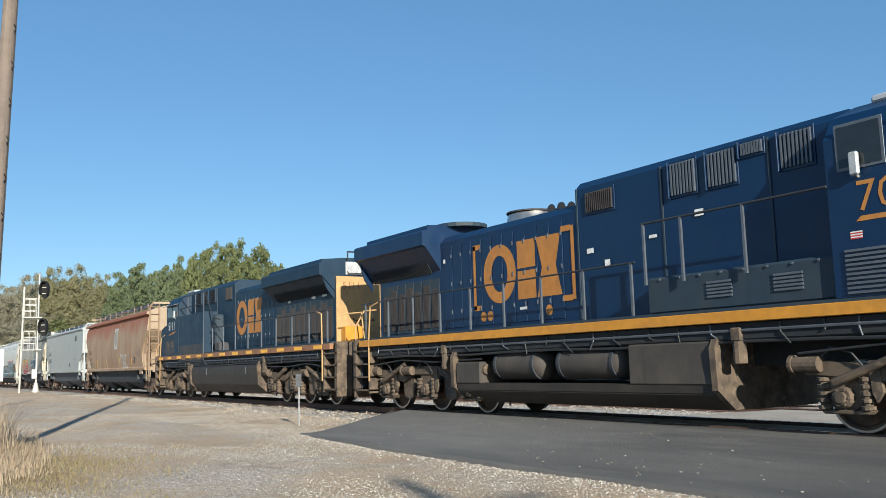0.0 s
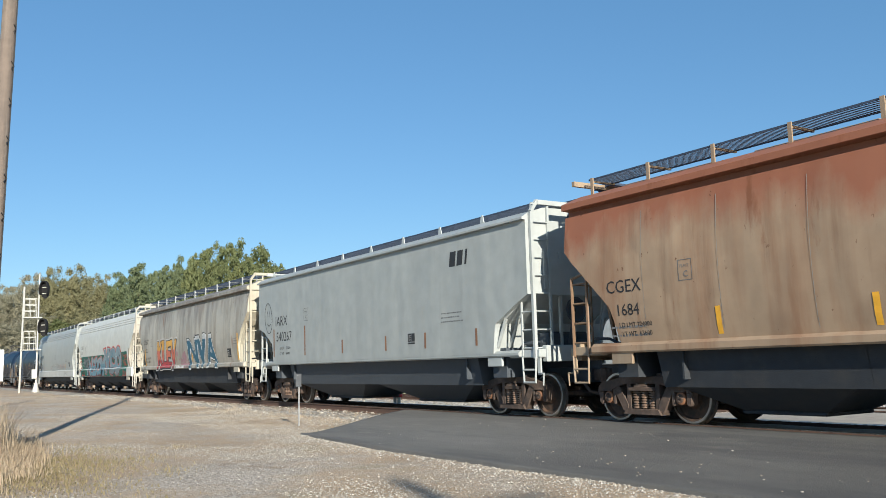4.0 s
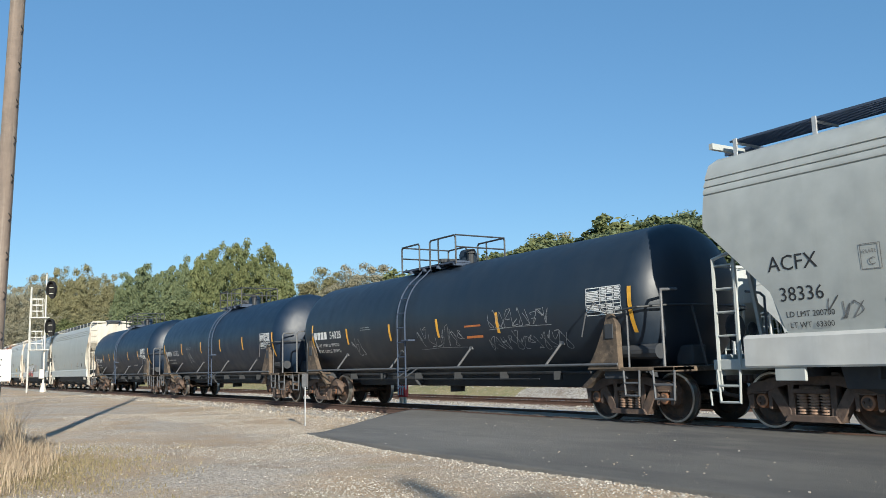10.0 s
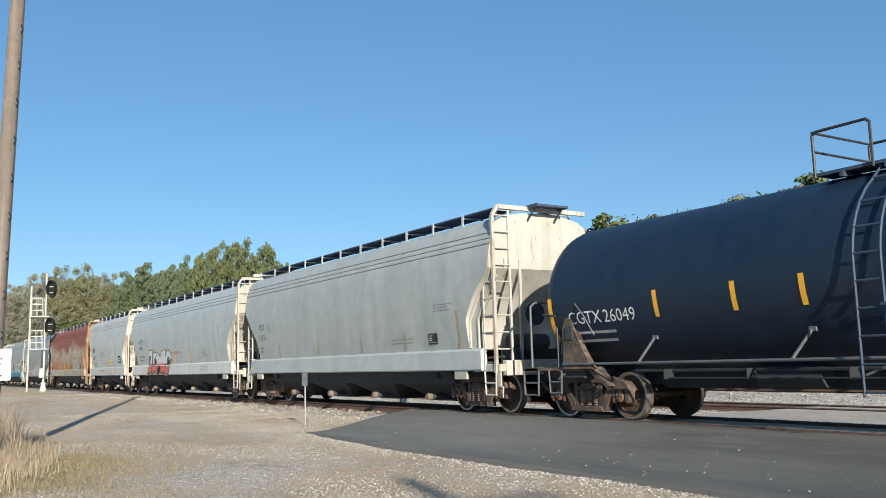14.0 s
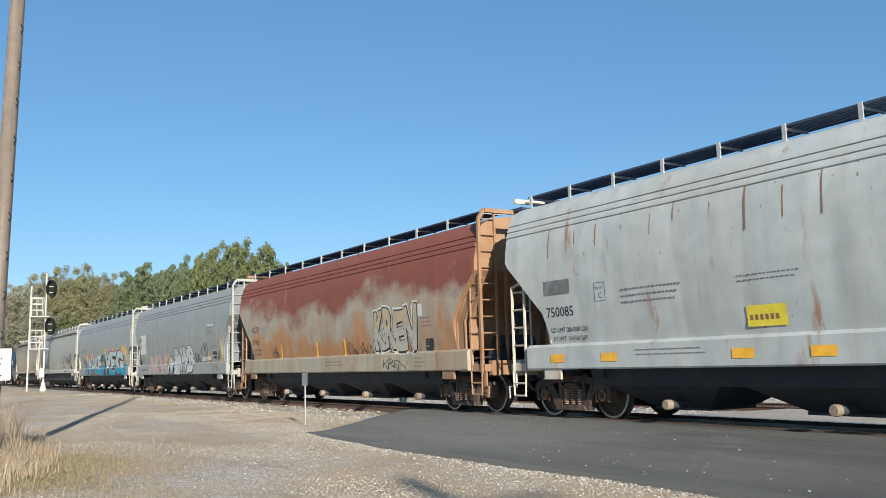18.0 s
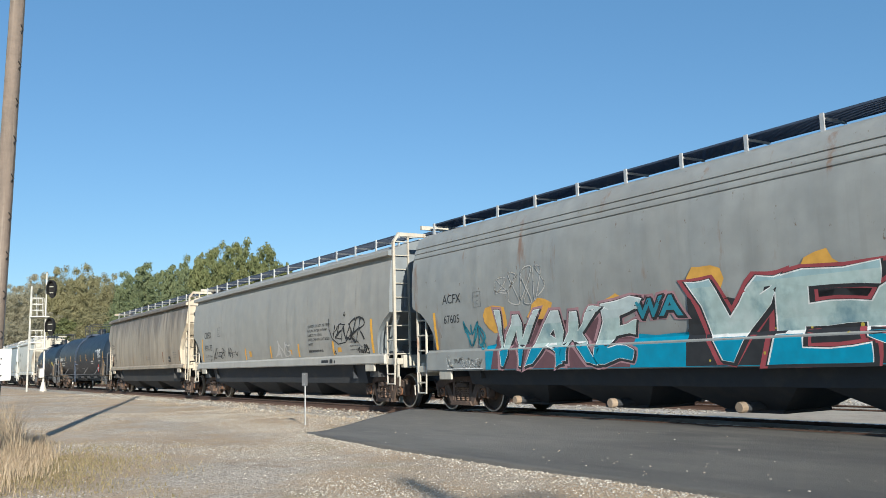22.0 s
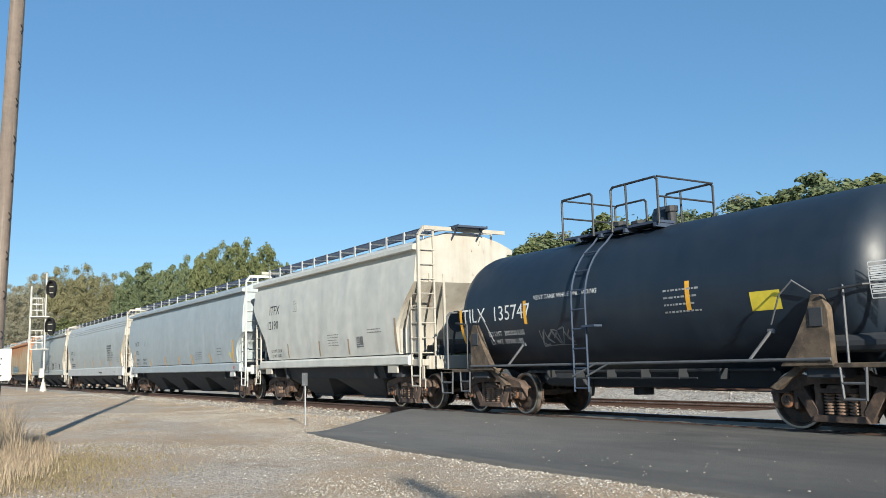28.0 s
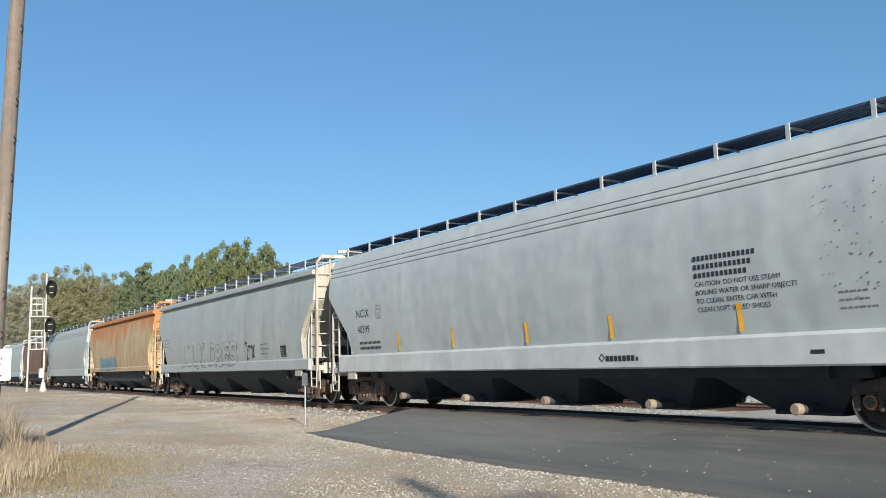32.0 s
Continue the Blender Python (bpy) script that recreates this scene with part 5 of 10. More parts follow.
def spray(name, c):
    return mat(name, c, 0.6, bump=0.02, over=[((c[0] * 0.7, c[1] * 0.7, c[2] * 0.7), 0.45, 0.7, (3, 3, 1.5), 0.5)])


SP_RED, SP_TEAL, SP_BLUE, SP_YEL = spray("red_spray", (0.55, 0.07, 0.045)), spray("teal_spray", (0.045, 0.24, 0.32)), spray("slate_blue_spray", (0.15, 0.26, 0.32)), spray("amber_spray", (0.65, 0.36, 0.06))
SP_MINT, SP_PINK, SP_GREEN, SP_SILVER = mat("mint_spray", (0.40, 0.50, 0.48), 0.6, bump=0.02, over=[((0.06, 0.16, 0.22), 0.52, 0.72, (1.6, 1.6, 1.2), 0.75), ((0.55, 0.60, 0.58), 0.5, 0.7, (2.3, 2.3, 1.5), 0.5)]), spray("dusty_pink_spray", (0.36, 0.21, 0.23)), spray("deep_green_paint", (0.015, 0.11, 0.075)), spray("silver_spray", (0.50, 0.51, 0.51))
SP_ROSE = spray("rose_red_spray", (0.52, 0.12, 0.10))
SP_SKY = spray("azure_spray", (0.02, 0.26, 0.42))
FADED = spray("faded_salmon_spray", (0.50, 0.34, 0.30))
GHOST = spray("pale_ghost_paint", (0.52, 0.50, 0.47))


SEAM = mat("grimy_weld_seam", (0.29, 0.27, 0.24), 0.7, bump=0)
TEXTGREY = mat("worn_grey_stencil", (0.17, 0.17, 0.17), 0.7, bump=0, grain=0.3)


# ---- hopper cars ----
PROFILES = {
    "flow": [(1.47, 1.46), (1.515, 1.7), (1.57, 2.1), (1.60, 2.6), (1.60, 3.1), (1.58, 3.42), (1.535, 3.70), (1.512, 3.755), (1.532, 3.768), (1.532, 3.798), (1.50, 3.86), (1.485, 3.882), (1.505, 3.892), (1.50, 3.922), (1.455, 3.99), (1.445, 4.012), (1.465, 4.022), (1.455, 4.052), (1.34, 4.27), (1.1, 4.40), (0.6, 4.49), (0, 4.52)],
    "rib": [(1.50, 1.44), (1.545, 1.7), (1.585, 2.1), (1.60, 2.6), (1.595, 3.0), (1.57, 3.4), (1.53, 3.75), (1.51, 3.90), (1.42, 3.915), (1.415, 4.02), (1.60, 4.03), (1.61, 4.035), (1.61, 4.14), (1.59, 4.155), (1.45, 4.21), (1.1, 4.35), (0.6, 4.47), (0, 4.52)],
    "flat": [(1.58, 1.36), (1.585, 2.0), (1.59, 2.8), (1.59, 3.6), (1.585, 4.02), (1.583, 4.06), (1.665, 4.064), (1.67, 4.07), (1.67, 4.11), (1.5, 4.22), (1.1, 4.34), (0.5, 4.42), (0, 4.44)],
}


for key in PROFILES:
    PROFILES[key] = [(y, z if z < 1.6 else 1.6 + (z - 1.6) * 1.034) for y, z in PROFILES[key]]


def side_of(style, sill_top=0.0):
    """Half width of the car's side at a height, the sill's own face below its top."""
    P = PROFILES[style][:8]
    zs, ys = [p[1] for p in P], [p[0] for p in P]
    if sill_top:
        zs, ys = [sill_top - 0.05, sill_top + 0.02] + zs[1:], [1.577, max(1.50, ys[0])] + ys[1:]
    return lambda z: float(np.interp(z, zs, ys))


POSTS = {}


BOARDS = {}


def running_board(length, y0, y1, dense):
    """A grating: bearers along, bars across; closely set on the round-sided cars."""
    key = (round(length, 1), y0, dense)
    if key not in BOARDS:
        b = bmesh.new()
        step, half, deep = (0.052, 0.013, 0.020) if dense else (0.056, 0.013, 0.008)
        for y in (y0, y1):
            box(b, -length / 2, length / 2, y - 0.006, y + 0.006, -0.034, 0.0)
        n = int(length / step)
        for k in range(n + 1):
            x = -length / 2 + k * length / n
            box(b, x - half, x + half, y0, y1, -0.004 - deep, -0.004)
        BOARDS[key] = part("running_board", b, GRATE, SHOP)
    return BOARDS[key]


def hopper(front, rear, style, paint, label, bays=4, seams=9, sill_z=(0.98, 1.47), sill=None, posts=11, trim=None, platform=0.62, board=GRATE, tall=True, under=BLUEBLACK, group="train cars", at_y=TRACK, marks=0.0, drop=False, ladder=None, face=None, skirt=0.66):
    """A covered hopper car between two coupler faces, on the origin of its own Empty."""
    L = front - rear
    sill, trim = sill or paint, trim or paint
    ladder, face = ladder or trim, face or trim
    car = thing("hopper_car", label, "hopper car", group, pose((front + rear) / 2, at_y, 0))
    P = PROFILES[style]
    zs, ys = [p[1] for p in P], [p[0] for p in P]
    P = sorted(P + [(float(np.interp(z, zs, ys)), z) for z in (1.9, 2.25, 2.41, 2.57, 2.85, 3.28)], key=lambda p: p[1])
    T = L / 2 - 1.95
    XL, E = T + 1.35, T + 1.18

    # where the body ends at a height, front and rear, out from the truck's centre
    if drop:
        steps = ((1.45, 0.48), (2.0, 0.54), (2.35, 0.88), (2.56, 1.30)), ((1.45, 0.40), (2.0, 0.52), (2.38, 0.92), (2.58, 1.38))
    elif style == "flat":
        steps = ((1.45, 0.02), (2.0, 0.12), (2.4, 0.9), (2.56, 1.30)), ((1.45, 0.05), (2.0, 0.14), (2.42, 0.86), (2.58, 1.38))
    else:
        steps = ((1.45, 0.34), (2.16, 0.32), (2.67, 0.67), (3.28, 1.30)), ((1.45, 0.02), (2.1, 0.2), (2.75, 0.86), (3.25, 1.40))

    def end(z, s):
        return T + float(np.interp(z, [a for a, _ in steps[s < 0]], [q for _, q in steps[s < 0]]))
    # shell: seams dish the sheet between them a little
    cuts = []
    for k in range(seams + 1):
        f = -1 + 2 * k / seams
        cuts += [f] if k in (0, seams) else [f - 0.0035, f, f + 0.0035]
        if k < seams:
            cuts += [f + 0.5 / seams, f + 1.0 / seams, f + 1.5 / seams]
    cuts = sorted(set(round(c, 5) for c in cuts))
    rr = random.Random(int(-front * 7))
    dish = {k: -rr.choice((0.0, 0.001, 0.002)) for k in range(seams)}
    b = bmesh.new()
    sides = []
    for s in (-1, 1):
        G = []
        for y, z in P:
            row = []
            for c in cuts:
                e = end(z, 1 if c > 0 else -1)
                k = min(seams - 1, int((c + 1) / 2 * seams))
                q = ((c + 1) / 2 * seams) % 1
                d = dish[k] * math.sin(math.pi * min(1, max(0, q))) if 1.6 < z < 3.9 else 0
                g = 0.010 if (min(q, 1 - q) < 0.02 and abs(c) < 0.99 and z < 4.0) else 0
                row.append(b.verts.new((c * e, s * max(0, y + d - g * (style != "flat")) if y else 0.0, z)))
            G.append(row)
        for j in range(len(P) - 1):
            for i in range(len(cuts) - 1):
                q = (G[j][i], G[j][i + 1], G[j + 1][i + 1], G[j + 1][i])
                b.faces.new(q if s < 0 else q[::-1]).material_index = 0
        sides.append(G)
    A, B = sides
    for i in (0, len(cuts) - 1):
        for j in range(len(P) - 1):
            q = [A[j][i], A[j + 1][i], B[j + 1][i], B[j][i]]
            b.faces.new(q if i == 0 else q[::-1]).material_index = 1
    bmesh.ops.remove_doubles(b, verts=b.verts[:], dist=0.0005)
    # face can hold a shade-toned colour, darker and bluer than the trim
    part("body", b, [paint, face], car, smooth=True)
    yf = side_of(style, sill_z[1])
    # weld seams down the side sheets
    for k in range(1, seams if style == "rib" and seams >= 9 else 1):
        x = (-1 + 2 * k / seams) * (T + 1.0)
        lo = sill_z[1] + 0.03 if abs(x) < T - 0.1 else 3.0
        patches(car, "weld_seam", [(x - 0.0045, x + 0.0045, lo, 3.80, 0)], yf, SEAM, lift=0.002)
    MARKS[yf], LIMIT[yf] = marks, end
    # side sills
    for s in (-1, 1):
        b = bmesh.new()
        lo, hi = sill_z
        prism(b, [(s * 1.40, lo), (s * 1.555, lo), (s * 1.575, lo + 0.03), (s * 1.575, hi - 0.04), (s * 1.50, hi + 0.015), (s * 1.40, hi + 0.015)], -T - 0.76, T + 0.9, axis="x")
        part("side_sill", b, sill, car)
    # roof walk, its posts and end cross walk
    zt = 4.76 if style != "flat" else 4.60
    W = 2 * E - 0.1
    for s in (-1, 1):
        y0, y1 = (s * 1.08, s * 0.42)
        rb = running_board(W, min(y0, y1), max(y0, y1), style == "flow")
        again("running_board", rb, car, pose(0, 0, zt), None if board is GRATE else board)
        for k in range(posts):
            x = -W / 2 + 0.12 + k * (W - 0.24) / (posts - 1)
            key = (style, s)
            if key not in POSTS:
                b = bmesh.new()
                if style == "flat":
                    prism(b, [(-0.13, 4.22), (0.13, 4.22), (0.03, zt), (-0.03, zt)], s * 1.16 - 0.012, s * 1.16 + 0.012)
                else:
                    box(b, -0.035, 0.035, s * 1.11 - 0.014, s * 1.11 + 0.014, 4.42, zt + 0.005)
                    box(b, -0.02, 0.02, min(s * 1.10, s * 0.5), max(s * 1.10, s * 0.5), zt - 0.085, zt - 0.05)
                POSTS[key] = part("walk_post", b, trim, SHOP)
            again("walk_post", POSTS[key], car, pose(x, 0, 0), trim if style == "flat" or ladder is not trim else GALV)
    for k in range(5):
        x = -W / 2 * 0.82 + k * W * 0.82 / 4
        b = bmesh.new()
        box(b, x - W * 0.075, x + W * 0.075, -0.36, 0.36, 4.50, 4.68, bevel=0.03)
        part("hatch_cover", b, trim, car)
    for s in (-1, 1):
        x = s * (E + 0.25)
        b = bmesh.new()
        for y0, y1 in ((-0.47, -0.44), (0.44, 0.47)):
            box(b, x - 0.32, x + 0.33, y0, y1, zt - 0.06, zt + 0.01)
        for q in (x - 0.31, x + 0.30):
            box(b, q, q + 0.02, -0.45, 0.45, zt - 0.05, zt)
        deck = part("end_walk", b, board, car)
        for k in range(6):
            if "slat" not in BOARDS:
                BOARDS["slat"] = part("slat", box(bmesh.new(), -0.02, 0.02, -0.44, 0.44, -0.02, 0.008), GRATE, SHOP)
            again("slat", BOARDS["slat"], deck, pose(x - 0.22 + k * 0.09, 0, zt), None if board is GRATE else board)
        for y in (-0.4, 0.4):
            part("bracket", pipe(bmesh.new(), [(x + s * 0.2, y, zt - 0.03), (x - s * 0.22, y, zt - 0.42)], 0.025, 5), board, deck)
    # ends: corner posts, ladders, cross beams, struts
    for s in (-1, 1):
        near = -1 if s > 0 else 1
        # the tall corner ladder stands on one side, a short one on the other
        for y_s in (-1, 1):
            y = y_s * 1.47
            high = tall and (y_s == near)
            b = bmesh.new()
            if high:
                z1 = zt
                pts = [(s * XL, y, sill_z[0] - 0.05), (s * XL, y, 3.3), (s * XL, y, z1 - 0.28), (s * (XL - 0.02), y_s * 1.28, z1 - 0.03)]
                for p, q in zip(pts, pts[1:]):
                    d = Vector(q) - Vector(p)
                    rod(b, p, q, 0.05, 4)
                rod(b, (s * (XL - 0.02), y_s * 1.0, sill_z[0]), (s * (XL - 0.02), y_s * 1.0, z1 - 0.05), 0.035, 4)
                for k in range(9):
                    z = 1.45 + k * 0.38
                    rod(b, (s * XL, y, z), (s * XL, y_s * 0.98, z), 0.017, 6)
                    if k < 5:
                        rod(b, (s * XL, y, z), (s * (XL - 0.42), y, z), 0.017, 6)
                rod(b, (s * (XL - 0.42), y, sill_z[0]), (s * (XL - 0.42), y, 3.05), 0.026, 4)
            else:
                pts = [(s * XL, y, sill_z[0] - 0.05), (s * XL, y, 2.75), (s * (XL - 0.42), y, 2.85), (s * (XL - 0.42), y, sill_z[0])]
                pipe(b, pts, 0.032, 5)
                for k in range(4):
                    z = 1.5 + k * 0.38
                    rod(b, (s * XL, y, z), (s * (XL - 0.42), y, z), 0.017, 6)
                    rod(b, (s * XL, y, z), (s * XL, y_s * 0.98, z), 0.017, 6)
                rod(b, (s * XL, y_s * 0.98, sill_z[0]), (s * XL, y_s * 0.98, 2.75), 0.026, 5)
            part("end_ladder", b, ladder, car)
        b = bmesh.new()
        box(b, min(s * (XL - 0.03), s * (XL + 0.05)), max(s * (XL - 0.03), s * (XL + 0.05)), -1.3, 1.3, zt - 0.12, zt - 0.02)
        part("end_beam", b, trim, car)
        for y in (-0.55, 0.55):
            b = bmesh.new()
            rod(b, (s * (XL - 0.25), y, sill_z[0]), (s * end(3.5, s), y * 1.25, 3.5), 0.045, 4)
            part("end_strut", b, ladder, car)
        b = bmesh.new()
        box(b, min(s * (XL - 0.9), s * (XL + 0.12)), max(s * (XL - 0.9), s * (XL + 0.12)), -1.47, 1.47, sill_z[0] - 0.03, sill_z[0] + 0.14, bevel=0.015)
        box(b, min(s * (XL + 0.0), s * (XL + 0.16)), max(s * (XL + 0.0), s * (XL + 0.16)), -1.3, 1.3, sill_z[0] - 0.12, sill_z[0] + 0.22, bevel=0.015)
        part("end_platform", b, trim, car)
        for y_s in (-1, 1):
            b = bmesh.new()
            stirrup(b, s * (XL - 0.2), y_s * 1.49, sill_z[0] - 0.02, 0.44, 0.52, 0.022)
            box(b, s * (XL + 0.05) - 0.05, s * (XL + 0.05) + 0.05, y_s * 1.42 - 0.02, y_s * 1.42 + 0.02, sill_z[0] - 0.38, sill_z[0])
            pipe(b, [(s * (XL + 0.02), y_s * 1.44, sill_z[0] - 0.34), (s * (XL + 0.22), y_s * 1.46, sill_z[0] - 0.36), (s * (XL + 0.2), y_s * 1.46, sill_z[0] - 0.6)], 0.018, 5)
            part("stirrup_step", b, trim, car)
        # slope sheet ribs of the end
        # they take the face colour, painted shade included
        for y in (-1.46, -1.12, 1.12, 1.46):
            b = bmesh.new()
            pipe(b, [(s * (end(z, s) + 0.015), y, z) for z in (3.5, 3.3, 2.72, 2.12, 1.5)], 0.04, 4)
            part("end_rib", b, face, car)
        if s > 0 and not drop and style != "flat":
            for y in (-1.43, 1.43):
                b = bmesh.new()
                hem = [(T + 0.62, 1.46), (T + 1.22, 1.46), (T + 1.22, 2.66), (T + 1.0, 2.66), (T + 0.74, 2.44), (T + 0.62, 2.1)]
                if style == "flow":
                    # a bent channel that follows the cut-away edge of the side sheet
                    edge = [(end(z, s) + 0.03, z) for z in (1.47, 2.16, 2.67, 3.0, 3.2)]
                    hem = edge + [(x + 0.22 + 0.10 * (z < 2.3), z - 0.12 * (z > 2.3)) for x, z in edge[::-1]]
                prism(b, hem, y - 0.012, y + 0.012)
                gusset = part("corner_gusset", b, trim, car)
                b = bmesh.new()
                pipe(b, [(x, y * 1.01, z) for x, z in (hem[5:] if style == "flow" else hem[2:] + hem[:1])], 0.028, 6)
                part("gusset_flange", b, trim, gusset)
        # brake gear on the platform
        if s > 0:
            b = bmesh.new()
            rod(b, (XL - 0.75, -0.5, 1.62), (XL - 0.75, 0.55, 1.62), 0.2, 12)
            part("air_reservoir", b, under, car)
            b = bmesh.new()
            box(b, XL - 0.55, XL - 0.2, -0.95, -0.6, sill_z[0] + 0.12, sill_z[0] + 0.5, bevel=0.03)
            part("brake_valve", b, under, car)
            b = bmesh.new()
            turned(b, [(XL + 0.02, 0.27), (XL + 0.05, 0.28), (XL + 0.06, 0.25), (XL + 0.03, 0.22), (XL + 0.03, 0.05), (XL + 0.07, 0.05), (XL + 0.07, 0)], 16)
            shifted(b, Matrix.Translation((0, -0.35, 2.25)))
            pipe(b, [(XL, -0.35, 2.25), (XL - 0.3, -0.35, 1.3)], 0.03, 5)
            part("brake_wheel", b, under, car)
        else:
            b = bmesh.new()
            box(b, -XL + 0.3, -XL + 0.75, -0.4, 0.4, sill_z[0] + 0.12, sill_z[0] + 0.55, bevel=0.04)
            part("brake_valve", b, under, car)
        b = bmesh.new()
        pipe(b, [(s * (XL - 0.2), -1.1, sill_z[0] + 0.3), (s * (XL - 0.7), -1.2, sill_z[0] + 0.28), (s * (XL - 1.1), -1.1, sill_z[0] + 0.1)], 0.03, 6)
        part("brake_pipe", b, under, car)
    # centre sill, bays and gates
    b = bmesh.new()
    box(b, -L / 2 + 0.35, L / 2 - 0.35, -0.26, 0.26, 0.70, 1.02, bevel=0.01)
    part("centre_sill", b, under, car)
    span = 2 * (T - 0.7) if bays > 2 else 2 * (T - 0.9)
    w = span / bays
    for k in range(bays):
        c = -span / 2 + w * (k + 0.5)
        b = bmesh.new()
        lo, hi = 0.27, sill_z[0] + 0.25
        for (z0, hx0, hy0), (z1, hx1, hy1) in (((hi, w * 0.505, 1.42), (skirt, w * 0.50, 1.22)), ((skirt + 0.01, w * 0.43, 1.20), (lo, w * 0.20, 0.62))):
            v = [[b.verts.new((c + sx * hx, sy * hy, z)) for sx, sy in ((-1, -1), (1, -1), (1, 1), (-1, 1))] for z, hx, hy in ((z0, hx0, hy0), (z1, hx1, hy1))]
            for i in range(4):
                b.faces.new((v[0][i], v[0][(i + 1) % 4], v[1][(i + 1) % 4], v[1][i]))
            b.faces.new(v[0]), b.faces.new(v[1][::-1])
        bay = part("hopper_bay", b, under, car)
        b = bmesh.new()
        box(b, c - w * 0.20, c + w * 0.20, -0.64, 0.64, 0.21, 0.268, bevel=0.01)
        part("outlet_gate", b, BLUEBLACK, bay)
        if style == "flow":
            b = bmesh.new()
            turned(b, [(-1.2, 0.075), (1.2, 0.075)], 10)
            shifted(b, Matrix.Translation((c + 0.24, 0, 0.335)) @ Matrix.Rotation(radians(90), 4, "Z"))
            part("outlet_tube", b, BLUEBLACK, bay)
            for s in (-1, 1):
                b = bmesh.new()
                turned(b, [(1.16, 0.07), (1.17, 0.09), (1.28, 0.09), (1.30, 0.075), (1.30, 0)], 12)
                shifted(b, Matrix.Translation((c + 0.24, 0, 0.335)) @ Matrix.Rotation(radians(90 * s), 4, "Z"))
                part("outlet_cap", b, CAP, bay, "pale dusty outlet cap")
    for s in (-1, 1):
        again("coupler", COUPLER, car, pose(s * L / 2, 0, 0, 0, 0, 0 if s > 0 else 180))
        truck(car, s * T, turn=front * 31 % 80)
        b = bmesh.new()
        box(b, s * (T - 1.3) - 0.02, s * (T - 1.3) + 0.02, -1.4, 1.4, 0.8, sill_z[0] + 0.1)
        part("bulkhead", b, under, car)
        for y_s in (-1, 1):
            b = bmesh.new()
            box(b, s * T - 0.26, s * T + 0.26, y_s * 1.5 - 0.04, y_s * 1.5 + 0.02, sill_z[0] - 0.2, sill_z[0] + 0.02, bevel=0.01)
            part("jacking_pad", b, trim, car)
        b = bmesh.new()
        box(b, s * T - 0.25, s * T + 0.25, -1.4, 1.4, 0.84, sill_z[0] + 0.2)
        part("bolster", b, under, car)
    car["half"] = L / 2
    return car, yf


def data_block(car, x, z, w, h, yf, material=INK, rows=5, seed=0):
    """Fine print as rows of plain bars."""
    r = random.Random(seed)
    rects = []
    for k in range(rows):
        zz = z - k * h / rows
        xx = x
        while xx < x + w * (0.75 + 0.25 * r.random()):
            ln = r.uniform(0.03, 0.10)
            rects.append((xx, xx + ln, zz, zz + h / rows * 0.26, 0))
            xx += ln + 0.025
    return patches(car, "data_print", rects, yf, TEXTGREY if material is INK else CHALKDIM if material is CHALK else material, "rows of small stencilled print")


def plate_box(car, x, z, yf, s=0.3, material=None):
    """The small stencilled square with a letter for the clearance plate."""
    m = material or TEXTGREY
    e = 0.012
    patches(car, "stencil_frame", [(x, x + s, z, z + e, 0), (x, x + s, z + s * 1.15, z + s * 1.15 + e, 0), (x, x + e, z + e, z + s * 1.15, 0), (x + s - e, x + s, z + e, z + s * 1.15, 0)], yf, m)
    lettering(car, "plate_text", [(x + s * 0.14, z + s * 0.75, s * 0.24, "PLATE"), (x + s * 0.36, z + s * 0.2, s * 0.5, "C")], yf, m)


def limits(car, x, z, size, yf, load, light, material=None):
    lettering(car, "load_limits", [(x, z, size, "LD LMT " + load), (x, z - size * 1.35, size, "LT WT  " + light)], yf, material or INK, "stencilled load limits")


def consol(car, x, z, yf, w=0.42, h=0.34, field=INK):
    patches(car, "stencil_panel", [(x, x + w * 0.48, z, z + h * 0.8, 0), (x + w * 0.52, x + w, z, z + h * 0.8, 0), (x, x + w, z - 0.06, z - 0.02, 0)], yf, field, "black stencil panel")
    patches(car, "panel_text", [(x + 0.03, x + w * 0.42, z + h * q, z + h * q + 0.014, 0) for q in (0.15, 0.35, 0.55)], yf, CHALK, lift=0.006)


def strips(car, xs, yf, z0=1.55, z1=1.98, w=0.1, material=None):
    for x in xs:
        if yf in LIMIT:
            lo, hi = -LIMIT[yf](z0 + 0.1, -1) - MARKS[yf] + 0.03, LIMIT[yf](z0 + 0.1, 1) - MARKS[yf] - w - 0.02
            x = min(max(x, lo), hi)
        patches(car, "reflector_strip", [(x, x + w, z0, z1, 0)], yf, material or REFLECT, "yellow reflective strip" if material is None else "", lift=0.006)


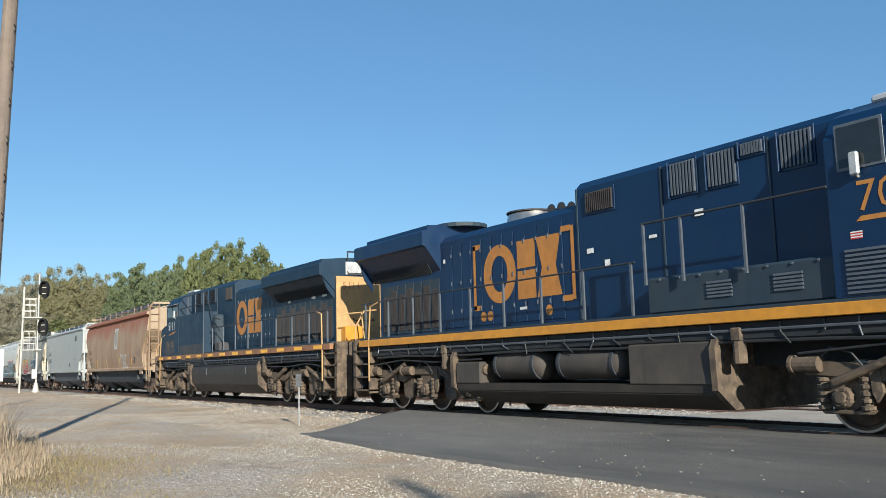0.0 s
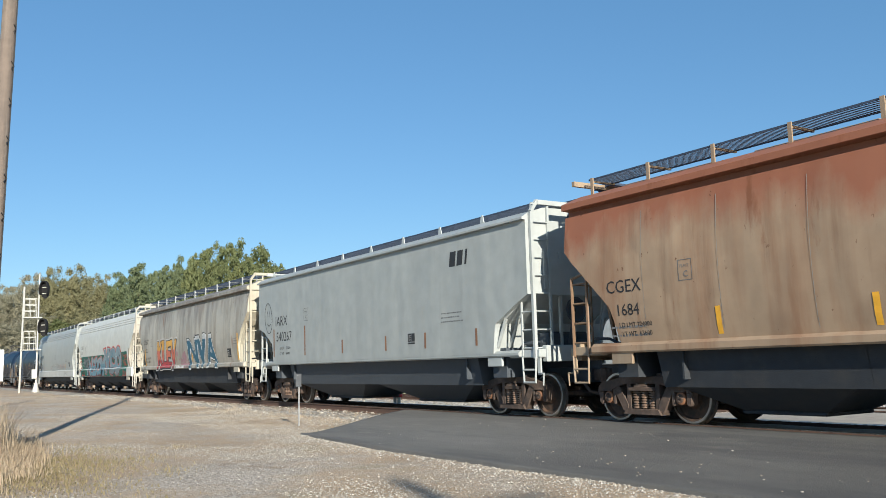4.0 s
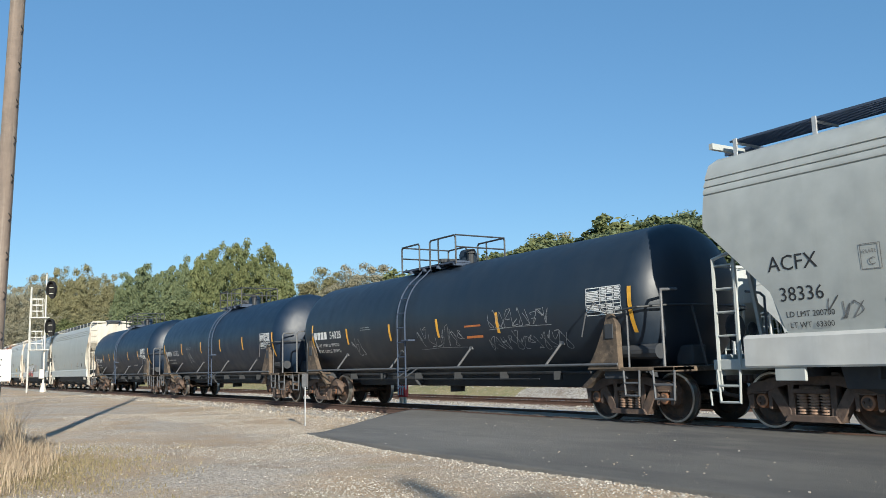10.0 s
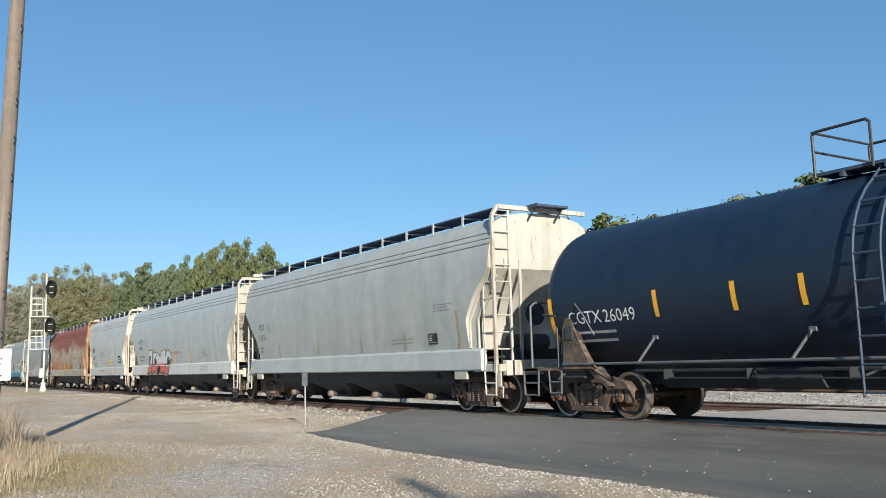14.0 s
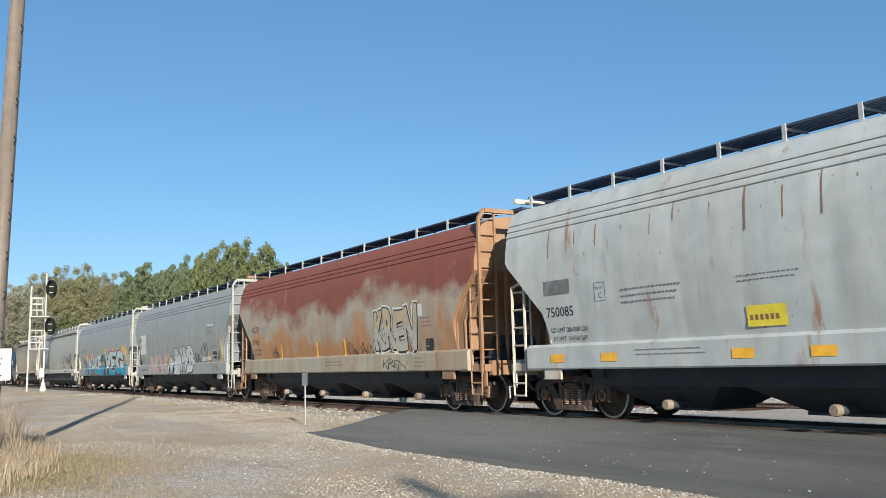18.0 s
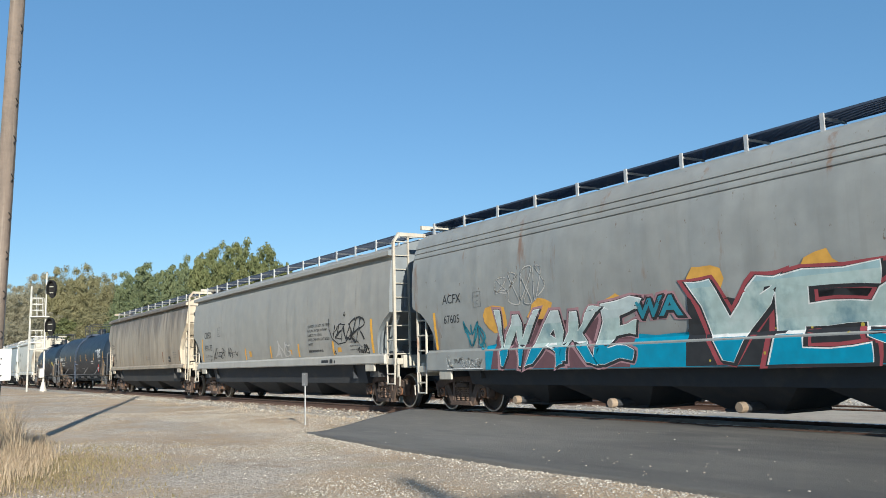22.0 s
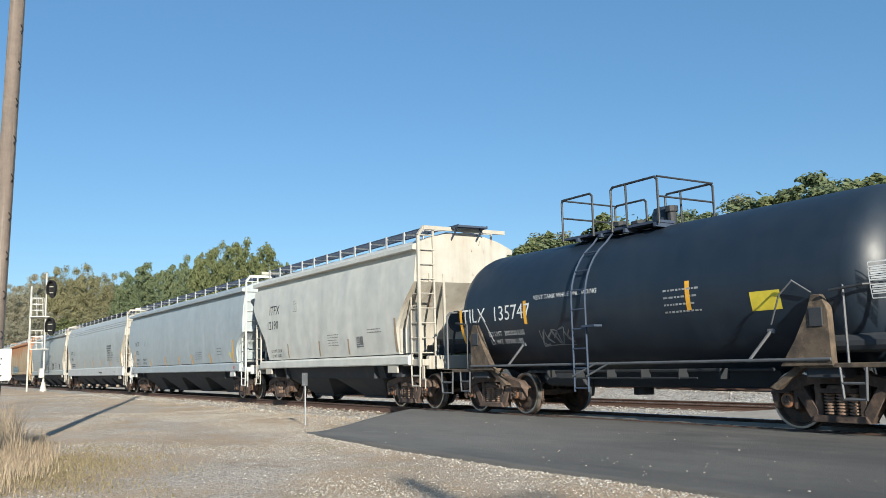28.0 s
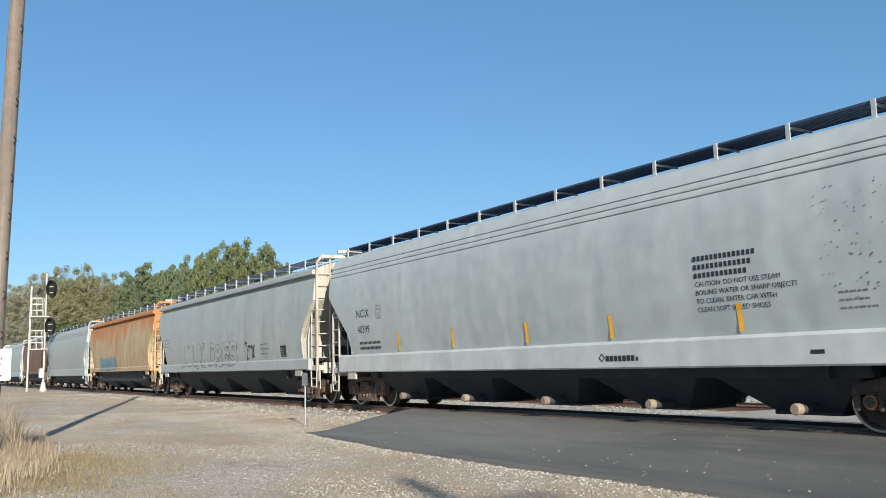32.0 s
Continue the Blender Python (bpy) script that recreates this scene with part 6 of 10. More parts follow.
# ---- tank cars ----
def tank_car(front, rear, top, label, dome=0.0, rail_h=0.68, dirt=None, plain_steps=True, marks=0.0):
    L = front - rear
    r = (top - 0.84) / 2
    zc = top - r
    skin = dirt or BLACK
    car = thing("tank_car", label, "tank car", "train cars", pose((front + rear) / 2, TRACK, 0))
    H = L / 2 - 0.78
    b = bmesh.new()
    prof = []
    for k in range(9):
        a = math.pi / 2 * k / 8
        prof.append((-H + 0.72 - 0.72 * math.cos(a), r * math.sin(a)))
    body = [(-H + 0.73, r)]
    full = prof + body + [(-x, q) for x, q in prof[::-1]]
    turned(b, full, 64)
    shifted(b, Matrix.Translation((0, 0, zc)))
    part("shell", b, skin, car, smooth=True)
    def yf(z):
        return math.sqrt(max(0.01, r * r - (z - zc) ** 2))

    MARKS[yf] = marks
    T = L / 2 - 1.9
    # side rails with their stays
    for s in (-1, 1):
        b = bmesh.new()
        rod(b, (-T - 0.2, s * 1.5, 1.08), (T + 0.2, s * 1.5, 1.08), 0.026, 8)
        part("side_rail", b, DULLSTEEL, car)
        n = 4 if L > 16 else 2
        for k in range(n):
            x = -T * 0.72 + k * T * 1.44 / (n - 1)
            b = bmesh.new()
            z1 = 1.52
            rod(b, (x, s * 1.5, 1.06), (x + 0.26, s * (yf(z1) + 0.02), z1), 0.026, 7)
            box(b, x + 0.2, x + 0.34, min(s * (yf(z1) - 0.02), s * (yf(z1) + 0.03)), max(s * (yf(z1) - 0.02), s * (yf(z1) + 0.03)), z1 - 0.03, z1 + 0.05, bevel=0.01)
            part("rail_stay", b, DULLSTEEL, car)
        b = bmesh.new()
        rod(b, (-T + 1.2, s * 0.9, 0.93), (T - 1.2, s * 0.9, 0.93), 0.03, 6)
        part("brake_pipe", b, PIPE, car)
        b = bmesh.new()
        rod(b, (-T + 2.2, s * 1.1, 0.80), (T - 2.6, s * 1.1, 0.80), 0.015, 6)
        part("brake_rod", b, BELLY, car)
        for k in range(6):
            x = -T + 2.1 + k * (2 * T - 4.2) / 5
            b = bmesh.new()
            box(b, x - 0.015, x + 0.015, min(s * 0.88, s * 1.12), max(s * 0.88, s * 1.12), 0.78, 0.96, bevel=0.004)
            part("rod_hanger", b, BELLY, car)
    # saddles, stub sills and end platforms
    for s in (-1, 1):
        for q in (-1, 1):
            b = bmesh.new()
            pts = [(T * s - s * 0.66, 0.98), (T * s + s * 0.22, 0.98), (T * s + s * 0.20, 1.80), (T * s + s * 0.10, 2.02), (T * s - s * 0.06, 2.02), (T * s - s * 0.14, 1.78), (T * s - s * 0.36, 1.36)]
            prism(b, pts, q * 1.36, q * 1.49)
            prism(b, [(T * s - s * 0.5, 0.98), (T * s - s * 0.3, 0.98), (T * s - s * 0.85, 0.62), (T * s - s * 0.98, 0.66)], q * 1.22, q * 1.36)
            bmesh.ops.bevel(b, geom=b.edges[:], offset=0.012, segments=1, affect="EDGES")
            part("saddle", b, DUSTY, car, "tan dust-coated saddle casting")
            b = bmesh.new()
            box(b, T * s - 0.10, T * s + 0.12, q * 1.485 if q > 0 else -1.51, 1.51 if q > 0 else -1.485, 1.55, 1.83, bevel=0.01)
            part("saddle_pocket", b, BLUEBLACK, car)
            b = bmesh.new()
            pts = [(T * s - s * 0.05, q * 1.47, 2.05), (T * s - s * 0.3, q * 1.56, 2.25), (T * s - s * 0.52, q * 1.58, 2.05), (T * s - s * 0.72, q * 1.46, 1.55)]
            pipe(b, pts[:3] + [(T * s - s * 0.75, q * 1.5, 1.62)], 0.014, 6)
            part("saddle_hoop", b, DULLSTEEL, car)
            # inverted L grabs and stirrups at the corner
            b = bmesh.new()
            x = s * (L / 2 - 0.62)
            pipe(b, [(x, q * 1.42, 0.98), (x, q * 1.42, 2.3), (x - s * 0.05, q * 1.36, 2.38), (x - s * 0.06, q * 0.95, 2.40)], 0.026, 7)
            part("grab_post", b, DULLSTEEL, car)
            b = bmesh.new()
            pipe(b, [(s * (T + 0.42), q * 1.42, 0.98), (s * (T + 0.42), q * 1.42, 2.12), (s * (T + 0.40), q * 1.38, 2.18), (s * (T + 0.25), q * 1.1, 2.2)], 0.02, 6)
            part("grab_post", b, DULLSTEEL, car)
            b = bmesh.new()
            stirrup(b, s * (L / 2 - 0.62), q * 1.46, 0.96, 0.5, 0.5, 0.022)
            part("stirrup_step", b, DULLSTEEL, car)
            b = bmesh.new()
            stirrup(b, s * (T + 0.5), q * 1.46, 0.96, 0.4, 0.45, 0.02)
            part("stirrup_step", b, DULLSTEEL, car)
        b = bmesh.new()
        box(b, min(s * (T - 1.4), s * (L / 2 - 0.4)), max(s * (T - 1.4), s * (L / 2 - 0.4)), -0.3, 0.3, 0.66, 1.04, bevel=0.02)
        part("stub_sill", b, BLUEBLACK, car)
        b = bmesh.new()
        box(b, min(s * (T - 0.35), s * (L / 2 - 0.38)), max(s * (T - 0.35), s * (L / 2 - 0.38)), -1.46, -0.95, 0.95, 1.02, bevel=0.01)
        box(b, min(s * (T - 0.35), s * (L / 2 - 0.38)), max(s * (T - 0.35), s * (L / 2 - 0.38)), 0.95, 1.46, 0.95, 1.02, bevel=0.01)
        box(b, min(s * (L / 2 - 0.85), s * (L / 2 - 0.38)), max(s * (L / 2 - 0.85), s * (L / 2 - 0.38)), -1.46, 1.46, 0.93, 1.025, bevel=0.01)
        part("end_platform", b, DUSTY, car)
        b = bmesh.new()
        # rail round the end of the shell
        x0, x1 = s * (T + 0.3), s * (H + 0.12)
        pipe(b, [(x0, -1.57, 2.05), (s * (H - 0.35), -1.50, 2.1), (s * (H - 0.05), -1.1, 2.12), (x1, -0.6, 2.12), (x1, 0.6, 2.12), (s * (H - 0.05), 1.1, 2.12), (s * (H - 0.35), 1.50, 2.1), (x0, 1.57, 2.05)], 0.022, 7)
        for y in (-0.6, 0.6):
            pipe(b, [(x1, y, 2.12), (s * (L / 2 - 0.45), y * 0.9, 1.02)], 0.022, 6)
        part("end_rail", b, PIPE, car)
        b = bmesh.new()
        if s > 0:
            rod(b, (L / 2 - 1.0, -1.1, 1.3), (L / 2 - 1.9, -1.1, 1.3), 0.14, 12)
            part("brake_cylinder", b, BLUEBLACK, car)
            part("brake_valve", box(bmesh.new(), L / 2 - 1.15, L / 2 - 0.75, -0.55, -0.15, 1.03, 1.4, bevel=0.03), BLUEBLACK, car)
            part("brake_wheel", rod(bmesh.new(), (L / 2 - 0.55, 0.4, 1.7), (L / 2 - 0.51, 0.4, 1.7), 0.26, 16), BLUEBLACK, car)
        else:
            box(b, -L / 2 + 0.55, -L / 2 + 0.95, -0.3, 0.35, 1.03, 1.3, bevel=0.03)
            part("brake_valve", b, BLUEBLACK, car)
            part("brake_cylinder", rod(bmesh.new(), (-L / 2 + 0.8, -0.8, 1.16), (-L / 2 + 0.8, -0.35, 1.16), 0.12, 10), BLUEBLACK, car)
        again("coupler", COUPLER, car, pose(s * L / 2, 0, 0, 0, 0, 0 if s > 0 else 180))
        truck(car, s * T, turn=front * 17 % 80)
        b = bmesh.new()
        box(b, s * T - 0.3, s * T + 0.3, -1.38, 1.38, 0.80, 1.0, bevel=0.02)
        part("bolster", b, BLUEBLACK, car)
    # outlet, valves and rods below
    b = bmesh.new()
    box(b, -T + 1.4, T - 1.4, -0.42, 0.42, 0.60, 0.98, bevel=0.03)
    part("belly_sill", b, BELLY, car, "black sill under the belly of the tank")
    b = bmesh.new()
    rod(b, (-0.6, 0, 0.62), (-0.6, 0, 0.44), 0.2, 12)
    part("belly_outlet", b, BELLY, car)
    b = bmesh.new()
    rod(b, (-2.8, -0.55, 0.82), (-1.6, -0.55, 0.82), 0.2, 12)
    part("air_reservoir", b, BLUEBLACK, car)
    # dome platform, ladder, railing, fittings
    d = dome
    b = bmesh.new()
    box(b, d - 1.45, d + 1.25, -0.75, -0.3, top - 0.02, top + 0.03)
    deck = part("dome_platform", b, GRATE, car)
    part("dome_platform", box(bmesh.new(), d - 1.45, d + 1.25, 0.3, 0.75, top - 0.02, top + 0.03), GRATE, car)
    for x in (d - 1.0, d - 0.3, d + 0.4, d + 1.2):
        part("bearer", box(bmesh.new(), x - 0.03, x + 0.03, -0.8, 0.8, top - 0.1, top - 0.022), GRATE, deck)
    for q in (-1, 1):
        for x0, x1 in ((d - 1.45, d - 0.5), (d + 0.05, d + 1.3)):
            b = bmesh.new()
            y = q * 0.78
            pipe(b, [(x0, y, top - 0.05), (x0, y, top + rail_h - 0.05), (x0 + 0.06, y, top + rail_h), (x1 - 0.06, y, top + rail_h), (x1, y, top + rail_h - 0.06), (x1, y, top - 0.05)], 0.024, 7)
            if x1 - x0 > 1:
                rod(b, (x0 + 0.42, y, top), (x0 + 0.42, y, top + rail_h), 0.022, 6)
            part("railing", b, PIPE, car)
    for x in (d - 1.45, d + 1.3):
        b = bmesh.new()
        for z in (top + rail_h, top + rail_h * 0.55):
            rod(b, (x, -0.78, z), (x, 0.78, z), 0.022, 6)
        part("railing", b, PIPE, car)
    b = bmesh.new()
    turned(b, [(0, 0.30), (0.06, 0.30), (0.06, 0.24), (0.30, 0.24), (0.40, 0.20), (0.44, 0.08), (0.44, 0)], 18)
    shifted(b, Matrix.Translation((d + 0.72, 0, top - 0.03)) @ Matrix.Rotation(radians(-90), 4, "Y"))
    part("manway", b, skin, car, smooth=True)
    for x, y, hh, rr in ((d + 1.05, -0.15, 0.36, 0.11), (d - 0.55, 0.05, 0.30, 0.13), (d + 0.15, -0.1, 0.2, 0.16)):
        b = bmesh.new()
        rod(b, (x, y, top - 0.05), (x, y, top + hh * 0.7), rr * 0.8, 10)
        rod(b, (x, y, top + hh * 0.7), (x, y, top + hh), rr * 1.15, 10)
        part("valve", b, PIPE, car)
    for q in (-1, 1):
        b = bmesh.new()
        arc = [(zz, yf(zz) + 0.10) for zz in np.linspace(zc, top - 0.06, 9)]
        for x in (d - 0.42, d - 0.02):
            pts = [(x, q * (r + 0.10), 0.55), (x, q * (r + 0.10), zc)] + [(x, q * max(0.72, y), z) for z, y in arc[1:]]
            pipe(b, pts, 0.021, 6)
        for k in range(9):
            z = 0.62 + k * 0.38
            y = (r + 0.10) if z < zc else max(0.72, yf(min(z, top - 0.02)) + 0.10)
            rod(b, (d - 0.42, q * y, z), (d - 0.02, q * y, z), 0.017, 6)
        part("side_ladder", b, PIPE if q > 0 else GRATE, car)
        b = bmesh.new()
        pipe(b, [(d + 0.0, q * 1.6, 0.85), (d + 0.55, q * 1.5, 1.1)], 0.018, 5)
        pipe(b, [(d - 0.4, q * 1.6, 0.85), (d + 0.2, q * 1.5, 1.1)], 0.018, 5)
        part("ladder_brace", b, DULLSTEEL, car)
        b = bmesh.new()
        box(b, d - 0.02, d + 0.34, min(q * (r + 0.02), q * (r + 0.22)), max(q * (r + 0.02), q * (r + 0.22)), 1.78, 1.82)
        part("ladder_step", b, GRATE, car)
    car["half"] = L / 2
    return car, yf


def spec_table(car, x, z, yf, w=0.95, h=0.52):
    """A ruled stencil table with bars for its entries."""
    rects = [(x, x + w, z + h * k / 8 - 0.008, z + h * k / 8 + 0.008, 0) for k in range(9)]
    rects += [(x + w * f - 0.007, x + w * f + 0.007, z, z + h, 0) for f in (0, 0.42, 0.6, 0.8, 1)]
    for k in range(8):
        for f0, f1 in ((0.03, 0.38), (0.45, 0.57), (0.63, 0.77), (0.83, 0.97)):
            if (k * 3 + int(f0 * 10)) % 7 and k != 3:
                rects.append((x + w * f0, x + w * f1, z + h * (k + 0.3) / 8, z + h * (k + 0.72) / 8, 0))
    return patches(car, "spec_table", rects, yf, CHALK, "white ruled stencil table")


# ---- locomotives ----
SLAT = mat("brown_grey_slats", (0.034, 0.030, 0.030), 0.75, bump=0.05)


def loco(front, rear, cab_first, label, tank, rad, step, logo_x, yellow=True, aux=False):
    """A six-axle hood diesel, cab towards its own +x. rad, tank: their stretches along x; step: where the hood rises behind the cab."""
    L = front - rear
    at = pose((front + rear) / 2, TRACK, 0, 0, 0, 0 if cab_first else 180)
    car = thing("locomotive", label, "locomotive", "train cars", at)
    F = not cab_first
    h = L / 2
    stripe = YELLOW if yellow else RUSTSILL
    paint = BLUE if yellow else BLUEOLD
    # cab and hood ends along x, rise of the radiator wings
    c0, c1 = (4.85, h - 1.9) if yellow else (6.25, 8.25)
    hb, dz = (-h + 1.15, 0.12) if yellow else (-9.0, 0.0)
    b = bmesh.new()
    box(b, -h + 0.75, h - 0.75, -1.42, 1.42, 1.42, 1.70, bevel=0.02)
    box(b, -h + 1.2, h - 1.2, -0.55, 0.55, 1.0, 1.45)
    part("underframe", b, BELLY, car)
    for s in (-1, 1):
        b = bmesh.new()
        box(b, -h + 0.95, h - 0.95, min(s * 1.40, s * 1.535), max(s * 1.40, s * 1.535), 1.70, 1.88, bevel=0.008)
        part("side_stripe", b, stripe, car, "yellow side sill" if yellow else "rust-brown side sill")
        if not yellow:
            for k in range(13):
                x = -h + 1.5 + k * 1.5
                b = bmesh.new()
                box(b, x, x + 0.62, min(s * 1.536, s * 1.541), max(s * 1.536, s * 1.541), 1.735, 1.845)
                part("reflector_strip", b, REFLECT, car)
    b = bmesh.new()
    box(b, -h + 0.95, h - 0.95, -1.5, 1.5, 1.882, 1.935)
    part("walkway", b, BLUEDULL, car)
    # hood in three heights
    r0, r1 = rad
    hw = 0.92
    for x0, x1, zt in ((hb, r1 - 0.2, 4.0), (r1 - 0.2, step, 4.40), (step, c0, 4.82)):
        c = 0.16
        b = bmesh.new()
        prism(b, [(-hw, 1.93), (hw, 1.93), (hw, zt - c), (hw - c, zt), (-hw + c, zt), (-hw, zt - c)], x0, x1, axis="x")
        part("hood", b, paint, car)
    # doors on the hood
    x = r1 + 0.15
    k = 0
    while x < step - 0.5:
        for s in (-1, 1):
            b = bmesh.new()
            box(b, x, x + 0.395, min(s * (hw + 0.001), s * (hw + 0.018)), max(s * (hw + 0.001), s * (hw + 0.018)), 2.05, 4.12, bevel=0.006)
            dr = part("hood_door", b, paint, car)
            for z in (2.4, 3.1, 3.8):
                b = bmesh.new()
                box(b, x + 0.35, x + 0.375, min(s * (hw + 0.016), s * (hw + 0.04)), max(s * (hw + 0.016), s * (hw + 0.04)), z, z + 0.09)
                part("latch", b, RAILING, dr)
        x += 0.42
    # dark grilles under the radiator, upright slats
    x = hb + 0.2
    n = 0
    while x < r1 - 0.3:
        for s in (-1, 1):
            b = bmesh.new()
            box(b, x, x + 0.40, min(s * (hw + 0.001), s * (hw + 0.02)), max(s * (hw + 0.001), s * (hw + 0.02)), 2.02, 3.36, bevel=0.006)
            g = part("radiator_door", b, BLUEDULL, car)
            if True:
                b = bmesh.new()
                for q in range(8):
                    xx = x + 0.045 + q * 0.041
                    box(b, xx, xx + 0.016, min(s * (hw + 0.02), s * (hw + 0.035)), max(s * (hw + 0.02), s * (hw + 0.035)), 2.1, 3.22 if n % 2 else 3.08)
                part("grille", b, SLAT, g)
        x += 0.425
        n += 1
    # radiator wings
    b = bmesh.new()
    w = 1.47
    prism(b, [(-hw, 3.55), (hw, 3.55), (w - 0.1, 4.02 + dz), (w, 4.06 + dz), (w, 4.40 + dz), (w - 0.06, 4.45 + dz), (-w + 0.06, 4.45 + dz), (-w, 4.40 + dz), (-w, 4.06 + dz), (-w + 0.1, 4.02 + dz)], r0, r1, axis="x")
    wing = part("radiator_cabin", b, paint, car)
    b = bmesh.new()
    prism(b, [(-1.26, 4.452 + dz), (1.26, 4.452 + dz), (1.22, 4.60 + dz), (0.5, 4.66 + dz), (-0.5, 4.66 + dz), (-1.22, 4.60 + dz)], r0 + 0.35, r1 - 0.1, axis="x")
    part("roof_tier", b, paint, wing)
    for s in (-1, 1):
        b = bmesh.new()
        for q in range(int((r1 - r0 - 0.6) / 0.06)):
            xx = r0 + 0.3 + q * 0.06
            prism(b, [(s * (hw + 0.01), 3.50), (s * (hw + 0.03), 3.50), (s * (w - 0.22), 3.92 + dz), (s * (w - 0.24), 3.95 + dz)], xx, xx + 0.022, axis="x")
        part("radiator_louvre", b, BELLY, car)
        b = bmesh.new()
        prism(b, [(s * hw, 3.3), (s * (hw + 0.26), 3.62), (s * (w - 0.12), 4.01 + dz), (s * hw, 4.01 + dz)], r0 + 0.06, r0 + 0.12, axis="x")
        part("radiator_gusset", b, paint, car)
    for k in range(2):
        b = bmesh.new()
        xx = r0 + 1.2 + k * 2.2
        rod(b, (xx, 0, 4.60 + dz), (xx, 0, 4.70 + dz), 0.7, 20)
        part("cooling_fan", b, BLUEDULL, car)
    b = bmesh.new()
    pipe(b, [(r0 + 0.25, 0.35, 4.6), (r0 + 0.25, 0.35, 4.86), (r0 + 0.25, -0.1, 4.86), (r0 + 0.25, -0.1, 4.6)], 0.025, 6)
    part("roof_grab", b, PIPE, car)
    # exhaust and horns
    if yellow:
        b = bmesh.new()
        turned(b, [(4.36, 0.66), (4.40, 0.62), (4.64, 0.56), (4.66, 0.5), (4.62, 0.44)], 20)
        shifted(b, Matrix.Translation((-3.73, 0, 0)) @ Matrix.Rotation(radians(-90), 4, "Y"))
        stack = part("exhaust_stack", b, TREAD, car, "dull silver exhaust stack", smooth=True)
        b = bmesh.new()
        turned(b, [(4.655, 0.60), (4.69, 0.60), (4.69, 0.46), (4.655, 0.46)], 20, caps=False)
        shifted(b, Matrix.Translation((-3.73, 0, 0)) @ Matrix.Rotation(radians(-90), 4, "Y"))
        part("stack_rim", b, BLUEBLACK, stack)
    hx = -2.55 if yellow else -1.9
    for k in range(4):
        b = bmesh.new()
        y = -0.18 + 0.1 * k
        turned(b, [(0, 0.03), (0.12, 0.04), (0.2, 0.07), (0.24, 0.115), (0.25, 0.115), (0.25, 0)], 12)
        shifted(b, Matrix.Translation((hx + 0.22 * k, y, 4.54 + 0.02 * (k % 2))) @ Matrix.Rotation(radians(-80), 4, "Z"))
        rod(b, (hx + 0.22 * k, y, 4.38), (hx + 0.22 * k, y, 4.54), 0.025, 6)
        part("horn_bell", b, PIPE, car, smooth=True)
    # tall cabin behind the cab: blower grilles and hatches
    for s in (-1, 1):
        for x0, x1, z0, z1, up in (((-0.85, 0.0, 4.08, 4.58, True), (1.42, 2.06, 4.02, 4.70, False), (2.27, 2.93, 4.02, 4.70, False), (2.97, 3.47, 4.42, 4.72, False), (3.72, 4.36, 4.05, 4.70, False)) if yellow else ((0.58, 1.40, 4.0, 4.58, True), (2.66, 3.45, 4.05, 4.68, False), (3.66, 4.42, 4.05, 4.68, False), (4.58, 5.36, 4.05, 4.68, False))):
            b = bmesh.new()
            box(b, x0, x1, min(s * (hw + 0.001), s * (hw + 0.022)), max(s * (hw + 0.001), s * (hw + 0.022)), z0, z1, bevel=0.006)
            g = part("vent_panel", b, paint, car)
            b = bmesh.new()
            nn = 14 if up else 8
            for q in range(nn):
                if yellow or up:
                    xx = x0 + 0.05 + q * (x1 - x0 - 0.13) / (nn - 1)
                    box(b, xx, xx + (0.022 if up else 0.035), min(s * (hw + 0.022), s * (hw + 0.06)), max(s * (hw + 0.022), s * (hw + 0.06)), z0 + 0.05, z1 - 0.05)
                else:
                    zz = z0 + 0.05 + q * 0.072
                    prism(b, [(s * (hw + 0.02), zz + 0.035), (s * (hw + 0.075), zz), (s * (hw + 0.075), zz + 0.012), (s * (hw + 0.02), zz + 0.047)], x0 + 0.1, x1 - 0.06, axis="x")
            part("vent_slat", b, SLAT if up or not yellow else RAILING, g)
            if not up:
                b = bmesh.new()
                box(b, x0 - 0.01, x0 + 0.018, min(s * hw, s * (hw + 0.08)), max(s * hw, s * (hw + 0.08)), z0, z1, bevel=0.006)
                part("vent_frame", b, paint, g)
        b = bmesh.new()
        for xx in ((step + 0.02, 1.19, 3.5) if yellow else (step + 0.02, 2.5)):
            box(b, xx, xx + 0.035, min(s * hw, s * (hw + 0.02)), max(s * hw, s * (hw + 0.02)), 2.0, 4.68)
        part("panel_joint", b, BLUEDULL, car)
    # cab and nose
    b = bmesh.new()
    cw = 1.5
    prism(b, [(-cw, 1.93), (cw, 1.93), (cw, 4.22), (cw - 0.25, 4.58), (0.6, 4.86), (-0.6, 4.86), (-cw + 0.25, 4.58), (-cw, 4.22)], c0, c1, axis="x")
    part("cab", b, paint, car)
    b = bmesh.new()
    box(b, c0 + 0.3, c1 - 0.6, -0.7, 0.7, 4.82, 4.95, bevel=0.04)
    for k in range(4):
        rod(b, (c0 + 0.6 + k * 0.35, -0.3 + 0.2 * (k % 2), 4.84), (c0 + 0.6 + k * 0.35, -0.3 + 0.2 * (k % 2), 4.95), 0.08, 8)
    part("roof_box", b, GALV, car)
    b = bmesh.new()
    prism(b, [(c1, 1.93), (h - 0.75, 1.93), (h - 0.75, 2.9), (h - 0.95, 3.25), (c1 + 0.35, 3.45), (c1, 4.3)], -1.3, 1.3)
    part("nose", b, paint, car)
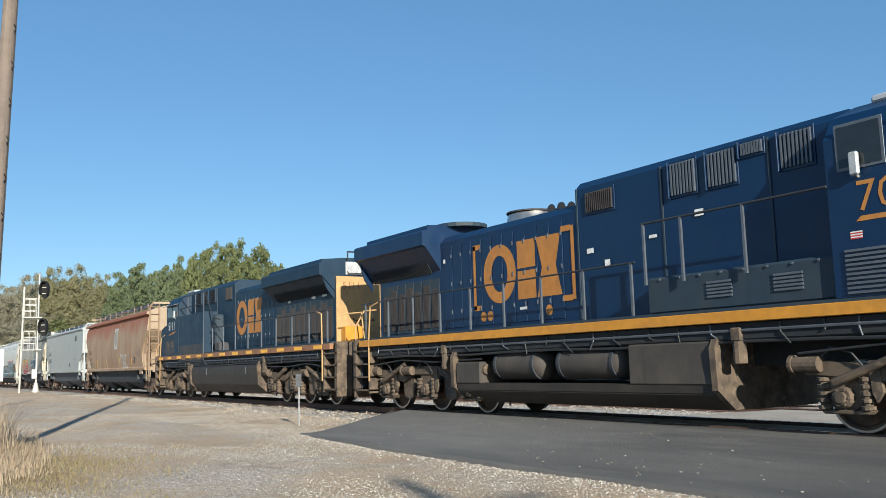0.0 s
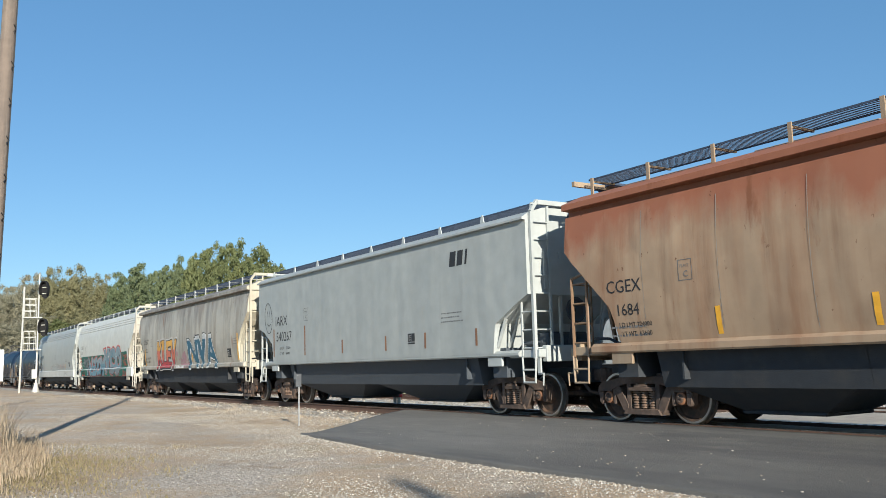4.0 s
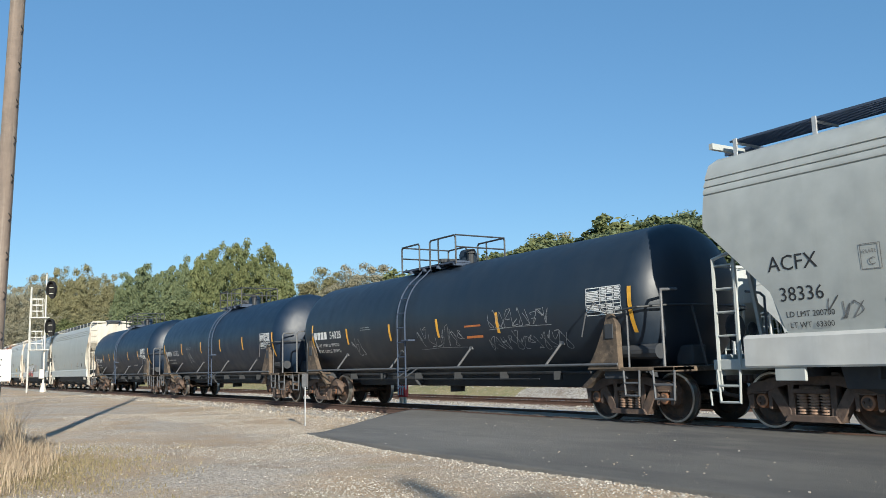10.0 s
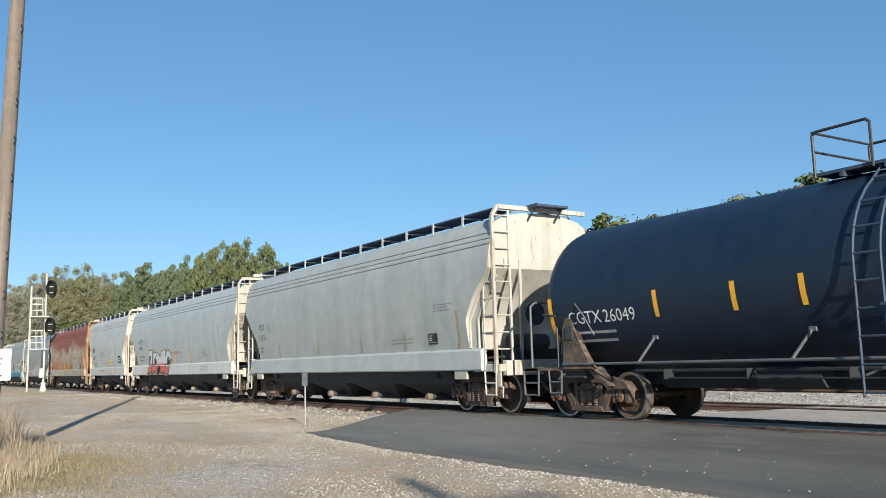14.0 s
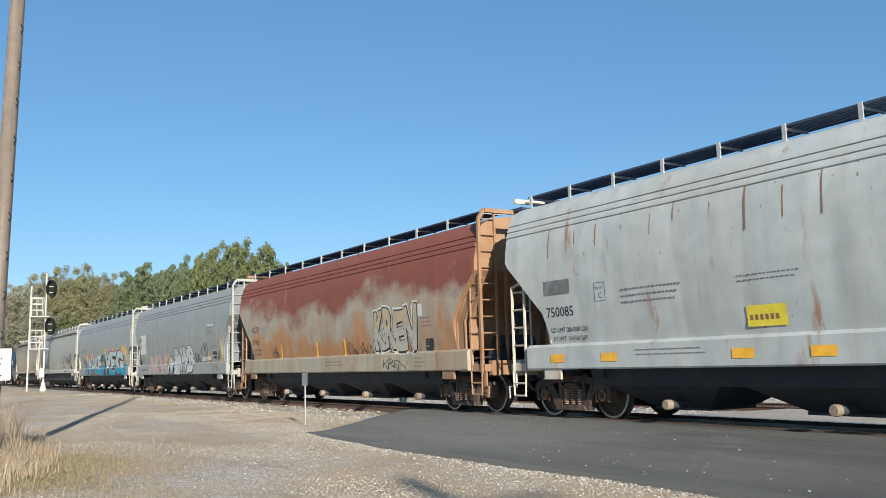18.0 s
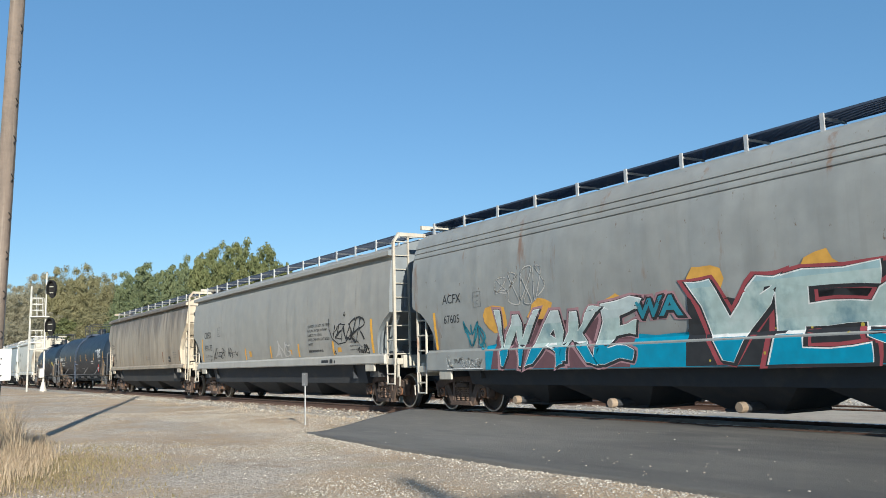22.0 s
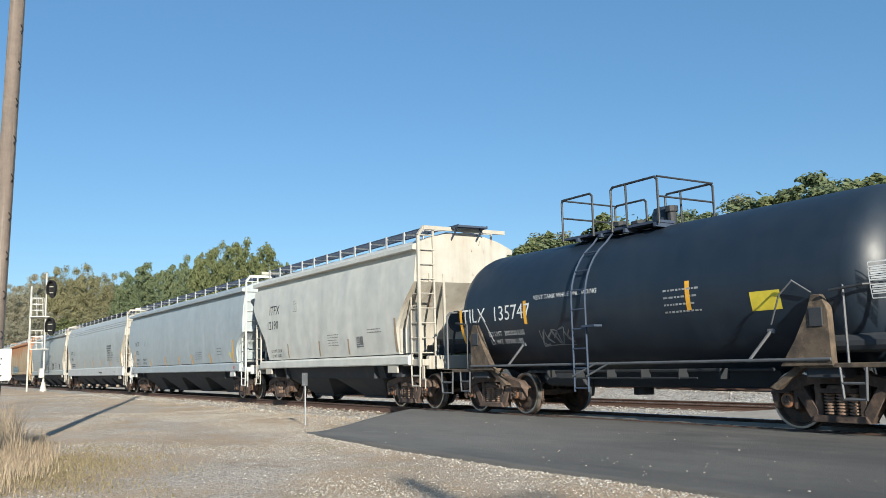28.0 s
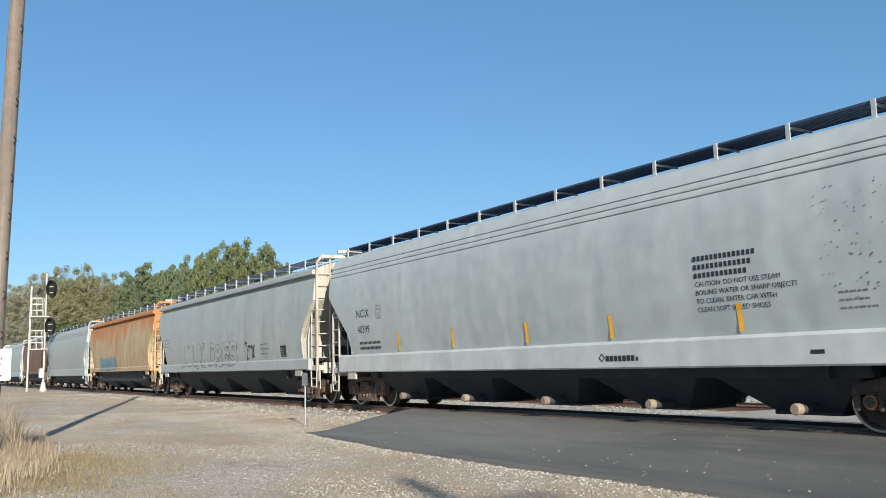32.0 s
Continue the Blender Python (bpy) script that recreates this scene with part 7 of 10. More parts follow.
    for s in (-1, 1):
        for x0, x1, z0, z1 in (((5.03, 5.75, 3.72, 4.40), (5.85, 6.9, 3.72, 4.40)) if yellow else ((6.43, 7.25, 3.66, 4.20), (7.28, 8.1, 3.66, 4.20))):
            b = bmesh.new()
            box(b, x0, x1, min(s * cw, s * (cw + 0.014)), max(s * cw, s * (cw + 0.014)), z0, z1, bevel=0.004)
            wn = part("cab_window", b, RAILING, car, "framed cab side window")
            b = bmesh.new()
            box(b, x0 + 0.045, x1 - 0.045, min(s * (cw + 0.015), s * (cw + 0.020)), max(s * (cw + 0.015), s * (cw + 0.020)), z0 + 0.045, z1 - 0.045)
            part("pane", b, GLASS, wn)
        if not yellow:
            b = bmesh.new()
            prism(b, [(s * cw, 4.24), (s * (cw + 0.22), 4.18), (s * (cw + 0.22), 4.20), (s * cw, 4.28)], 6.35, 8.15, axis="x")
            part("awning", b, RAILING, car)
            for x0, x1 in ((7.62, 8.3), (6.95, 7.5)):
                b = bmesh.new()
                box(b, x0, x1, min(s * cw, s * (cw + 0.012)), max(s * cw, s * (cw + 0.012)), 1.98, 2.62, bevel=0.004)
                dd = part("cab_locker_door", b, SKIRT, car)
                b = bmesh.new()
                for q in range(6):
                    box(b, x0 + 0.12 + q * 0.06, x0 + 0.145 + q * 0.06, min(s * (cw + 0.012), s * (cw + 0.03)), max(s * (cw + 0.012), s * (cw + 0.03)), 2.25, 2.55)
                part("locker_grille", b, SLAT, dd)
        b = bmesh.new()
        box(b, c0 + 0.42, c0 + 0.56, min(s * (cw + 0.05), s * (cw + 0.12)), max(s * (cw + 0.05), s * (cw + 0.12)), 3.62, 3.95, bevel=0.02)
        rod(b, (c0 + 0.49, s * cw, 3.6), (c0 + 0.49, s * (cw + 0.09), 3.66), 0.02, 6)
        part("mirror", b, GALV, car)
        b = bmesh.new()
        for q in range(10 if yellow else 0):
            box(b, c0 + 0.2, c0 + 1.5, min(s * cw, s * (cw + 0.03)), max(s * cw, s * (cw + 0.03)), 1.98 + q * 0.065, 2.015 + q * 0.065)
        if yellow:
            part("cab_louvre", b, RAILING, car)
        # low cabinet beside the hood
        b = bmesh.new()
        if aux:
            box(b, 2.52, c0, min(s * hw, s * 1.49), max(s * hw, s * 1.49), 1.93, 3.66, bevel=0.01)
        else:
            box(b, 1.18, c0, min(s * hw, s * 1.42), max(s * hw, s * 1.42), 1.93, 2.58, bevel=0.04)
        cabinet = part("side_cabinet", b, paint if aux else BLUEDULL, car)
        if aux:
            b = bmesh.new()
            box(b, 2.56, c0 - 0.04, min(s * 1.49, s * 1.504), max(s * 1.49, s * 1.504), 1.60, 2.30, bevel=0.006)
            part("skirt_panel", b, SKIRT, cabinet, "brown-dusted lower skirt")
            b = bmesh.new()
            box(b, 2.52, 2.60, min(s * 1.49, s * 1.52), max(s * 1.49, s * 1.52), 1.62, 3.66, bevel=0.006)
            part("edge_post", b, RAILING, cabinet)
            b = bmesh.new()
            box(b, 1.58, 2.08, min(s * hw, s * 1.3), max(s * hw, s * 1.3), 2.2, 3.48, bevel=0.06)
            part("filter_box", b, BLUEDULL, car)
            b = bmesh.new()
            box(b, 1.0, 1.55, min(s * hw, s * 1.35), max(s * hw, s * 1.35), 1.95, 2.3, bevel=0.02)
            part("battery_box", b, SKIRT, car)
            for z in (3.0, 2.55):
                b = bmesh.new()
                pipe(b, [(1.62, s * 1.3, z), (1.62, s * 1.40, z - 0.02), (1.95, s * 1.40, z - 0.02), (1.95, s * 1.3, z)], 0.018, 6)
                part("grab_rail", b, PIPE, car)
            for xx in (2.75, 3.9, 5.0):
                b = bmesh.new()
                pipe(b, [(xx, s * 1.45, 3.45), (xx, s * 1.45, 4.5)], 0.026, 6)
                part("railing_post", b, RAILING, car)
            for z in (4.0, 4.5):
                b = bmesh.new()
                rod(b, (2.6, s * 1.45, z), (c0 + 0.1, s * 1.45, z), 0.022, 6)
                part("hand_rail", b, PIPE, car)
            b = bmesh.new()
            pipe(b, [(2.6, s * 1.45, 4.5), (1.35, s * 1.46, 3.3), (0.5, s * 1.46, 3.2)], 0.022, 6)
            part("hand_rail", b, PIPE, car)
        else:
            for x0 in (2.52, 3.80):
                b = bmesh.new()
                for q in range(5):
                    box(b, x0, x0 + 0.5, min(s * 1.42, s * 1.445), max(s * 1.42, s * 1.445), 2.13 + q * 0.058, 2.165 + q * 0.058)
                part("cabinet_louvre", b, RAILING, cabinet)
            for q in range(8):
                part("bolt", rod(bmesh.new(), (1.5 + q * 0.44, s * 1.40, 2.53), (1.5 + q * 0.44, s * 1.445, 2.53), 0.022, 6), RAILING, cabinet)
    # handrails along the walkways
    xe = 0.95 if not aux else 1.6
    for s in (-1, 1):
        y = s * 1.46
        n = 9
        for k in range(n):
            xx = -h + 1.25 + k * (xe + h - 1.35) / (n - 1)
            b = bmesh.new()
            box(b, xx - 0.025, xx + 0.025, y - 0.018, y + 0.018, 1.75, 2.9)
            part("railing_post", b, RAILING, car)
        b = bmesh.new()
        rod(b, (-h + 1.0, y, 2.9), (xe, y, 2.9), 0.02, 7)
        part("hand_rail", b, PIPE, car)
        if not aux:
            for xx in (1.26, 2.12, 3.39):
                b = bmesh.new()
                box(b, xx - 0.022, xx + 0.022, y - 0.06 - 0.02, y - 0.06 + 0.02, 2.45, 3.55)
                part("railing_post", b, RAILING, car)
            b = bmesh.new()
            rod(b, (1.2, y - 0.06, 3.55), (c0, y - 0.06, 3.55), 0.022, 7)
            part("hand_rail", b, PIPE, car)
    # ends: stepwells, pilots, rails
    trim = DUSTY
    for s in (-1, 1):
        xa, xb = s * (h - 1.5), s * (h - 0.55)
        for q in (-1, 1):
            b = bmesh.new()
            box(b, min(xa, xa + s * 0.05), max(xa, xa + s * 0.05), min(q * 1.0, q * 1.5), max(q * 1.0, q * 1.5), 0.42, 1.92)
            prism(b, [(xb - s * 0.12, 1.92), (xb, 1.92), (xb + s * 0.02, 0.55), (xb - s * 0.02, 0.30), (xb - s * 0.1, 0.5), (xb - s * 0.16, 0.55)], min(q * 1.0, q * 1.5), max(q * 1.0, q * 1.5))
            well = part("stepwell", b, trim, car, "dust-coated stepwell")
            for k in range(4):
                b = bmesh.new()
                z = 0.48 + k * 0.36
                box(b, min(xa, xb), max(xa, xb), min(q * 1.15, q * 1.5), max(q * 1.15, q * 1.5), z, z + 0.045)
                part("step", b, DUSTY, well)
            b = bmesh.new()
            pipe(b, [(xa - s * 0.02, q * 1.52, 0.75), (xa - s * 0.02, q * 1.52, 1.9), (xa - s * 0.1, q * 1.50, 2.8), (xa - s * 0.5, q * 1.46, 2.9)], 0.022, 7)
            part("grab_rail", b, YELLOWDIRT, car)
            b = bmesh.new()
            pipe(b, [(xb - s * 0.05, q * 1.45, 0.75), (xb - s * 0.05, q * 1.45, 2.3), (xb - s * 0.12, q * 1.2, 2.75), (xb - s * 0.12, q * 0.6, 2.8), (xb - s * 0.1, q * 0.5, 1.92)], 0.022, 7)
            part("grab_rail", b, YELLOWDIRT, car)
        b = bmesh.new()
        box(b, min(s * (h - 0.75), s * (h - 0.68)), max(s * (h - 0.75), s * (h - 0.68)), -1.35, 1.35, 0.55, 1.9)
        part("pilot_plate", b, BLUEBLACK, car)
        for k in range(4):
            b = bmesh.new()
            y = -0.9 + k * 0.14
            pipe(b, [(s * (h - 0.66), y, 1.5), (s * (h - 0.5), y + 0.03, 1.2), (s * (h - 0.35), y + 0.08, 1.05), (s * (h - 0.3), y + 0.1, 1.3)], 0.025, 6)
            part("air_hose", b, PIPE, car)
        again("coupler", COUPLER, car, pose(s * h, 0, 0, 0, 0, 0 if s > 0 else 180))
    # yellow hood end with its lamps
    b = bmesh.new()
    box(b, hb - 0.05, hb - 0.001, -hw - 0.01, hw + 0.01, 1.95, 4.02, bevel=0.01)
    part("hood_end", b, YELLOWDIRT, car, "soiled yellow hood end")
    b = bmesh.new()
    box(b, hb - 0.38, hb - 0.051, -0.04, 0.78, 1.945, 2.42, bevel=0.03)
    part("sand_box", b, YELLOW, car, "yellow box on the end platform")
    b = bmesh.new()
    box(b, r0 - 0.03, r0 - 0.001, -0.08, 0.56, 4.08 + dz, 4.50 + dz, bevel=0.01)
    part("end_plate", b, GALV, car, "pale number panel")
    b = bmesh.new()
    box(b, r0 - 0.06, r0 - 0.001, -0.47, -0.19, 4.02 + dz, 4.50 + dz, bevel=0.05)
    lamps = part("headlight", b, RAILING, car, "paired headlights in a dark casing")
    for z in (4.37, 4.14):
        b = bmesh.new()
        turned(b, [(0, 0), (-0.02, 0.06), (-0.012, 0.095), (0.0, 0.1)], 16)
        shifted(b, Matrix.Translation((r0 - 0.062, -0.33, z + dz)))
        part("lens", b, LAMP, lamps, smooth=True)
    for z, y0, y1 in ((4.12 + dz, 0.5, 0.0), (2.62, 0.35, -0.35)):
        b = bmesh.new()
        xx = r0 - 0.03 if z > 4 else hb - 0.05
        pipe(b, [(xx, y0, z + 0.06), (xx - 0.08, y0, z), (xx - 0.08, y1, z), (xx, y1, z + 0.06)], 0.016, 6)
        part("grab_rail", b, PIPE, car)
    # fuel tank
    t0, t1 = tank
    b = bmesh.new()
    prism(b, [(-1.05, 0.28), (1.05, 0.28), (1.42, 0.62), (1.47, 1.0), (1.47, 1.24), (1.38, 1.36), (-1.38, 1.36), (-1.47, 1.24), (-1.47, 1.0), (-1.42, 0.62)] if not yellow else
          [(-1.05, 0.28), (1.05, 0.28), (1.42, 0.55), (1.44, 0.72), (-1.44, 0.72), (-1.42, 0.55)], t0, t1, axis="x")
    bmesh.ops.bevel(b, geom=b.edges[:], offset=0.02, segments=2, affect="EDGES")
    ft = part("fuel_tank", b, mat("dust_brown_tank", (0.036, 0.030, 0.025), 0.6, over=[((0.065, 0.052, 0.040), 0.45, 0.7, (1, 1, 0.5), 0.6), ((0.022, 0.020, 0.020), 0.5, 0.7, (2, 2, 0.4), 0.6)], bump=0.1), car, "dust-browned fuel tank")
    for xx in (t0, t1):
        b = bmesh.new()
        s = 1 if xx == t1 else -1
        prism(b, [(-1.1, 0.30), (1.1, 0.30), (1.50, 0.62), (1.53, 1.30), (1.45, 1.45), (-1.45, 1.45), (-1.53, 1.30), (-1.50, 0.62)], xx, xx + s * 0.12, axis="x")
        part("tank_end_plate", b, DUSTY, ft)
    if yellow:
        # box at one end, two air reservoirs over the cutaway
        b = bmesh.new()
        box(b, t1 - 1.9, t1 - 0.02, -1.46, 1.46, 0.70, 1.42, bevel=0.03)
        part("tank_box", b, TANKDUST, ft)
        b = bmesh.new()
        box(b, t0 + 0.02, t0 + 1.0, -1.46, 1.46, 0.70, 1.2, bevel=0.03)
        part("tank_box", b, TANKDUST, ft)
        for x0, x1 in ((t0 + 1.25, t0 + 3.05), (t0 + 3.4, t0 + 5.4)):
            for s in (-1, 1):
                b = bmesh.new()
                turned(b, [(x0, 0), (x0 + 0.03, 0.2), (x0 + 0.14, 0.31), (x0 + 0.3, 0.33), (x1 - 0.3, 0.33), (x1 - 0.14, 0.31), (x1 - 0.03, 0.2), (x1, 0)], 24)
                shifted(b, Matrix.Translation((0, s * 1.08, 1.12)))
                tk = part("air_reservoir", b, TANKDUST, car, "dust-coated air reservoir", smooth=True)
                for xx in (x0 + 0.25, x1 - 0.25):
                    b = bmesh.new()
                    turned(b, [(xx - 0.035, 0.335), (xx - 0.035, 0.345), (xx + 0.035, 0.345), (xx + 0.035, 0.335)], 24)
                    shifted(b, Matrix.Translation((0, s * 1.08, 1.12)))
                    box(b, xx - 0.03, xx + 0.03, min(s * 1.0, s * 1.2), max(s * 1.0, s * 1.2), 1.44, 1.68)
                    part("strap", b, BLUEBLACK, tk)
    else:
        for xx in (t0 + 1.2, t1 - 2.1):
            for s in (-1, 1):
                b = bmesh.new()
                box(b, xx, xx + 0.035, min(s * 1.468, s * 1.485), max(s * 1.468, s * 1.485), 1.0, 1.26)
                part("gauge_strip", b, RAILING, ft)
    # pipes and clutter above the tank and trucks
    for s in (-1, 1):
        b = bmesh.new()
        pipe(b, [(-h + 2.0, s * 1.44, 1.58), (0, s * 1.44, 1.56), (h - 2.0, s * 1.44, 1.58)], 0.025, 6)
        part("conduit", b, RAILING, car)
        for xx in (t0 - 0.5, t1 + 0.5):
            b = bmesh.new()
            rod(b, (xx, s * 1.38, 1.05), (xx, s * 1.38, 1.4), 0.11, 10)
            box(b, xx - 0.1, xx + 0.1, s * 1.38 - 0.1, s * 1.38 + 0.1, 1.4, 1.62, bevel=0.02)
            part("filter_pot", b, DUSTY, car)
        rr = random.Random(int(t0 * 10) + s)
        for k in range(26):
            xx = -h + 2.0 + k * (2 * h - 4.0) / 25 + rr.uniform(-0.12, 0.12)
            b = bmesh.new()
            pipe(b, [(xx, s * 1.43, 1.68), (xx + rr.uniform(-0.05, 0.05), s * 1.45, 1.52), (xx + rr.uniform(-0.2, 0.2), s * 1.42, rr.uniform(1.30, 1.48))], 0.014, 5)
            part("pipe_clip", b, PIPE if k % 4 else RAILING, car)
        for z, r8 in ((1.47, 0.02), (1.38, 0.028)):
            b = bmesh.new()
            pipe(b, [(-h + 1.8 + k * (2 * h - 3.6) / 12, s * (1.40 + 0.015 * math.sin(k * 2.0)), z + 0.02 * math.sin(k * 1.7)) for k in range(13)], r8, 6)
            part("brake_pipe", b, PIPE, car)
    # three-axle trucks
    for s in (-1, 1):
        tx = s * (h - 4.05)
        b = bmesh.new()
        box(b, -2.6, 2.6, -0.55, 0.55, 0.75, 1.05, bevel=0.03)
        box(b, -0.5, 0.5, -1.1, 1.1, 0.8, 1.1, bevel=0.03)
        tr = part("truck", b, BLUEBLACK, car, "dust-coated three-axle truck")
        tr.matrix_basis = pose(tx, 0, 0)
        for q in (-1, 1):
            y0, y1 = q * 1.02, q * 1.24
            b = bmesh.new()
            prism(b, [(-2.70, 0.98), (-2.45, 1.08), (-1.5, 1.00), (-1.1, 0.90), (-0.6, 1.12), (0.6, 1.12), (1.1, 0.90), (1.5, 1.00), (2.45, 1.08), (2.70, 0.98), (2.6, 0.86), (1.6, 0.82), (1.15, 0.72), (0.6, 0.94), (-0.6, 0.94), (-1.15, 0.72), (-1.6, 0.82), (-2.6, 0.86)], min(y0, y1), max(y0, y1))
            for ax in (-1.0, 1.0):
                prism(b, [(ax - 0.3, 0.82), (ax + 0.3, 0.82), (ax + 0.22, 0.36), (ax + 0.12, 0.30), (ax - 0.12, 0.30), (ax - 0.22, 0.36)], min(q * 1.04, q * 1.16), max(q * 1.04, q * 1.16))
            for ax in (-2.0, 0.0, 2.0):
                prism(b, [(ax - 0.34, 0.95), (ax + 0.34, 0.95), (ax + 0.26, 0.44), (ax + 0.13, 0.34), (ax - 0.13, 0.34), (ax - 0.26, 0.44)], min(q * 1.06, q * 1.2), max(q * 1.06, q * 1.2))
                prism(b, [(ax - 0.40, 0.36), (ax + 0.40, 0.36), (ax + 0.34, 0.30), (ax - 0.34, 0.30)], min(q * 1.06, q * 1.24), max(q * 1.06, q * 1.24))
            bmesh.ops.bevel(b, geom=b.edges[:], offset=0.015, segments=1, affect="EDGES")
            part("side_frame", b, DUSTY, tr)
            for ax in (-2.0, 0.0, 2.0):
                b = bmesh.new()
                rod(b, (ax, q * 1.18, 0.54), (ax, q * 1.32, 0.54), 0.16, 14, r2=0.14)
                rod(b, (ax, q * 1.32, 0.54), (ax, q * 1.36, 0.54), 0.09, 12, r2=0.08)
                jb = part("journal_box", b, DUSTY, tr)
                for c in range(6):
                    a = c * math.tau / 6
                    part("bolt", rod(bmesh.new(), (ax + 0.115 * math.cos(a), q * 1.31, 0.54 + 0.115 * math.sin(a)), (ax + 0.115 * math.cos(a), q * 1.345, 0.54 + 0.115 * math.sin(a)), 0.016, 6), DUSTY, jb)
                b = bmesh.new()
                pipe(b, [(ax - 0.3, q * 1.28, 1.12), (ax - 0.12, q * 1.31, 1.26), (ax + 0.2, q * 1.31, 1.18), (ax + 0.34, q * 1.27, 0.98)], 0.018, 6)
                part("brake_hose", b, PIPE, tr)
                b = bmesh.new()
                prism(b, [(ax + 0.42, 1.06), (ax + 0.56, 1.06), (ax + 0.60, 0.62), (ax + 0.50, 0.48), (ax + 0.44, 0.62)], min(q * 1.20, q * 1.27), max(q * 1.20, q * 1.27))
                part("brake_hanger", b, DUSTY, tr)
                for dx in (-0.33, 0.33):
                    b = bmesh.new()
                    turned(b, [(0.36 + k * 0.1 + e, g) for k in range(5) for e, g in ((0.0, 0.07), (0.01, 0.1), (0.06, 0.1), (0.07, 0.07))], 10)
                    shifted(b, Matrix.Translation((ax + dx, q * 1.2, 0)) @ Matrix.Rotation(radians(-90), 4, "Y"))
                    part("spring", b, DUSTY, tr)
            for ax, a2 in ((-2.75, -2.3), (2.3, 2.75), (-1.0, -0.55)):
                b = bmesh.new()
                rod(b, (ax, q * 1.3, 1.02), (a2, q * 1.3, 1.02), 0.115, 12)
                rod(b, (ax - 0.02, q * 1.3, 1.02), (ax + 0.04, q * 1.3, 1.02), 0.14, 12)
                part("brake_cylinder", b, DUSTY, tr)
            b = bmesh.new()
            rod(b, (-0.9, q * 1.3, 1.2), (-2.1, q * 1.32, 0.75), 0.06, 8)
            part("damper", b, DUSTY, tr)
            b = bmesh.new()
            rod(b, (0.9, q * 1.3, 1.15), (1.75, q * 1.32, 0.8), 0.07, 8)
            part("damper", b, DUSTY, tr)
            b = bmesh.new()
            pipe(b, [(-2.6, q * 1.36, 1.18), (-1.0, q * 1.36, 1.3), (0.6, q * 1.36, 1.22), (2.6, q * 1.36, 1.26)], 0.02, 6)
            pipe(b, [(2.9, q * 0.9, 1.3), (3.0, q * 0.9, 0.6), (2.9, q * 0.8, 0.2)], 0.025, 6)
            part("sand_pipe", b, PIPE, tr)
        for ax in (-2.0, 0.0, 2.0):
            w = again("wheelset", LOCOWHEEL, tr, pose(ax, 0, 0.533, 0, 30 * ax, 0))
            WHEELS.append((car, w, tx + ax, ax, 0.533))
    # the emblem on the hood, as plain blocks of colour, and numbers
    side = lambda z: hw + 0.02
    x0 = logo_x
    k = 1.0
    b = bmesh.new()

    def ring(cx, cz, rx, rz, gap):
        n = 40
        outer = [(cx + rx * math.cos(a), cz + rz * math.sin(a)) for a in np.linspace(gap, math.tau - gap, n)]
        inner = [(cx + rx * 0.5 * math.cos(a), cz + rz * 0.62 * math.sin(a)) for a in np.linspace(gap, math.tau - gap, n)]
        for i in range(n - 1):
            b.faces.new([b.verts.new((p[0], p[1], 0)) for p in (outer[i], outer[i + 1], inner[i + 1], inner[i])])
    sgn = -1 if F else 1
    W = 2.75
    ring(0.62, 3.2, 0.62, 0.68, 0.0)
    for p in (((1.30, 2.55), (1.94, 2.55), (1.94, 3.18), (1.30, 3.18)), ((1.30, 3.24), (1.94, 3.24), (1.94, 3.86), (1.30, 3.86))):
        b.faces.new([b.verts.new((x, z, 0)) for x, z in p])
    b.faces.new([b.verts.new((x, z, 0)) for x, z in ((1.98, 2.55), (2.8, 2.55), (2.62, 3.2), (2.8, 3.86), (1.98, 3.86), (2.16, 3.2))])
    if yellow:
        for xx, d in ((-0.42, 1), (3.12, -1)):
            for p in (((0, 2.42), (0.1, 2.42), (0.1, 3.96), (0, 3.96)), ((0, 3.86), (0.3 * d, 3.86), (0.3 * d, 3.98), (0, 3.98)), ((0, 2.40), (0.3 * d, 2.40), (0.3 * d, 2.52), (0, 2.52))):
                b.faces.new([b.verts.new((xx + x, z, 0)) for x, z in p])
        for xx in (-0.05, 0.22, 2.35):
            b.faces.new([b.verts.new((xx + 0.12 * math.cos(a), 2.25 + 0.12 * math.sin(a), 0)) for a in np.linspace(0, math.tau, 10)[:-1]])
    for v in b.verts:
        v.co.x = x0 + v.co.x
    part("emblem", on_side(b, side, F), BRASS, car, "orange-yellow block emblem on the hood")
    cabside = lambda z: cw + 0.003
    number = "5111" if not yellow else "70"
    if F:
        lettering(car, "cab_number", [(-7.92, 3.08, 0.55, number)], cabside, CHALK, "white road number", True)
        b = bmesh.new()
        for pts in ([(-7.9, 2.86), (-7.2, 2.98), (-7.3, 2.86)], [(-7.42, 2.86), (-7.3, 2.99), (-6.64, 3.0), (-7.0, 2.92)]):
            poly(b, pts, 0.0, 0)
        part("cab_flash", on_side(b, cabside, True), BRASS, car)
        patches(car, "reflector_strip", [(-5.66, -5.18, 1.68, 1.78, 0), (-4.52, -4.02, 1.68, 1.78, 0), (-3.4, -2.9, 1.68, 1.78, 0)], lambda z: 1.505, REFLECT, flip=True)
    else:
        lettering(car, "cab_number", [(c0 + 0.42, 3.12, 0.62, number)], cabside, BRASS, "orange-yellow road number")
        patches(car, "cab_flash", [(c0 + 0.40, c0 + 1.7, 2.98, 3.05, -0.08)], cabside, BRASS)
        patches(car, "flag_sticker", [(c0 + 0.3, c0 + 0.48, 2.74 + 0.036 * k, 2.758 + 0.036 * k, 0) for k in range(3)], cabside, RED)
        patches(car, "flag_sticker", [(c0 + 0.3, c0 + 0.48, 2.758 + 0.036 * k, 2.776 + 0.036 * k, 0) for k in range(3)], cabside, CHALK)
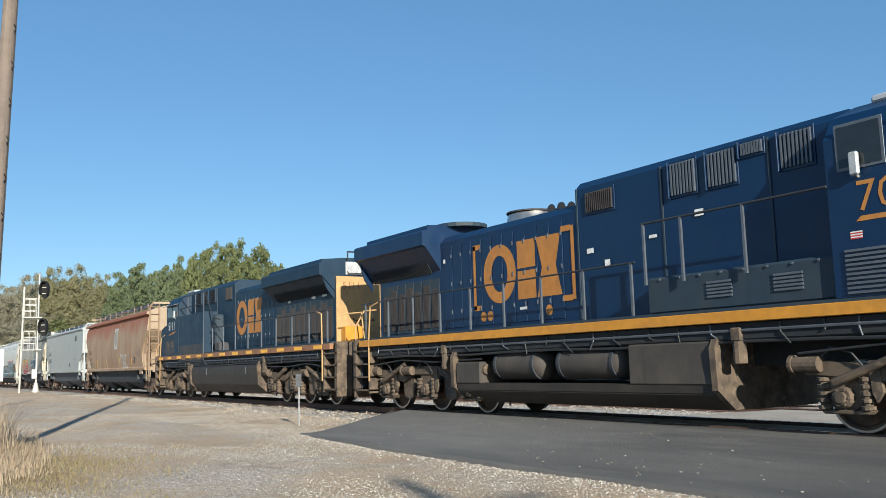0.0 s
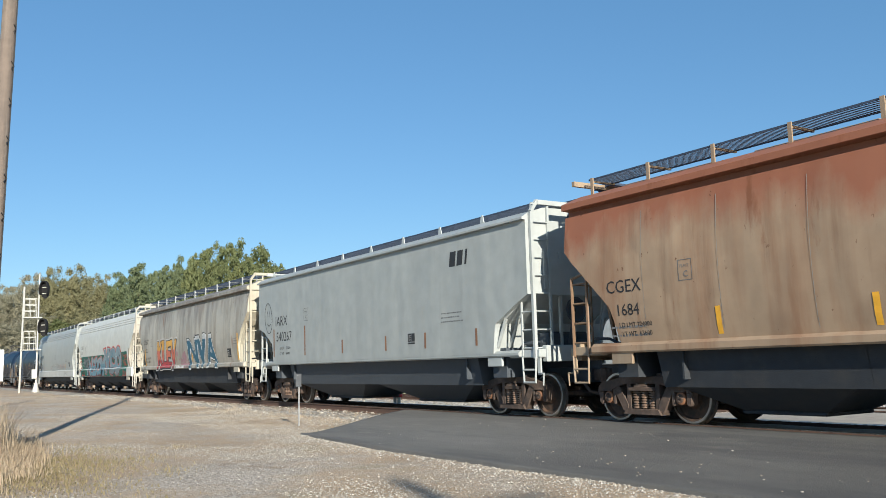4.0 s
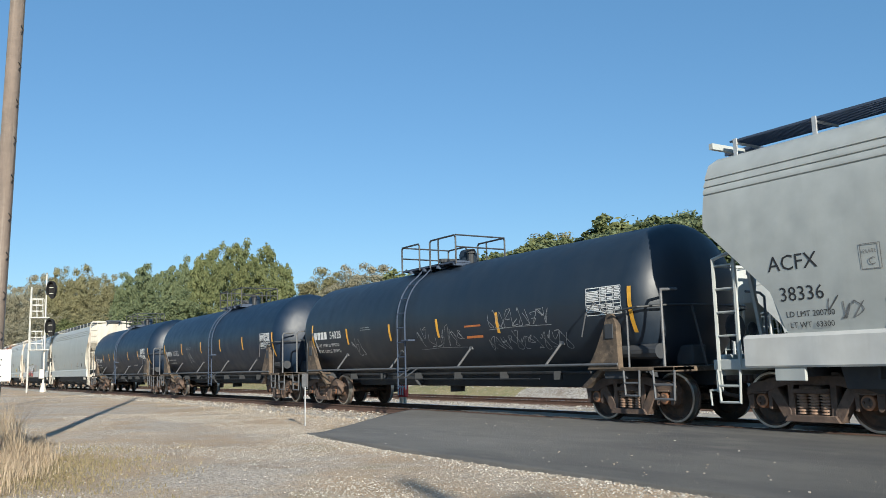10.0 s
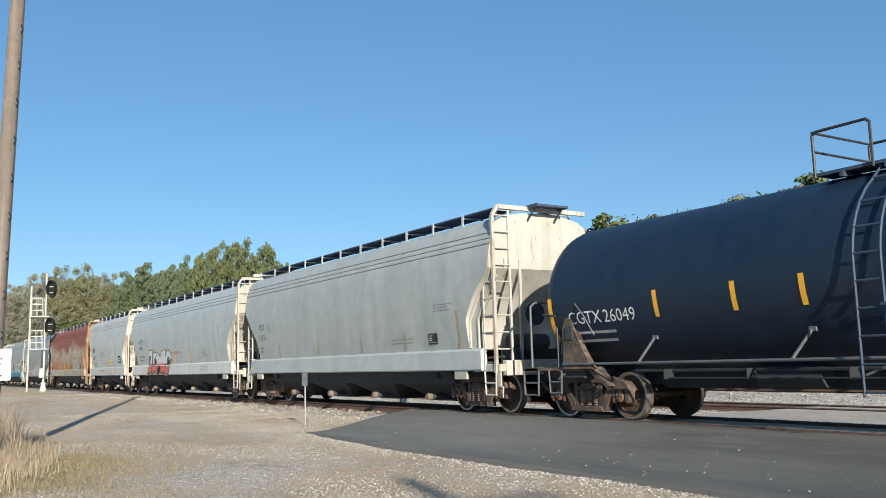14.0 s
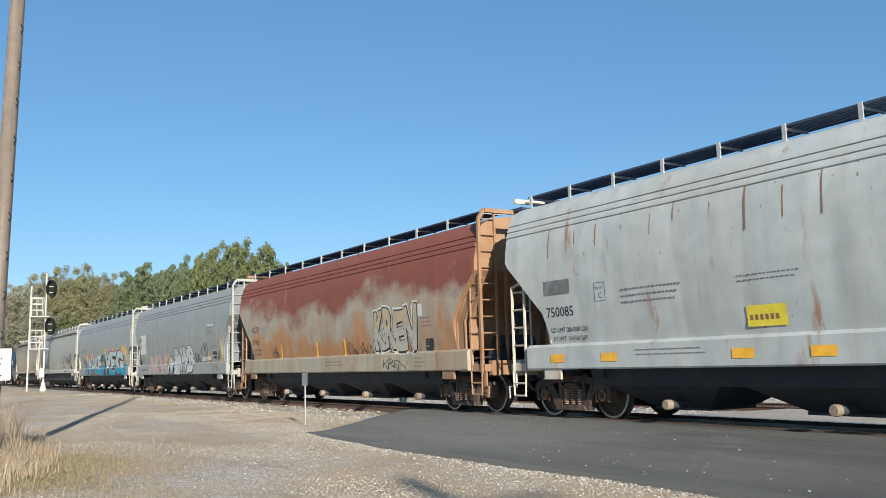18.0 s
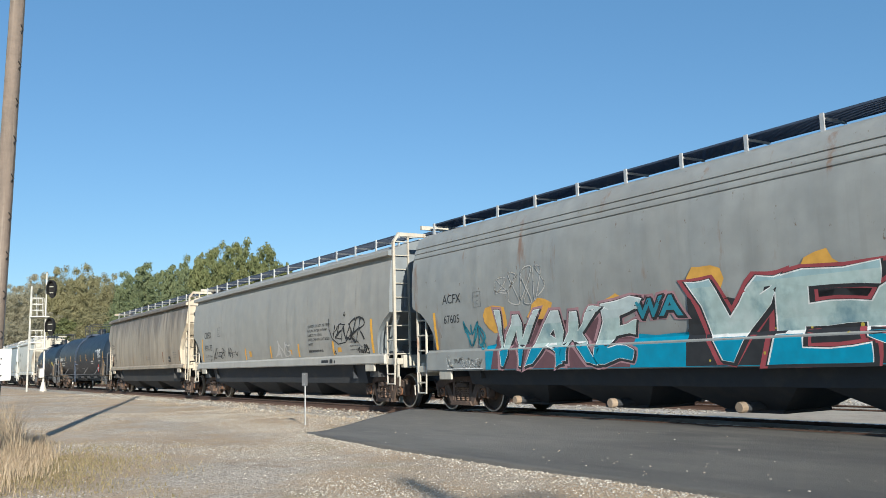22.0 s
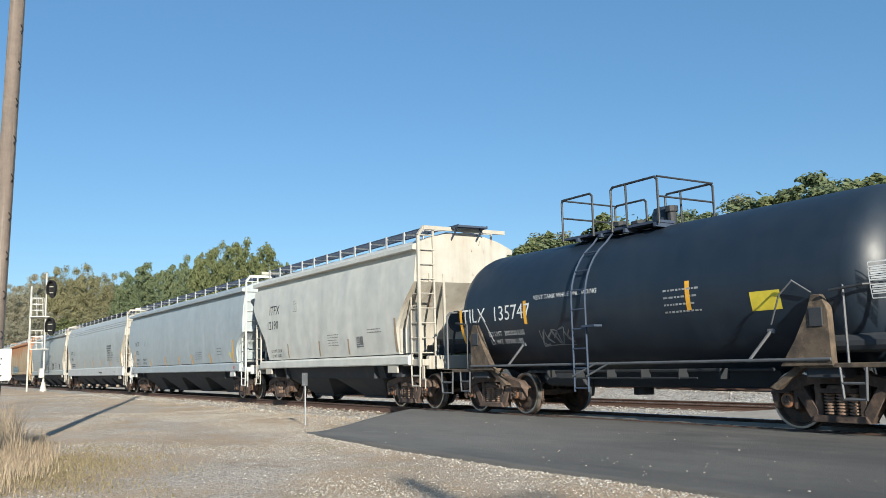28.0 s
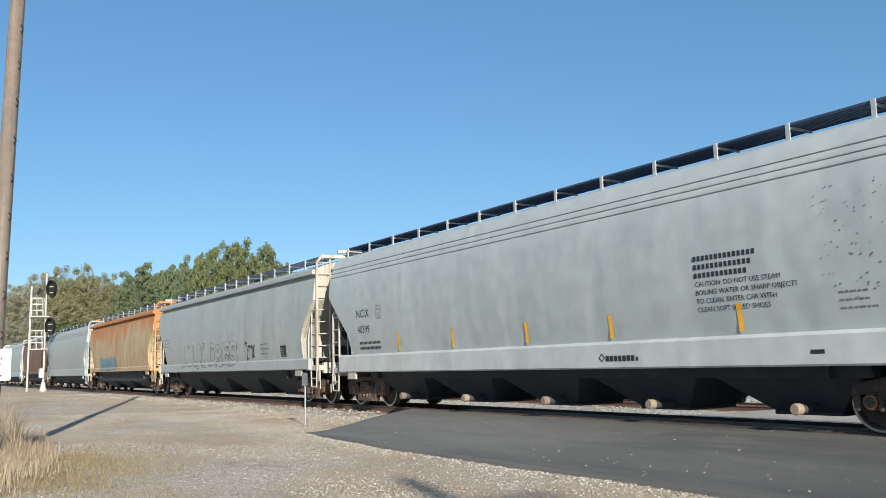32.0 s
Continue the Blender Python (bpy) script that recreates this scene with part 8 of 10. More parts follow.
        patches(car, "warning_label", [(step + 3.1, step + 3.3, 3.62, 3.74, 0), (step + 0.3, step + 0.5, 3.3, 3.4, 0), (step + 2.0, step + 2.2, 3.38, 3.44, 0)], side, CHALK)
        patches(car, "warning_label", [(-0.35, -0.2, 3.0, 3.12, 0), (-3.1, -2.85, 2.32, 2.38, 0), (-6.2, -6.1, 3.7, 3.8, 0)], side, CHALK)
    if F:
        b = write(number, 0.32)
        shifted(b, Matrix.Translation((hb - 0.056, 0.72, 3.62)) @ Matrix.Rotation(radians(-90), 4, "Z") @ Matrix.Rotation(radians(90), 4, "X"))
        part("end_number", b, BEARING, car, "faded road number")
        patches(car, "warning_label", [(-(r1 - 1.2), -(r1 - 1.45), 3.42, 3.58, 0), (-(r1 - 3.2), -(r1 - 3.5), 3.42, 3.6, 0), (-(r1 - 4.0), -(r1 - 4.4), 3.44, 3.6, 0)], side, CREAM, flip=True)
    car["half"] = h
    return car


# ---- the train, head to tail ----
TRAIN = []
DULLSTRIP = mat("dulled_strip", (0.36, 0.27, 0.17), 0.7, bump=0)
LEMON = mat("yellow_sticker", (0.72, 0.58, 0.04), 0.5, bump=0)
LIGHTPATCH = mat("pale_overpaint", (0.56, 0.56, 0.53), 0.6, bump=0, grain=0.1)

one = loco(-1.3, -22.75, True, "dark blue diesel locomotive with yellow side sill, leading the train", (-5.0, 2.55), (-10.12, -6.35), -1.15, -4.45)
two = loco(-22.75, -44.25, False, "dark blue diesel locomotive running backwards, with soiled yellow hood end", (-3.66, 4.3), (-8.95, -4.0), 0.26, -0.07, yellow=False, aux=True)
TRAIN += [one, two]

# rust-streaked tan hopper
car, yf = hopper(-44.45, -61.31, "rib", OCHRE, "tan covered hopper car streaked with brown rust", bays=3, seams=9, sill_z=(1.28, 1.45), posts=11, ladder=plate("rust_brown_ladder", (0.27, 0.18, 0.11), (0.15, 0.08, 0.05), dirt=0.7), trim=plate("pale_tan_paint", (0.37, 0.29, 0.20), (0.20, 0.12, 0.07), dirt=0.65), marks=0.01)
lettering(car, "car_number", [(-6.65, 1.95, 0.30, "1684"), (-6.75, 2.37, 0.33, "CGEX")], yf, INK, "black road number")
limits(car, -6.6, 1.74, 0.12, yf, "224000", "63600")
plate_box(car, -5.0, 2.45, yf)
patches(car, "emblem_patch", [(0.40, 1.26, 2.52, 3.70, 0)], yf, GHOST, "pale square patch")
b = bmesh.new()
poly(b, [(0.83 + 0.38 * math.cos(a), 3.11 + 0.5 * math.sin(a)) for a in np.linspace(0, math.tau, 20)[:-1]], 0.003, 0)
part("emblem", on_side(b, yf), DIRTY, car, "plain round emblem")
strips(car, (-4.3, -1.65, 1.75, 4.5), yf, 1.53, 1.98)
tag(car, 3, 1.95, 3.5, 1.45, 2.3, yf, GHOST, n=14, w=0.09, label="pale looping scrawl")
data_block(car, -6.7, 1.72, 1.0, 0.3, yf, INK, 2, 1)
data_block(car, 5.7, 2.2, 0.8, 0.35, yf, INK, 3, 2)
consol(car, 4.9, 1.75, yf, 0.36, 0.28)
TRAIN.append(car)

# flat-sided grey hopper
car, yf = hopper(-61.31, -77.89, "flat", GREY, "grey flat-sided covered hopper car with black numbers", bays=2, seams=8, sill_z=(1.28, 1.40), posts=9, trim=PALE, under=mat("blue_black_bay", (0.06, 0.07, 0.085), 0.7, bump=0.1), marks=0.10)
lettering(car, "car_number", [(-6.2, 2.08, 0.44, "540267"), (-6.28, 2.60, 0.46, "IARX"), (-5.35, 1.80, 0.12, "225600"), (-5.35, 1.62, 0.12, "60400"), (-5.9, 1.80, 0.12, "LD LMT"), (-5.9, 1.62, 0.12, "LT WT")], yf, INK, "black road number and load limits")
plate_box(car, -3.9, 2.65, yf, 0.34)
b = bmesh.new()
stroke(b, [(-6.9 + 0.33 * math.cos(a), 2.9 + 0.52 * math.sin(a) - 0.1 * math.cos(a)) for a in np.linspace(0, math.tau, 22)], 0.025, 0.001, 0)
stroke(b, [(-7.0, 3.15), (-6.95, 2.95)], 0.025, 0.001, 0)
stroke(b, [(-6.8, 3.15), (-6.78, 2.95)], 0.025, 0.001, 0)
stroke(b, [(-7.0, 2.72), (-6.85, 2.62), (-6.7, 2.7)], 0.025, 0.001, 0)
part("graffiti", on_side(b, yf), INK, car, "thin black line scrawl")
strips(car, (-6.44, -3.86), yf, 1.56, 2.5, 0.08, RUSTSILL)
strips(car, (-1.2, 1.4, 3.4, 5.6), yf, 1.56, 1.95, 0.08, RUSTSILL)
patches(car, "emblem", [(4.6, 4.85, 3.45, 3.8, -0.06), (4.92, 5.15, 3.45, 3.8, -0.06), (5.25, 5.33, 3.45, 3.8, -0.06)], yf, INK, "plain black block emblem")
data_block(car, 4.2, 2.35, 0.9, 0.3, yf, INK, 3, 3)
consol(car, 2.6, 1.75, yf, 0.34, 0.26)
TRAIN.append(car)

# soiled hopper with two large paintings
car, yf = hopper(-77.89, -95.21, "rib", DIRTY, "soiled grey covered hopper car with red and blue graffiti", bays=3, seams=9, sill_z=(1.28, 1.45), posts=11, trim=plate("dusty_cream_trim", (0.50, 0.47, 0.38), (0.32, 0.25, 0.17), dirt=0.55), marks=0.48)
lettering(car, "car_number", [(-7.3, 2.13, 0.30, "1632"), (-7.42, 2.55, 0.33, "CGEX")], yf, INK, "black road number")
limits(car, -7.2, 1.80, 0.13, yf, "224000 LB", "62000 LB")
plate_box(car, -6.1, 2.42, yf)
letters(car, 11, "KLEV", -4.9, -1.75, 1.3, 2.72, yf, INK, spray("salmon_spray", (0.56, 0.16, 0.09)), top=SP_YEL, low=spray("crimson_spray", (0.42, 0.055, 0.06)), cuts=(0.3, 0.62), halo=GHOST, lean=0.10, thick=0.04, wob=0.05, label="amber and red painted letters outlined black")
letters(car, 12, "NVA", 0.4, 4.1, 1.3, 2.7, yf, CHALK, mat("navy_spray", (0.035, 0.11, 0.17), 0.6, bump=0), top=SP_SILVER, cuts=(0.3, 0.85), halo=INK, lean=-0.2, thick=0.03, wob=0.16, fat=0.06, label="dark blue painted shapes edged white")
b = bmesh.new()
r13 = random.Random(13)
for k in range(26):
    x, z, q = r13.gauss(-0.35, 0.45), 1.42 + abs(r13.gauss(0.1, 0.28)), r13.uniform(0.06, 0.2)
    poly(b, [(x + q * math.cos(a) * r13.uniform(0.7, 1.1), z + q * 0.8 * math.sin(a) * r13.uniform(0.7, 1.1)) for a in np.linspace(0, math.tau, 12)[:-1]], 0.0001 * k - 0.003, 0)
part("graffiti", on_side(b, yf), SP_PINK, car, "faded pink spray-painted cloud")
lettering(car, "scrawl", [(-1.1, 1.31, 0.15, 10)], lambda z: yf(z) + 0.01, CHALK)
strips(car, (0.7, 3.7), yf, 1.55, 2.0, 0.09)
strips(car, (-7.9,), yf, 1.5, 2.35, 0.10)
strips(car, (6.5,), yf, 1.52, 2.55, 0.1)
consol(car, 5.32, 1.72, yf)
data_block(car, 6.0, 2.35, 0.5, 0.3, yf, INK, 3, 4)
TRAIN.append(car)

# white hopper with a green belt
car, yf = hopper(-95.21, -112.05, "flow", WHITE, "white covered hopper car with green belt and blue-grey graffiti", bays=4, seams=7, posts=12, trim=CHALKTRIM, board=GALV, marks=0.36)
b = bmesh.new()
poly(b, [(-6.9, 1.0), (5.95, 1.0), (5.95, 2.35), (2.0, 2.28), (-6.9, 2.28)], 0.0, 0)
part("green_belt", on_side(b, yf, lift=0.003), SP_GREEN, car, "deep green painted belt")
lettering(car, "car_number", [(-6.85, 2.42, 0.30, "6011"), (-6.9, 2.78, 0.32, "CRIX")], yf, TEXTGREY, "grey road number")
plate_box(car, -5.6, 2.6, yf)
letters(car, 21, "NEDOM", -4.7, 0.2, 1.02, 2.22, yf, INK, SP_BLUE, top=mat("pale_slate_spray", (0.24, 0.30, 0.33), 0.6, bump=0), cuts=(0.3, 0.6), halo=SP_ROSE, lean=0.25, thick=0.03, wob=0.22, fat=0.06, lap=1.16, rim=SP_SILVER, fleck=SP_TEAL, ground=INK, label="blue-grey painted letters edged red")
letters(car, 22, "VCO", 0.2, 4.5, 1.02, 2.66, yf, INK, mat("frost_blue_spray", (0.23, 0.29, 0.32), 0.6, bump=0, over=[((0.11, 0.18, 0.22), 0.4, 0.65, (1, 1, 1), 0.8)]), low=mat("slate_grey_spray", (0.16, 0.18, 0.19), 0.6, bump=0), cuts=(0.22, 0.9), halo=SP_ROSE, label="large frosty blue painted letters edged red", lean=0.02, thick=0.042, wob=0.15, fat=0.10, lap=1.1, rim=SP_SILVER, fleck=SP_TEAL)
letters(car, 28, "POE", -6.05, -4.75, 1.5, 2.15, yf, INK, mat("dull_silver_spray", (0.15, 0.16, 0.17), 0.6, bump=0), label="silver bubble letters", lean=0.0, thick=0.025, fat=0.06)
lettering(car, "load_limits", [(-6.72, 1.86, 0.11, "LD LMT 202200"), (-6.72, 1.66, 0.11, "LT WT  65800")], yf, CHALK, "white stencilled load limits")
for k in range(5):
    tag(car, 270 + k, -7.4, -6.85, 2.1 - 0.2 * k, 2.22 - 0.2 * k, yf, SP_ROSE, w=0.028)
tag(car, 276, -6.5, -5.5, 1.08, 1.36, yf, SP_RED, w=0.05)
tag(car, 23, 5.0, 5.9, 1.9, 2.2, yf, SP_RED, n=14, w=0.03)
tag(car, 24, 5.0, 5.8, 1.5, 1.8, yf, SP_RED, n=14, w=0.03)
tag(car, 25, 5.98, 6.4, 1.6, 2.1, yf, SP_RED, n=14, w=0.02)
tag(car, 26, 5.1, 5.9, 1.05, 1.35, yf, SP_RED, n=12, w=0.035)
strips(car, (6.8,), yf, 1.55, 2.5, 0.1, DULLSTRIP)
TRAIN.append(car)

# plain grey hopper
car, yf = hopper(-112.05, -130.1, "flow", GREY, "grey covered hopper car with faint scrawls on its side", bays=4, seams=7, posts=12, sill=plate("pale_sill", (0.55, 0.55, 0.53), (0.40, 0.38, 0.34), dirt=0.4), marks=-0.18)
lettering(car, "car_number", [(-7.05, 1.96, 0.30, "38336"), (-7.1, 2.42, 0.33, "ACFX")], yf, INK, "black road number")
limits(car, -7.0, 1.72, 0.12, yf, "200700", "63300")
plate_box(car, -5.6, 2.3, yf)
FAINTGREY = mat("faint_grey_scrawl", (0.24, 0.24, 0.235), 0.7, bump=0, grain=0.3)
tag(car, 31, -1.5, 0.1, 1.5, 1.9, yf, FAINTGREY, n=18, w=0.02)
mural(car, 36, -1.2, 1.4, 1.5, 1.98, yf, 5, FAINTGREY, GREY, GREY, label="thin grey outlined bubble shapes", lean=0.0, thick=0.012)
tag(car, 32, 1.3, 2.2, 1.7, 2.05, yf, FAINTGREY, n=14, w=0.02)
tag(car, 33, 2.4, 4.4, 1.6, 1.95, yf, FADED, n=16, w=0.024)
tag(car, 34, 4.5, 5.6, 1.12, 1.36, yf, FAINTGREY, n=14, w=0.02)
tag(car, 35, -6.2, -5.6, 1.65, 2.0, yf, TEXTGREY, n=12, w=0.02)
strips(car, (4.72,), yf, 1.48, 1.91, 0.1, SP_YEL)
strips(car, (-5.3, -1.7, 1.9), yf, 1.5, 1.9, 0.07, FADED)
consol(car, 6.1, 1.78, yf, 0.4, 0.3)
data_block(car, 4.9, 2.2, 0.8, 0.2, yf, INK, 2, 5)
data_block(car, 0.3, 2.6, 0.4, 0.35, yf, TEXTGREY, 4, 6)
TRAIN.append(car)

# three black tank cars
car, yf = tank_car(-130.1, -147.6, 3.77, "black tank car with white chalk scrawls and yellow strips", dome=-0.64, marks=0.50, dirt=FADEDBLACK)
lettering(car, "car_number", [(-6.0, 2.03, 0.32, "54028"), (-7.12, 2.03, 0.31, 4), (-7.1, 1.80, 0.13, "LD LMT 199200 LB  90350 KG"), (-7.05, 1.62, 0.13, "LT WT  63800 LB  28950 KG")], yf, CHALK, "white road number")
strips(car, (-4.85, -2.25, 0.18, 2.7), yf, 1.82, 2.28, 0.1)
strips(car, (-7.3, 6.85), yf, 1.65, 2.5, 0.1)
patches(car, "orange_label", [(1.43, 2.09, 1.75, 2.05, 0)], yf, mat("orange_label", (0.55, 0.18, 0.04), 0.6, bump=0))
tag(car, 41, -0.8, 1.3, 1.6, 2.05, yf, CHALKDIM, n=16, w=0.014, label="white chalk scrawl")
tag(car, 46, 2.4, 4.6, 1.95, 2.3, yf, CHALKDIM, n=22, w=0.014)
tag(car, 42, 2.3, 5.0, 1.45, 1.8, yf, CHALKDIM, n=22, w=0.014, label="white chalk scrawl")
tag(car, 43, -4.6, -3.9, 1.5, 2.0, yf, CHALKDIM, n=16, w=0.018)
spec_table(car, 5.72, 2.02, yf)
data_block(car, -3.9, 2.25, 0.7, 0.12, yf, CHALK, 2, 7)
TRAIN.append(car)
car, yf = tank_car(-147.6, -165.07, 3.83, "black tank car with yellow strips and white ruled table", dome=0.80, marks=1.33)
lettering(car, "car_number", [(-6.9, 1.9, 0.32, "205783"), (-8.0, 1.9, 0.29, 4), (-7.9, 1.68, 0.07, 22), (-7.9, 1.54, 0.07, 20)], yf, mat("worn_white_stencil", (0.42, 0.42, 0.42), 0.8, bump=0, grain=0.4), "worn white road number")
strips(car, (-5.45, -2.5, 0.1, 2.8), yf, 1.93, 2.41, 0.11)
strips(car, (-8.35, 5.9), yf, 1.6, 2.45, 0.11)
spec_table(car, 4.75, 1.92, yf)
tag(car, 44, -4.5, -3.9, 1.6, 2.0, yf, CHALKDIM, n=12, w=0.018)
data_block(car, -4.6, 2.2, 0.9, 0.12, yf, CHALK, 2, 8)
TRAIN.append(car)
car, yf = tank_car(-165.07, -182.01, 3.92, "clean black tank car with yellow strips and white lettering", dome=0.05, marks=0.78)
lettering(car, "car_number", [(-6.35, 1.86, 0.34, "26049"), (-7.35, 1.86, 0.34, "CGTX"), (4.0, 2.0, 0.19, "FRA AIP"), (-7.2, 1.66, 0.07, 20), (-7.2, 1.5, 0.07, 19), (2.4, 1.55, 0.06, 18), (0.8, 1.5, 0.055, 16)], yf, CHALK, "white road number")
strips(car, (-5.03, -3.35, -2.1, 1.6, 3.95), yf, 1.88, 2.35, 0.1)
strips(car, (-7.9, 6.25), yf, 1.6, 2.4, 0.12)
spec_table(car, 4.64, 1.88, yf)
tag(car, 45, 5.1, 5.9, 1.5, 1.85, yf, CHALKDIM, n=14, w=0.018)
TRAIN.append(car)

# a run of pale grey hoppers
car, yf = hopper(-182.01, -199.03, "flow", GREY, "clean light grey covered hopper car with cream ends", bays=4, seams=7, posts=12, trim=CHALKTRIM, sill=PALE, marks=0.25)
lettering(car, "car_number", [(-6.78, 2.15, 0.28, "13131"), (-6.78, 2.52, 0.30, "AEX")], yf, INK, "black road number")
limits(car, -6.75, 1.84, 0.1, yf, "", "")
plate_box(car, -5.9, 2.42, yf, 0.26)
strips(car, (-4.95, -1.76, 1.2, 3.68), yf, 1.55, 1.93, 0.08, DULLSTRIP)
strips(car, (6.25,), yf, 1.5, 2.4, 0.1, DULLSTRIP)
consol(car, 4.9, 1.70, yf, 0.43, 0.26)
data_block(car, 5.25, 2.58, 0.85, 0.22, yf, INK, 3, 9)
data_block(car, 3.0, 1.8, 1.3, 0.2, yf, INK, 2, 10)
TRAIN.append(car)
car, yf = hopper(-199.03, -217.54, "flow", PALE, "light grey covered hopper car with silver and red graffiti", bays=4, seams=8, posts=13, sill=plate("white_sill", (0.60, 0.60, 0.58), (0.42, 0.40, 0.36), dirt=0.35), trim=CHALKTRIM, marks=0.29)
lettering(car, "car_number", [(-7.06, 2.27, 0.30, "99043"), (-7.1, 2.60, 0.32, "ACFX")], yf, INK, "black road number")
limits(car, -7.05, 1.88, 0.13, yf, "199000 LB", "69000 LB")
plate_box(car, -5.75, 2.5, yf)
lettering(car, "warning_text", [(-0.9, 1.95, 0.155, "DO NOT HAMMER ON CAR")], yf, RED, "red warning words")
letters(car, 51, "ZOMIC", -5.2, -1.2, 1.02, 2.25, yf, INK, mat("pale_silver_spray", (0.60, 0.61, 0.62), 0.5, bump=0), low=SP_ROSE, cuts=(0.42, 0.9), halo=mat("mustard_mist", (0.42, 0.36, 0.20), 0.7, bump=0), lean=0.12, thick=0.034, wob=0.17, fat=0.05, ground=INK, label="silver and red painted letters outlined black")
strips(car, (-0.27, 2.15), yf, 1.47, 1.95, 0.12)
strips(car, (-7.87,), yf, 1.53, 2.4, 0.1)
data_block(car, 3.95, 1.98, 0.62, 0.36, yf, INK, 4, 11)
data_block(car, 3.9, 1.3, 1.1, 0.25, yf, TEXTGREY, 4, 12)
TRAIN.append(car)
car, yf = hopper(-217.54, -229.69, "flow", plate("rust_spotted_pale_paint", (0.50, 0.52, 0.51), (0.40, 0.36, 0.30), rust=(0.30, 0.13, 0.06), dirt=0.4), "short light grey hopper car with rusty ends and seams", bays=2, seams=7, posts=9, trim=plate("rusty_cream_paint", (0.58, 0.55, 0.47), (0.38, 0.24, 0.14), rust=(0.27, 0.10, 0.04), dirt=0.7), marks=0.16)
lettering(car, "car_number", [(-4.36, 2.03, 0.28, "750085")], yf, INK, "black road number")
limits(car, -4.4, 1.72, 0.13, yf, "206300 LBS", "56700 LBS")
plate_box(car, -2.9, 2.25, yf)
patches(car, "overpaint_patch", [(-4.4, -3.6, 2.47, 2.76, 0)], yf, TEXTGREY)
patches(car, "yellow_sticker", [(0.5, 1.22, 1.6, 1.93, 0)], yf, LEMON)
lettering(car, "sticker_text", [(0.55, 1.70, 0.12, 6)], yf, RUSTSILL)
patches(car, "stencil_panel", [(3.03, 3.72, 1.70, 2.13, 0)], yf, mat("navy_panel", (0.03, 0.04, 0.08), 0.6, bump=0))
patches(car, "panel_text", [(3.1, 3.4, 1.8, 1.86, 0), (3.1, 3.6, 1.93, 1.99, 0), (3.45, 3.66, 1.78, 1.86, 0)], yf, CHALK, lift=0.009)
strips(car, (-2.8, -4.6, 0.2, 1.6, 4.2), yf, 1.12, 1.28, 0.42)
data_block(car, -2.2, 2.4, 1.6, 0.35, yf, INK, 3, 14)
data_block(car, 0.4, 2.4, 1.2, 0.16, yf, INK, 2, 15)
data_block(car, -1.9, 1.3, 1.6, 0.16, yf, INK, 2, 16)
rr = random.Random(41)
for k in range(13):
    x, z = -4.2 + k * 0.68 + rr.uniform(-0.1, 0.1), rr.uniform(3.1, 3.65)
    patches(car, "rust_run", [(x, x + rr.uniform(0.012, 0.03), z, 3.82, 0)], yf, RUSTSILL, lift=0.002)
TRAIN.append(car)

# rust-red hopper
car, yf = hopper(-229.69, -246.83, "flow", REDRUST, "grey covered hopper car with rust-red upper half and graffiti", bays=4, seams=7, posts=11, trim=plate("rust_stained_cream_paint", (0.34, 0.21, 0.12), (0.22, 0.10, 0.05), rust=(0.22, 0.08, 0.035), dirt=0.8), sill=plate("rust_stained_sill", (0.40, 0.37, 0.29), (0.34, 0.19, 0.08), rust=(0.3, 0.12, 0.05), dirt=0.75), marks=0.12)
lettering(car, "car_number", [(-6.7, 2.02, 0.24, "67986"), (-6.76, 2.45, 0.30, "ACFX")], yf, INK, "black road number")
limits(car, -6.7, 1.78, 0.11, yf, "201000", "62000")
plate_box(car, -5.7, 2.25, yf)
letters(car, 61, "KREN", 2.75, 5.1, 1.5, 2.7, yf, INK, mat("grey_fill", (0.42, 0.39, 0.33), 0.6, bump=0), top=mat("tan_fill", (0.42, 0.34, 0.23), 0.6, bump=0), cuts=(0.3, 0.55), halo=LIGHTPATCH, lean=0.08, thick=0.028, wob=0.17, fat=0.105, label="grey and tan painted letters with thick black outlines")
patches(car, "overpaint_patch", [(4.9, 5.45, 2.36, 2.68, 0)], yf, LIGHTPATCH)
strips(car, (-4.05, -1.12, 0.85, 3.95), yf, 1.46, 1.95, 0.12)
tag(car, 62, -4.9, -4.25, 1.55, 1.9, yf, INK, n=10, w=0.022)
tag(car, 63, 1.05, 1.75, 1.5, 1.85, yf, INK, n=12, w=0.018)
tag(car, 64, 1.9, 2.8, 1.5, 1.85, yf, INK, n=12, w=0.018)
letters(car, 65, "KREN", 3.3, 4.5, 1.03, 1.38, yf, None, INK, fat=-0.03, wob=0.12, wave=4.5, uneven=0.4, lean=0.4, label="thin black hand-drawn letters")
data_block(car, -0.4, 1.28, 1.3, 0.2, yf, INK, 2, 17)
data_block(car, 5.0, 1.3, 0.45, 0.3, yf, INK, 3, 18)
data_block(car, 5.35, 2.3, 0.5, 0.3, yf, RUSTSILL, 3, 19)
consol(car, 5.5, 1.55, yf, 0.36, 0.3)
TRAIN.append(car)

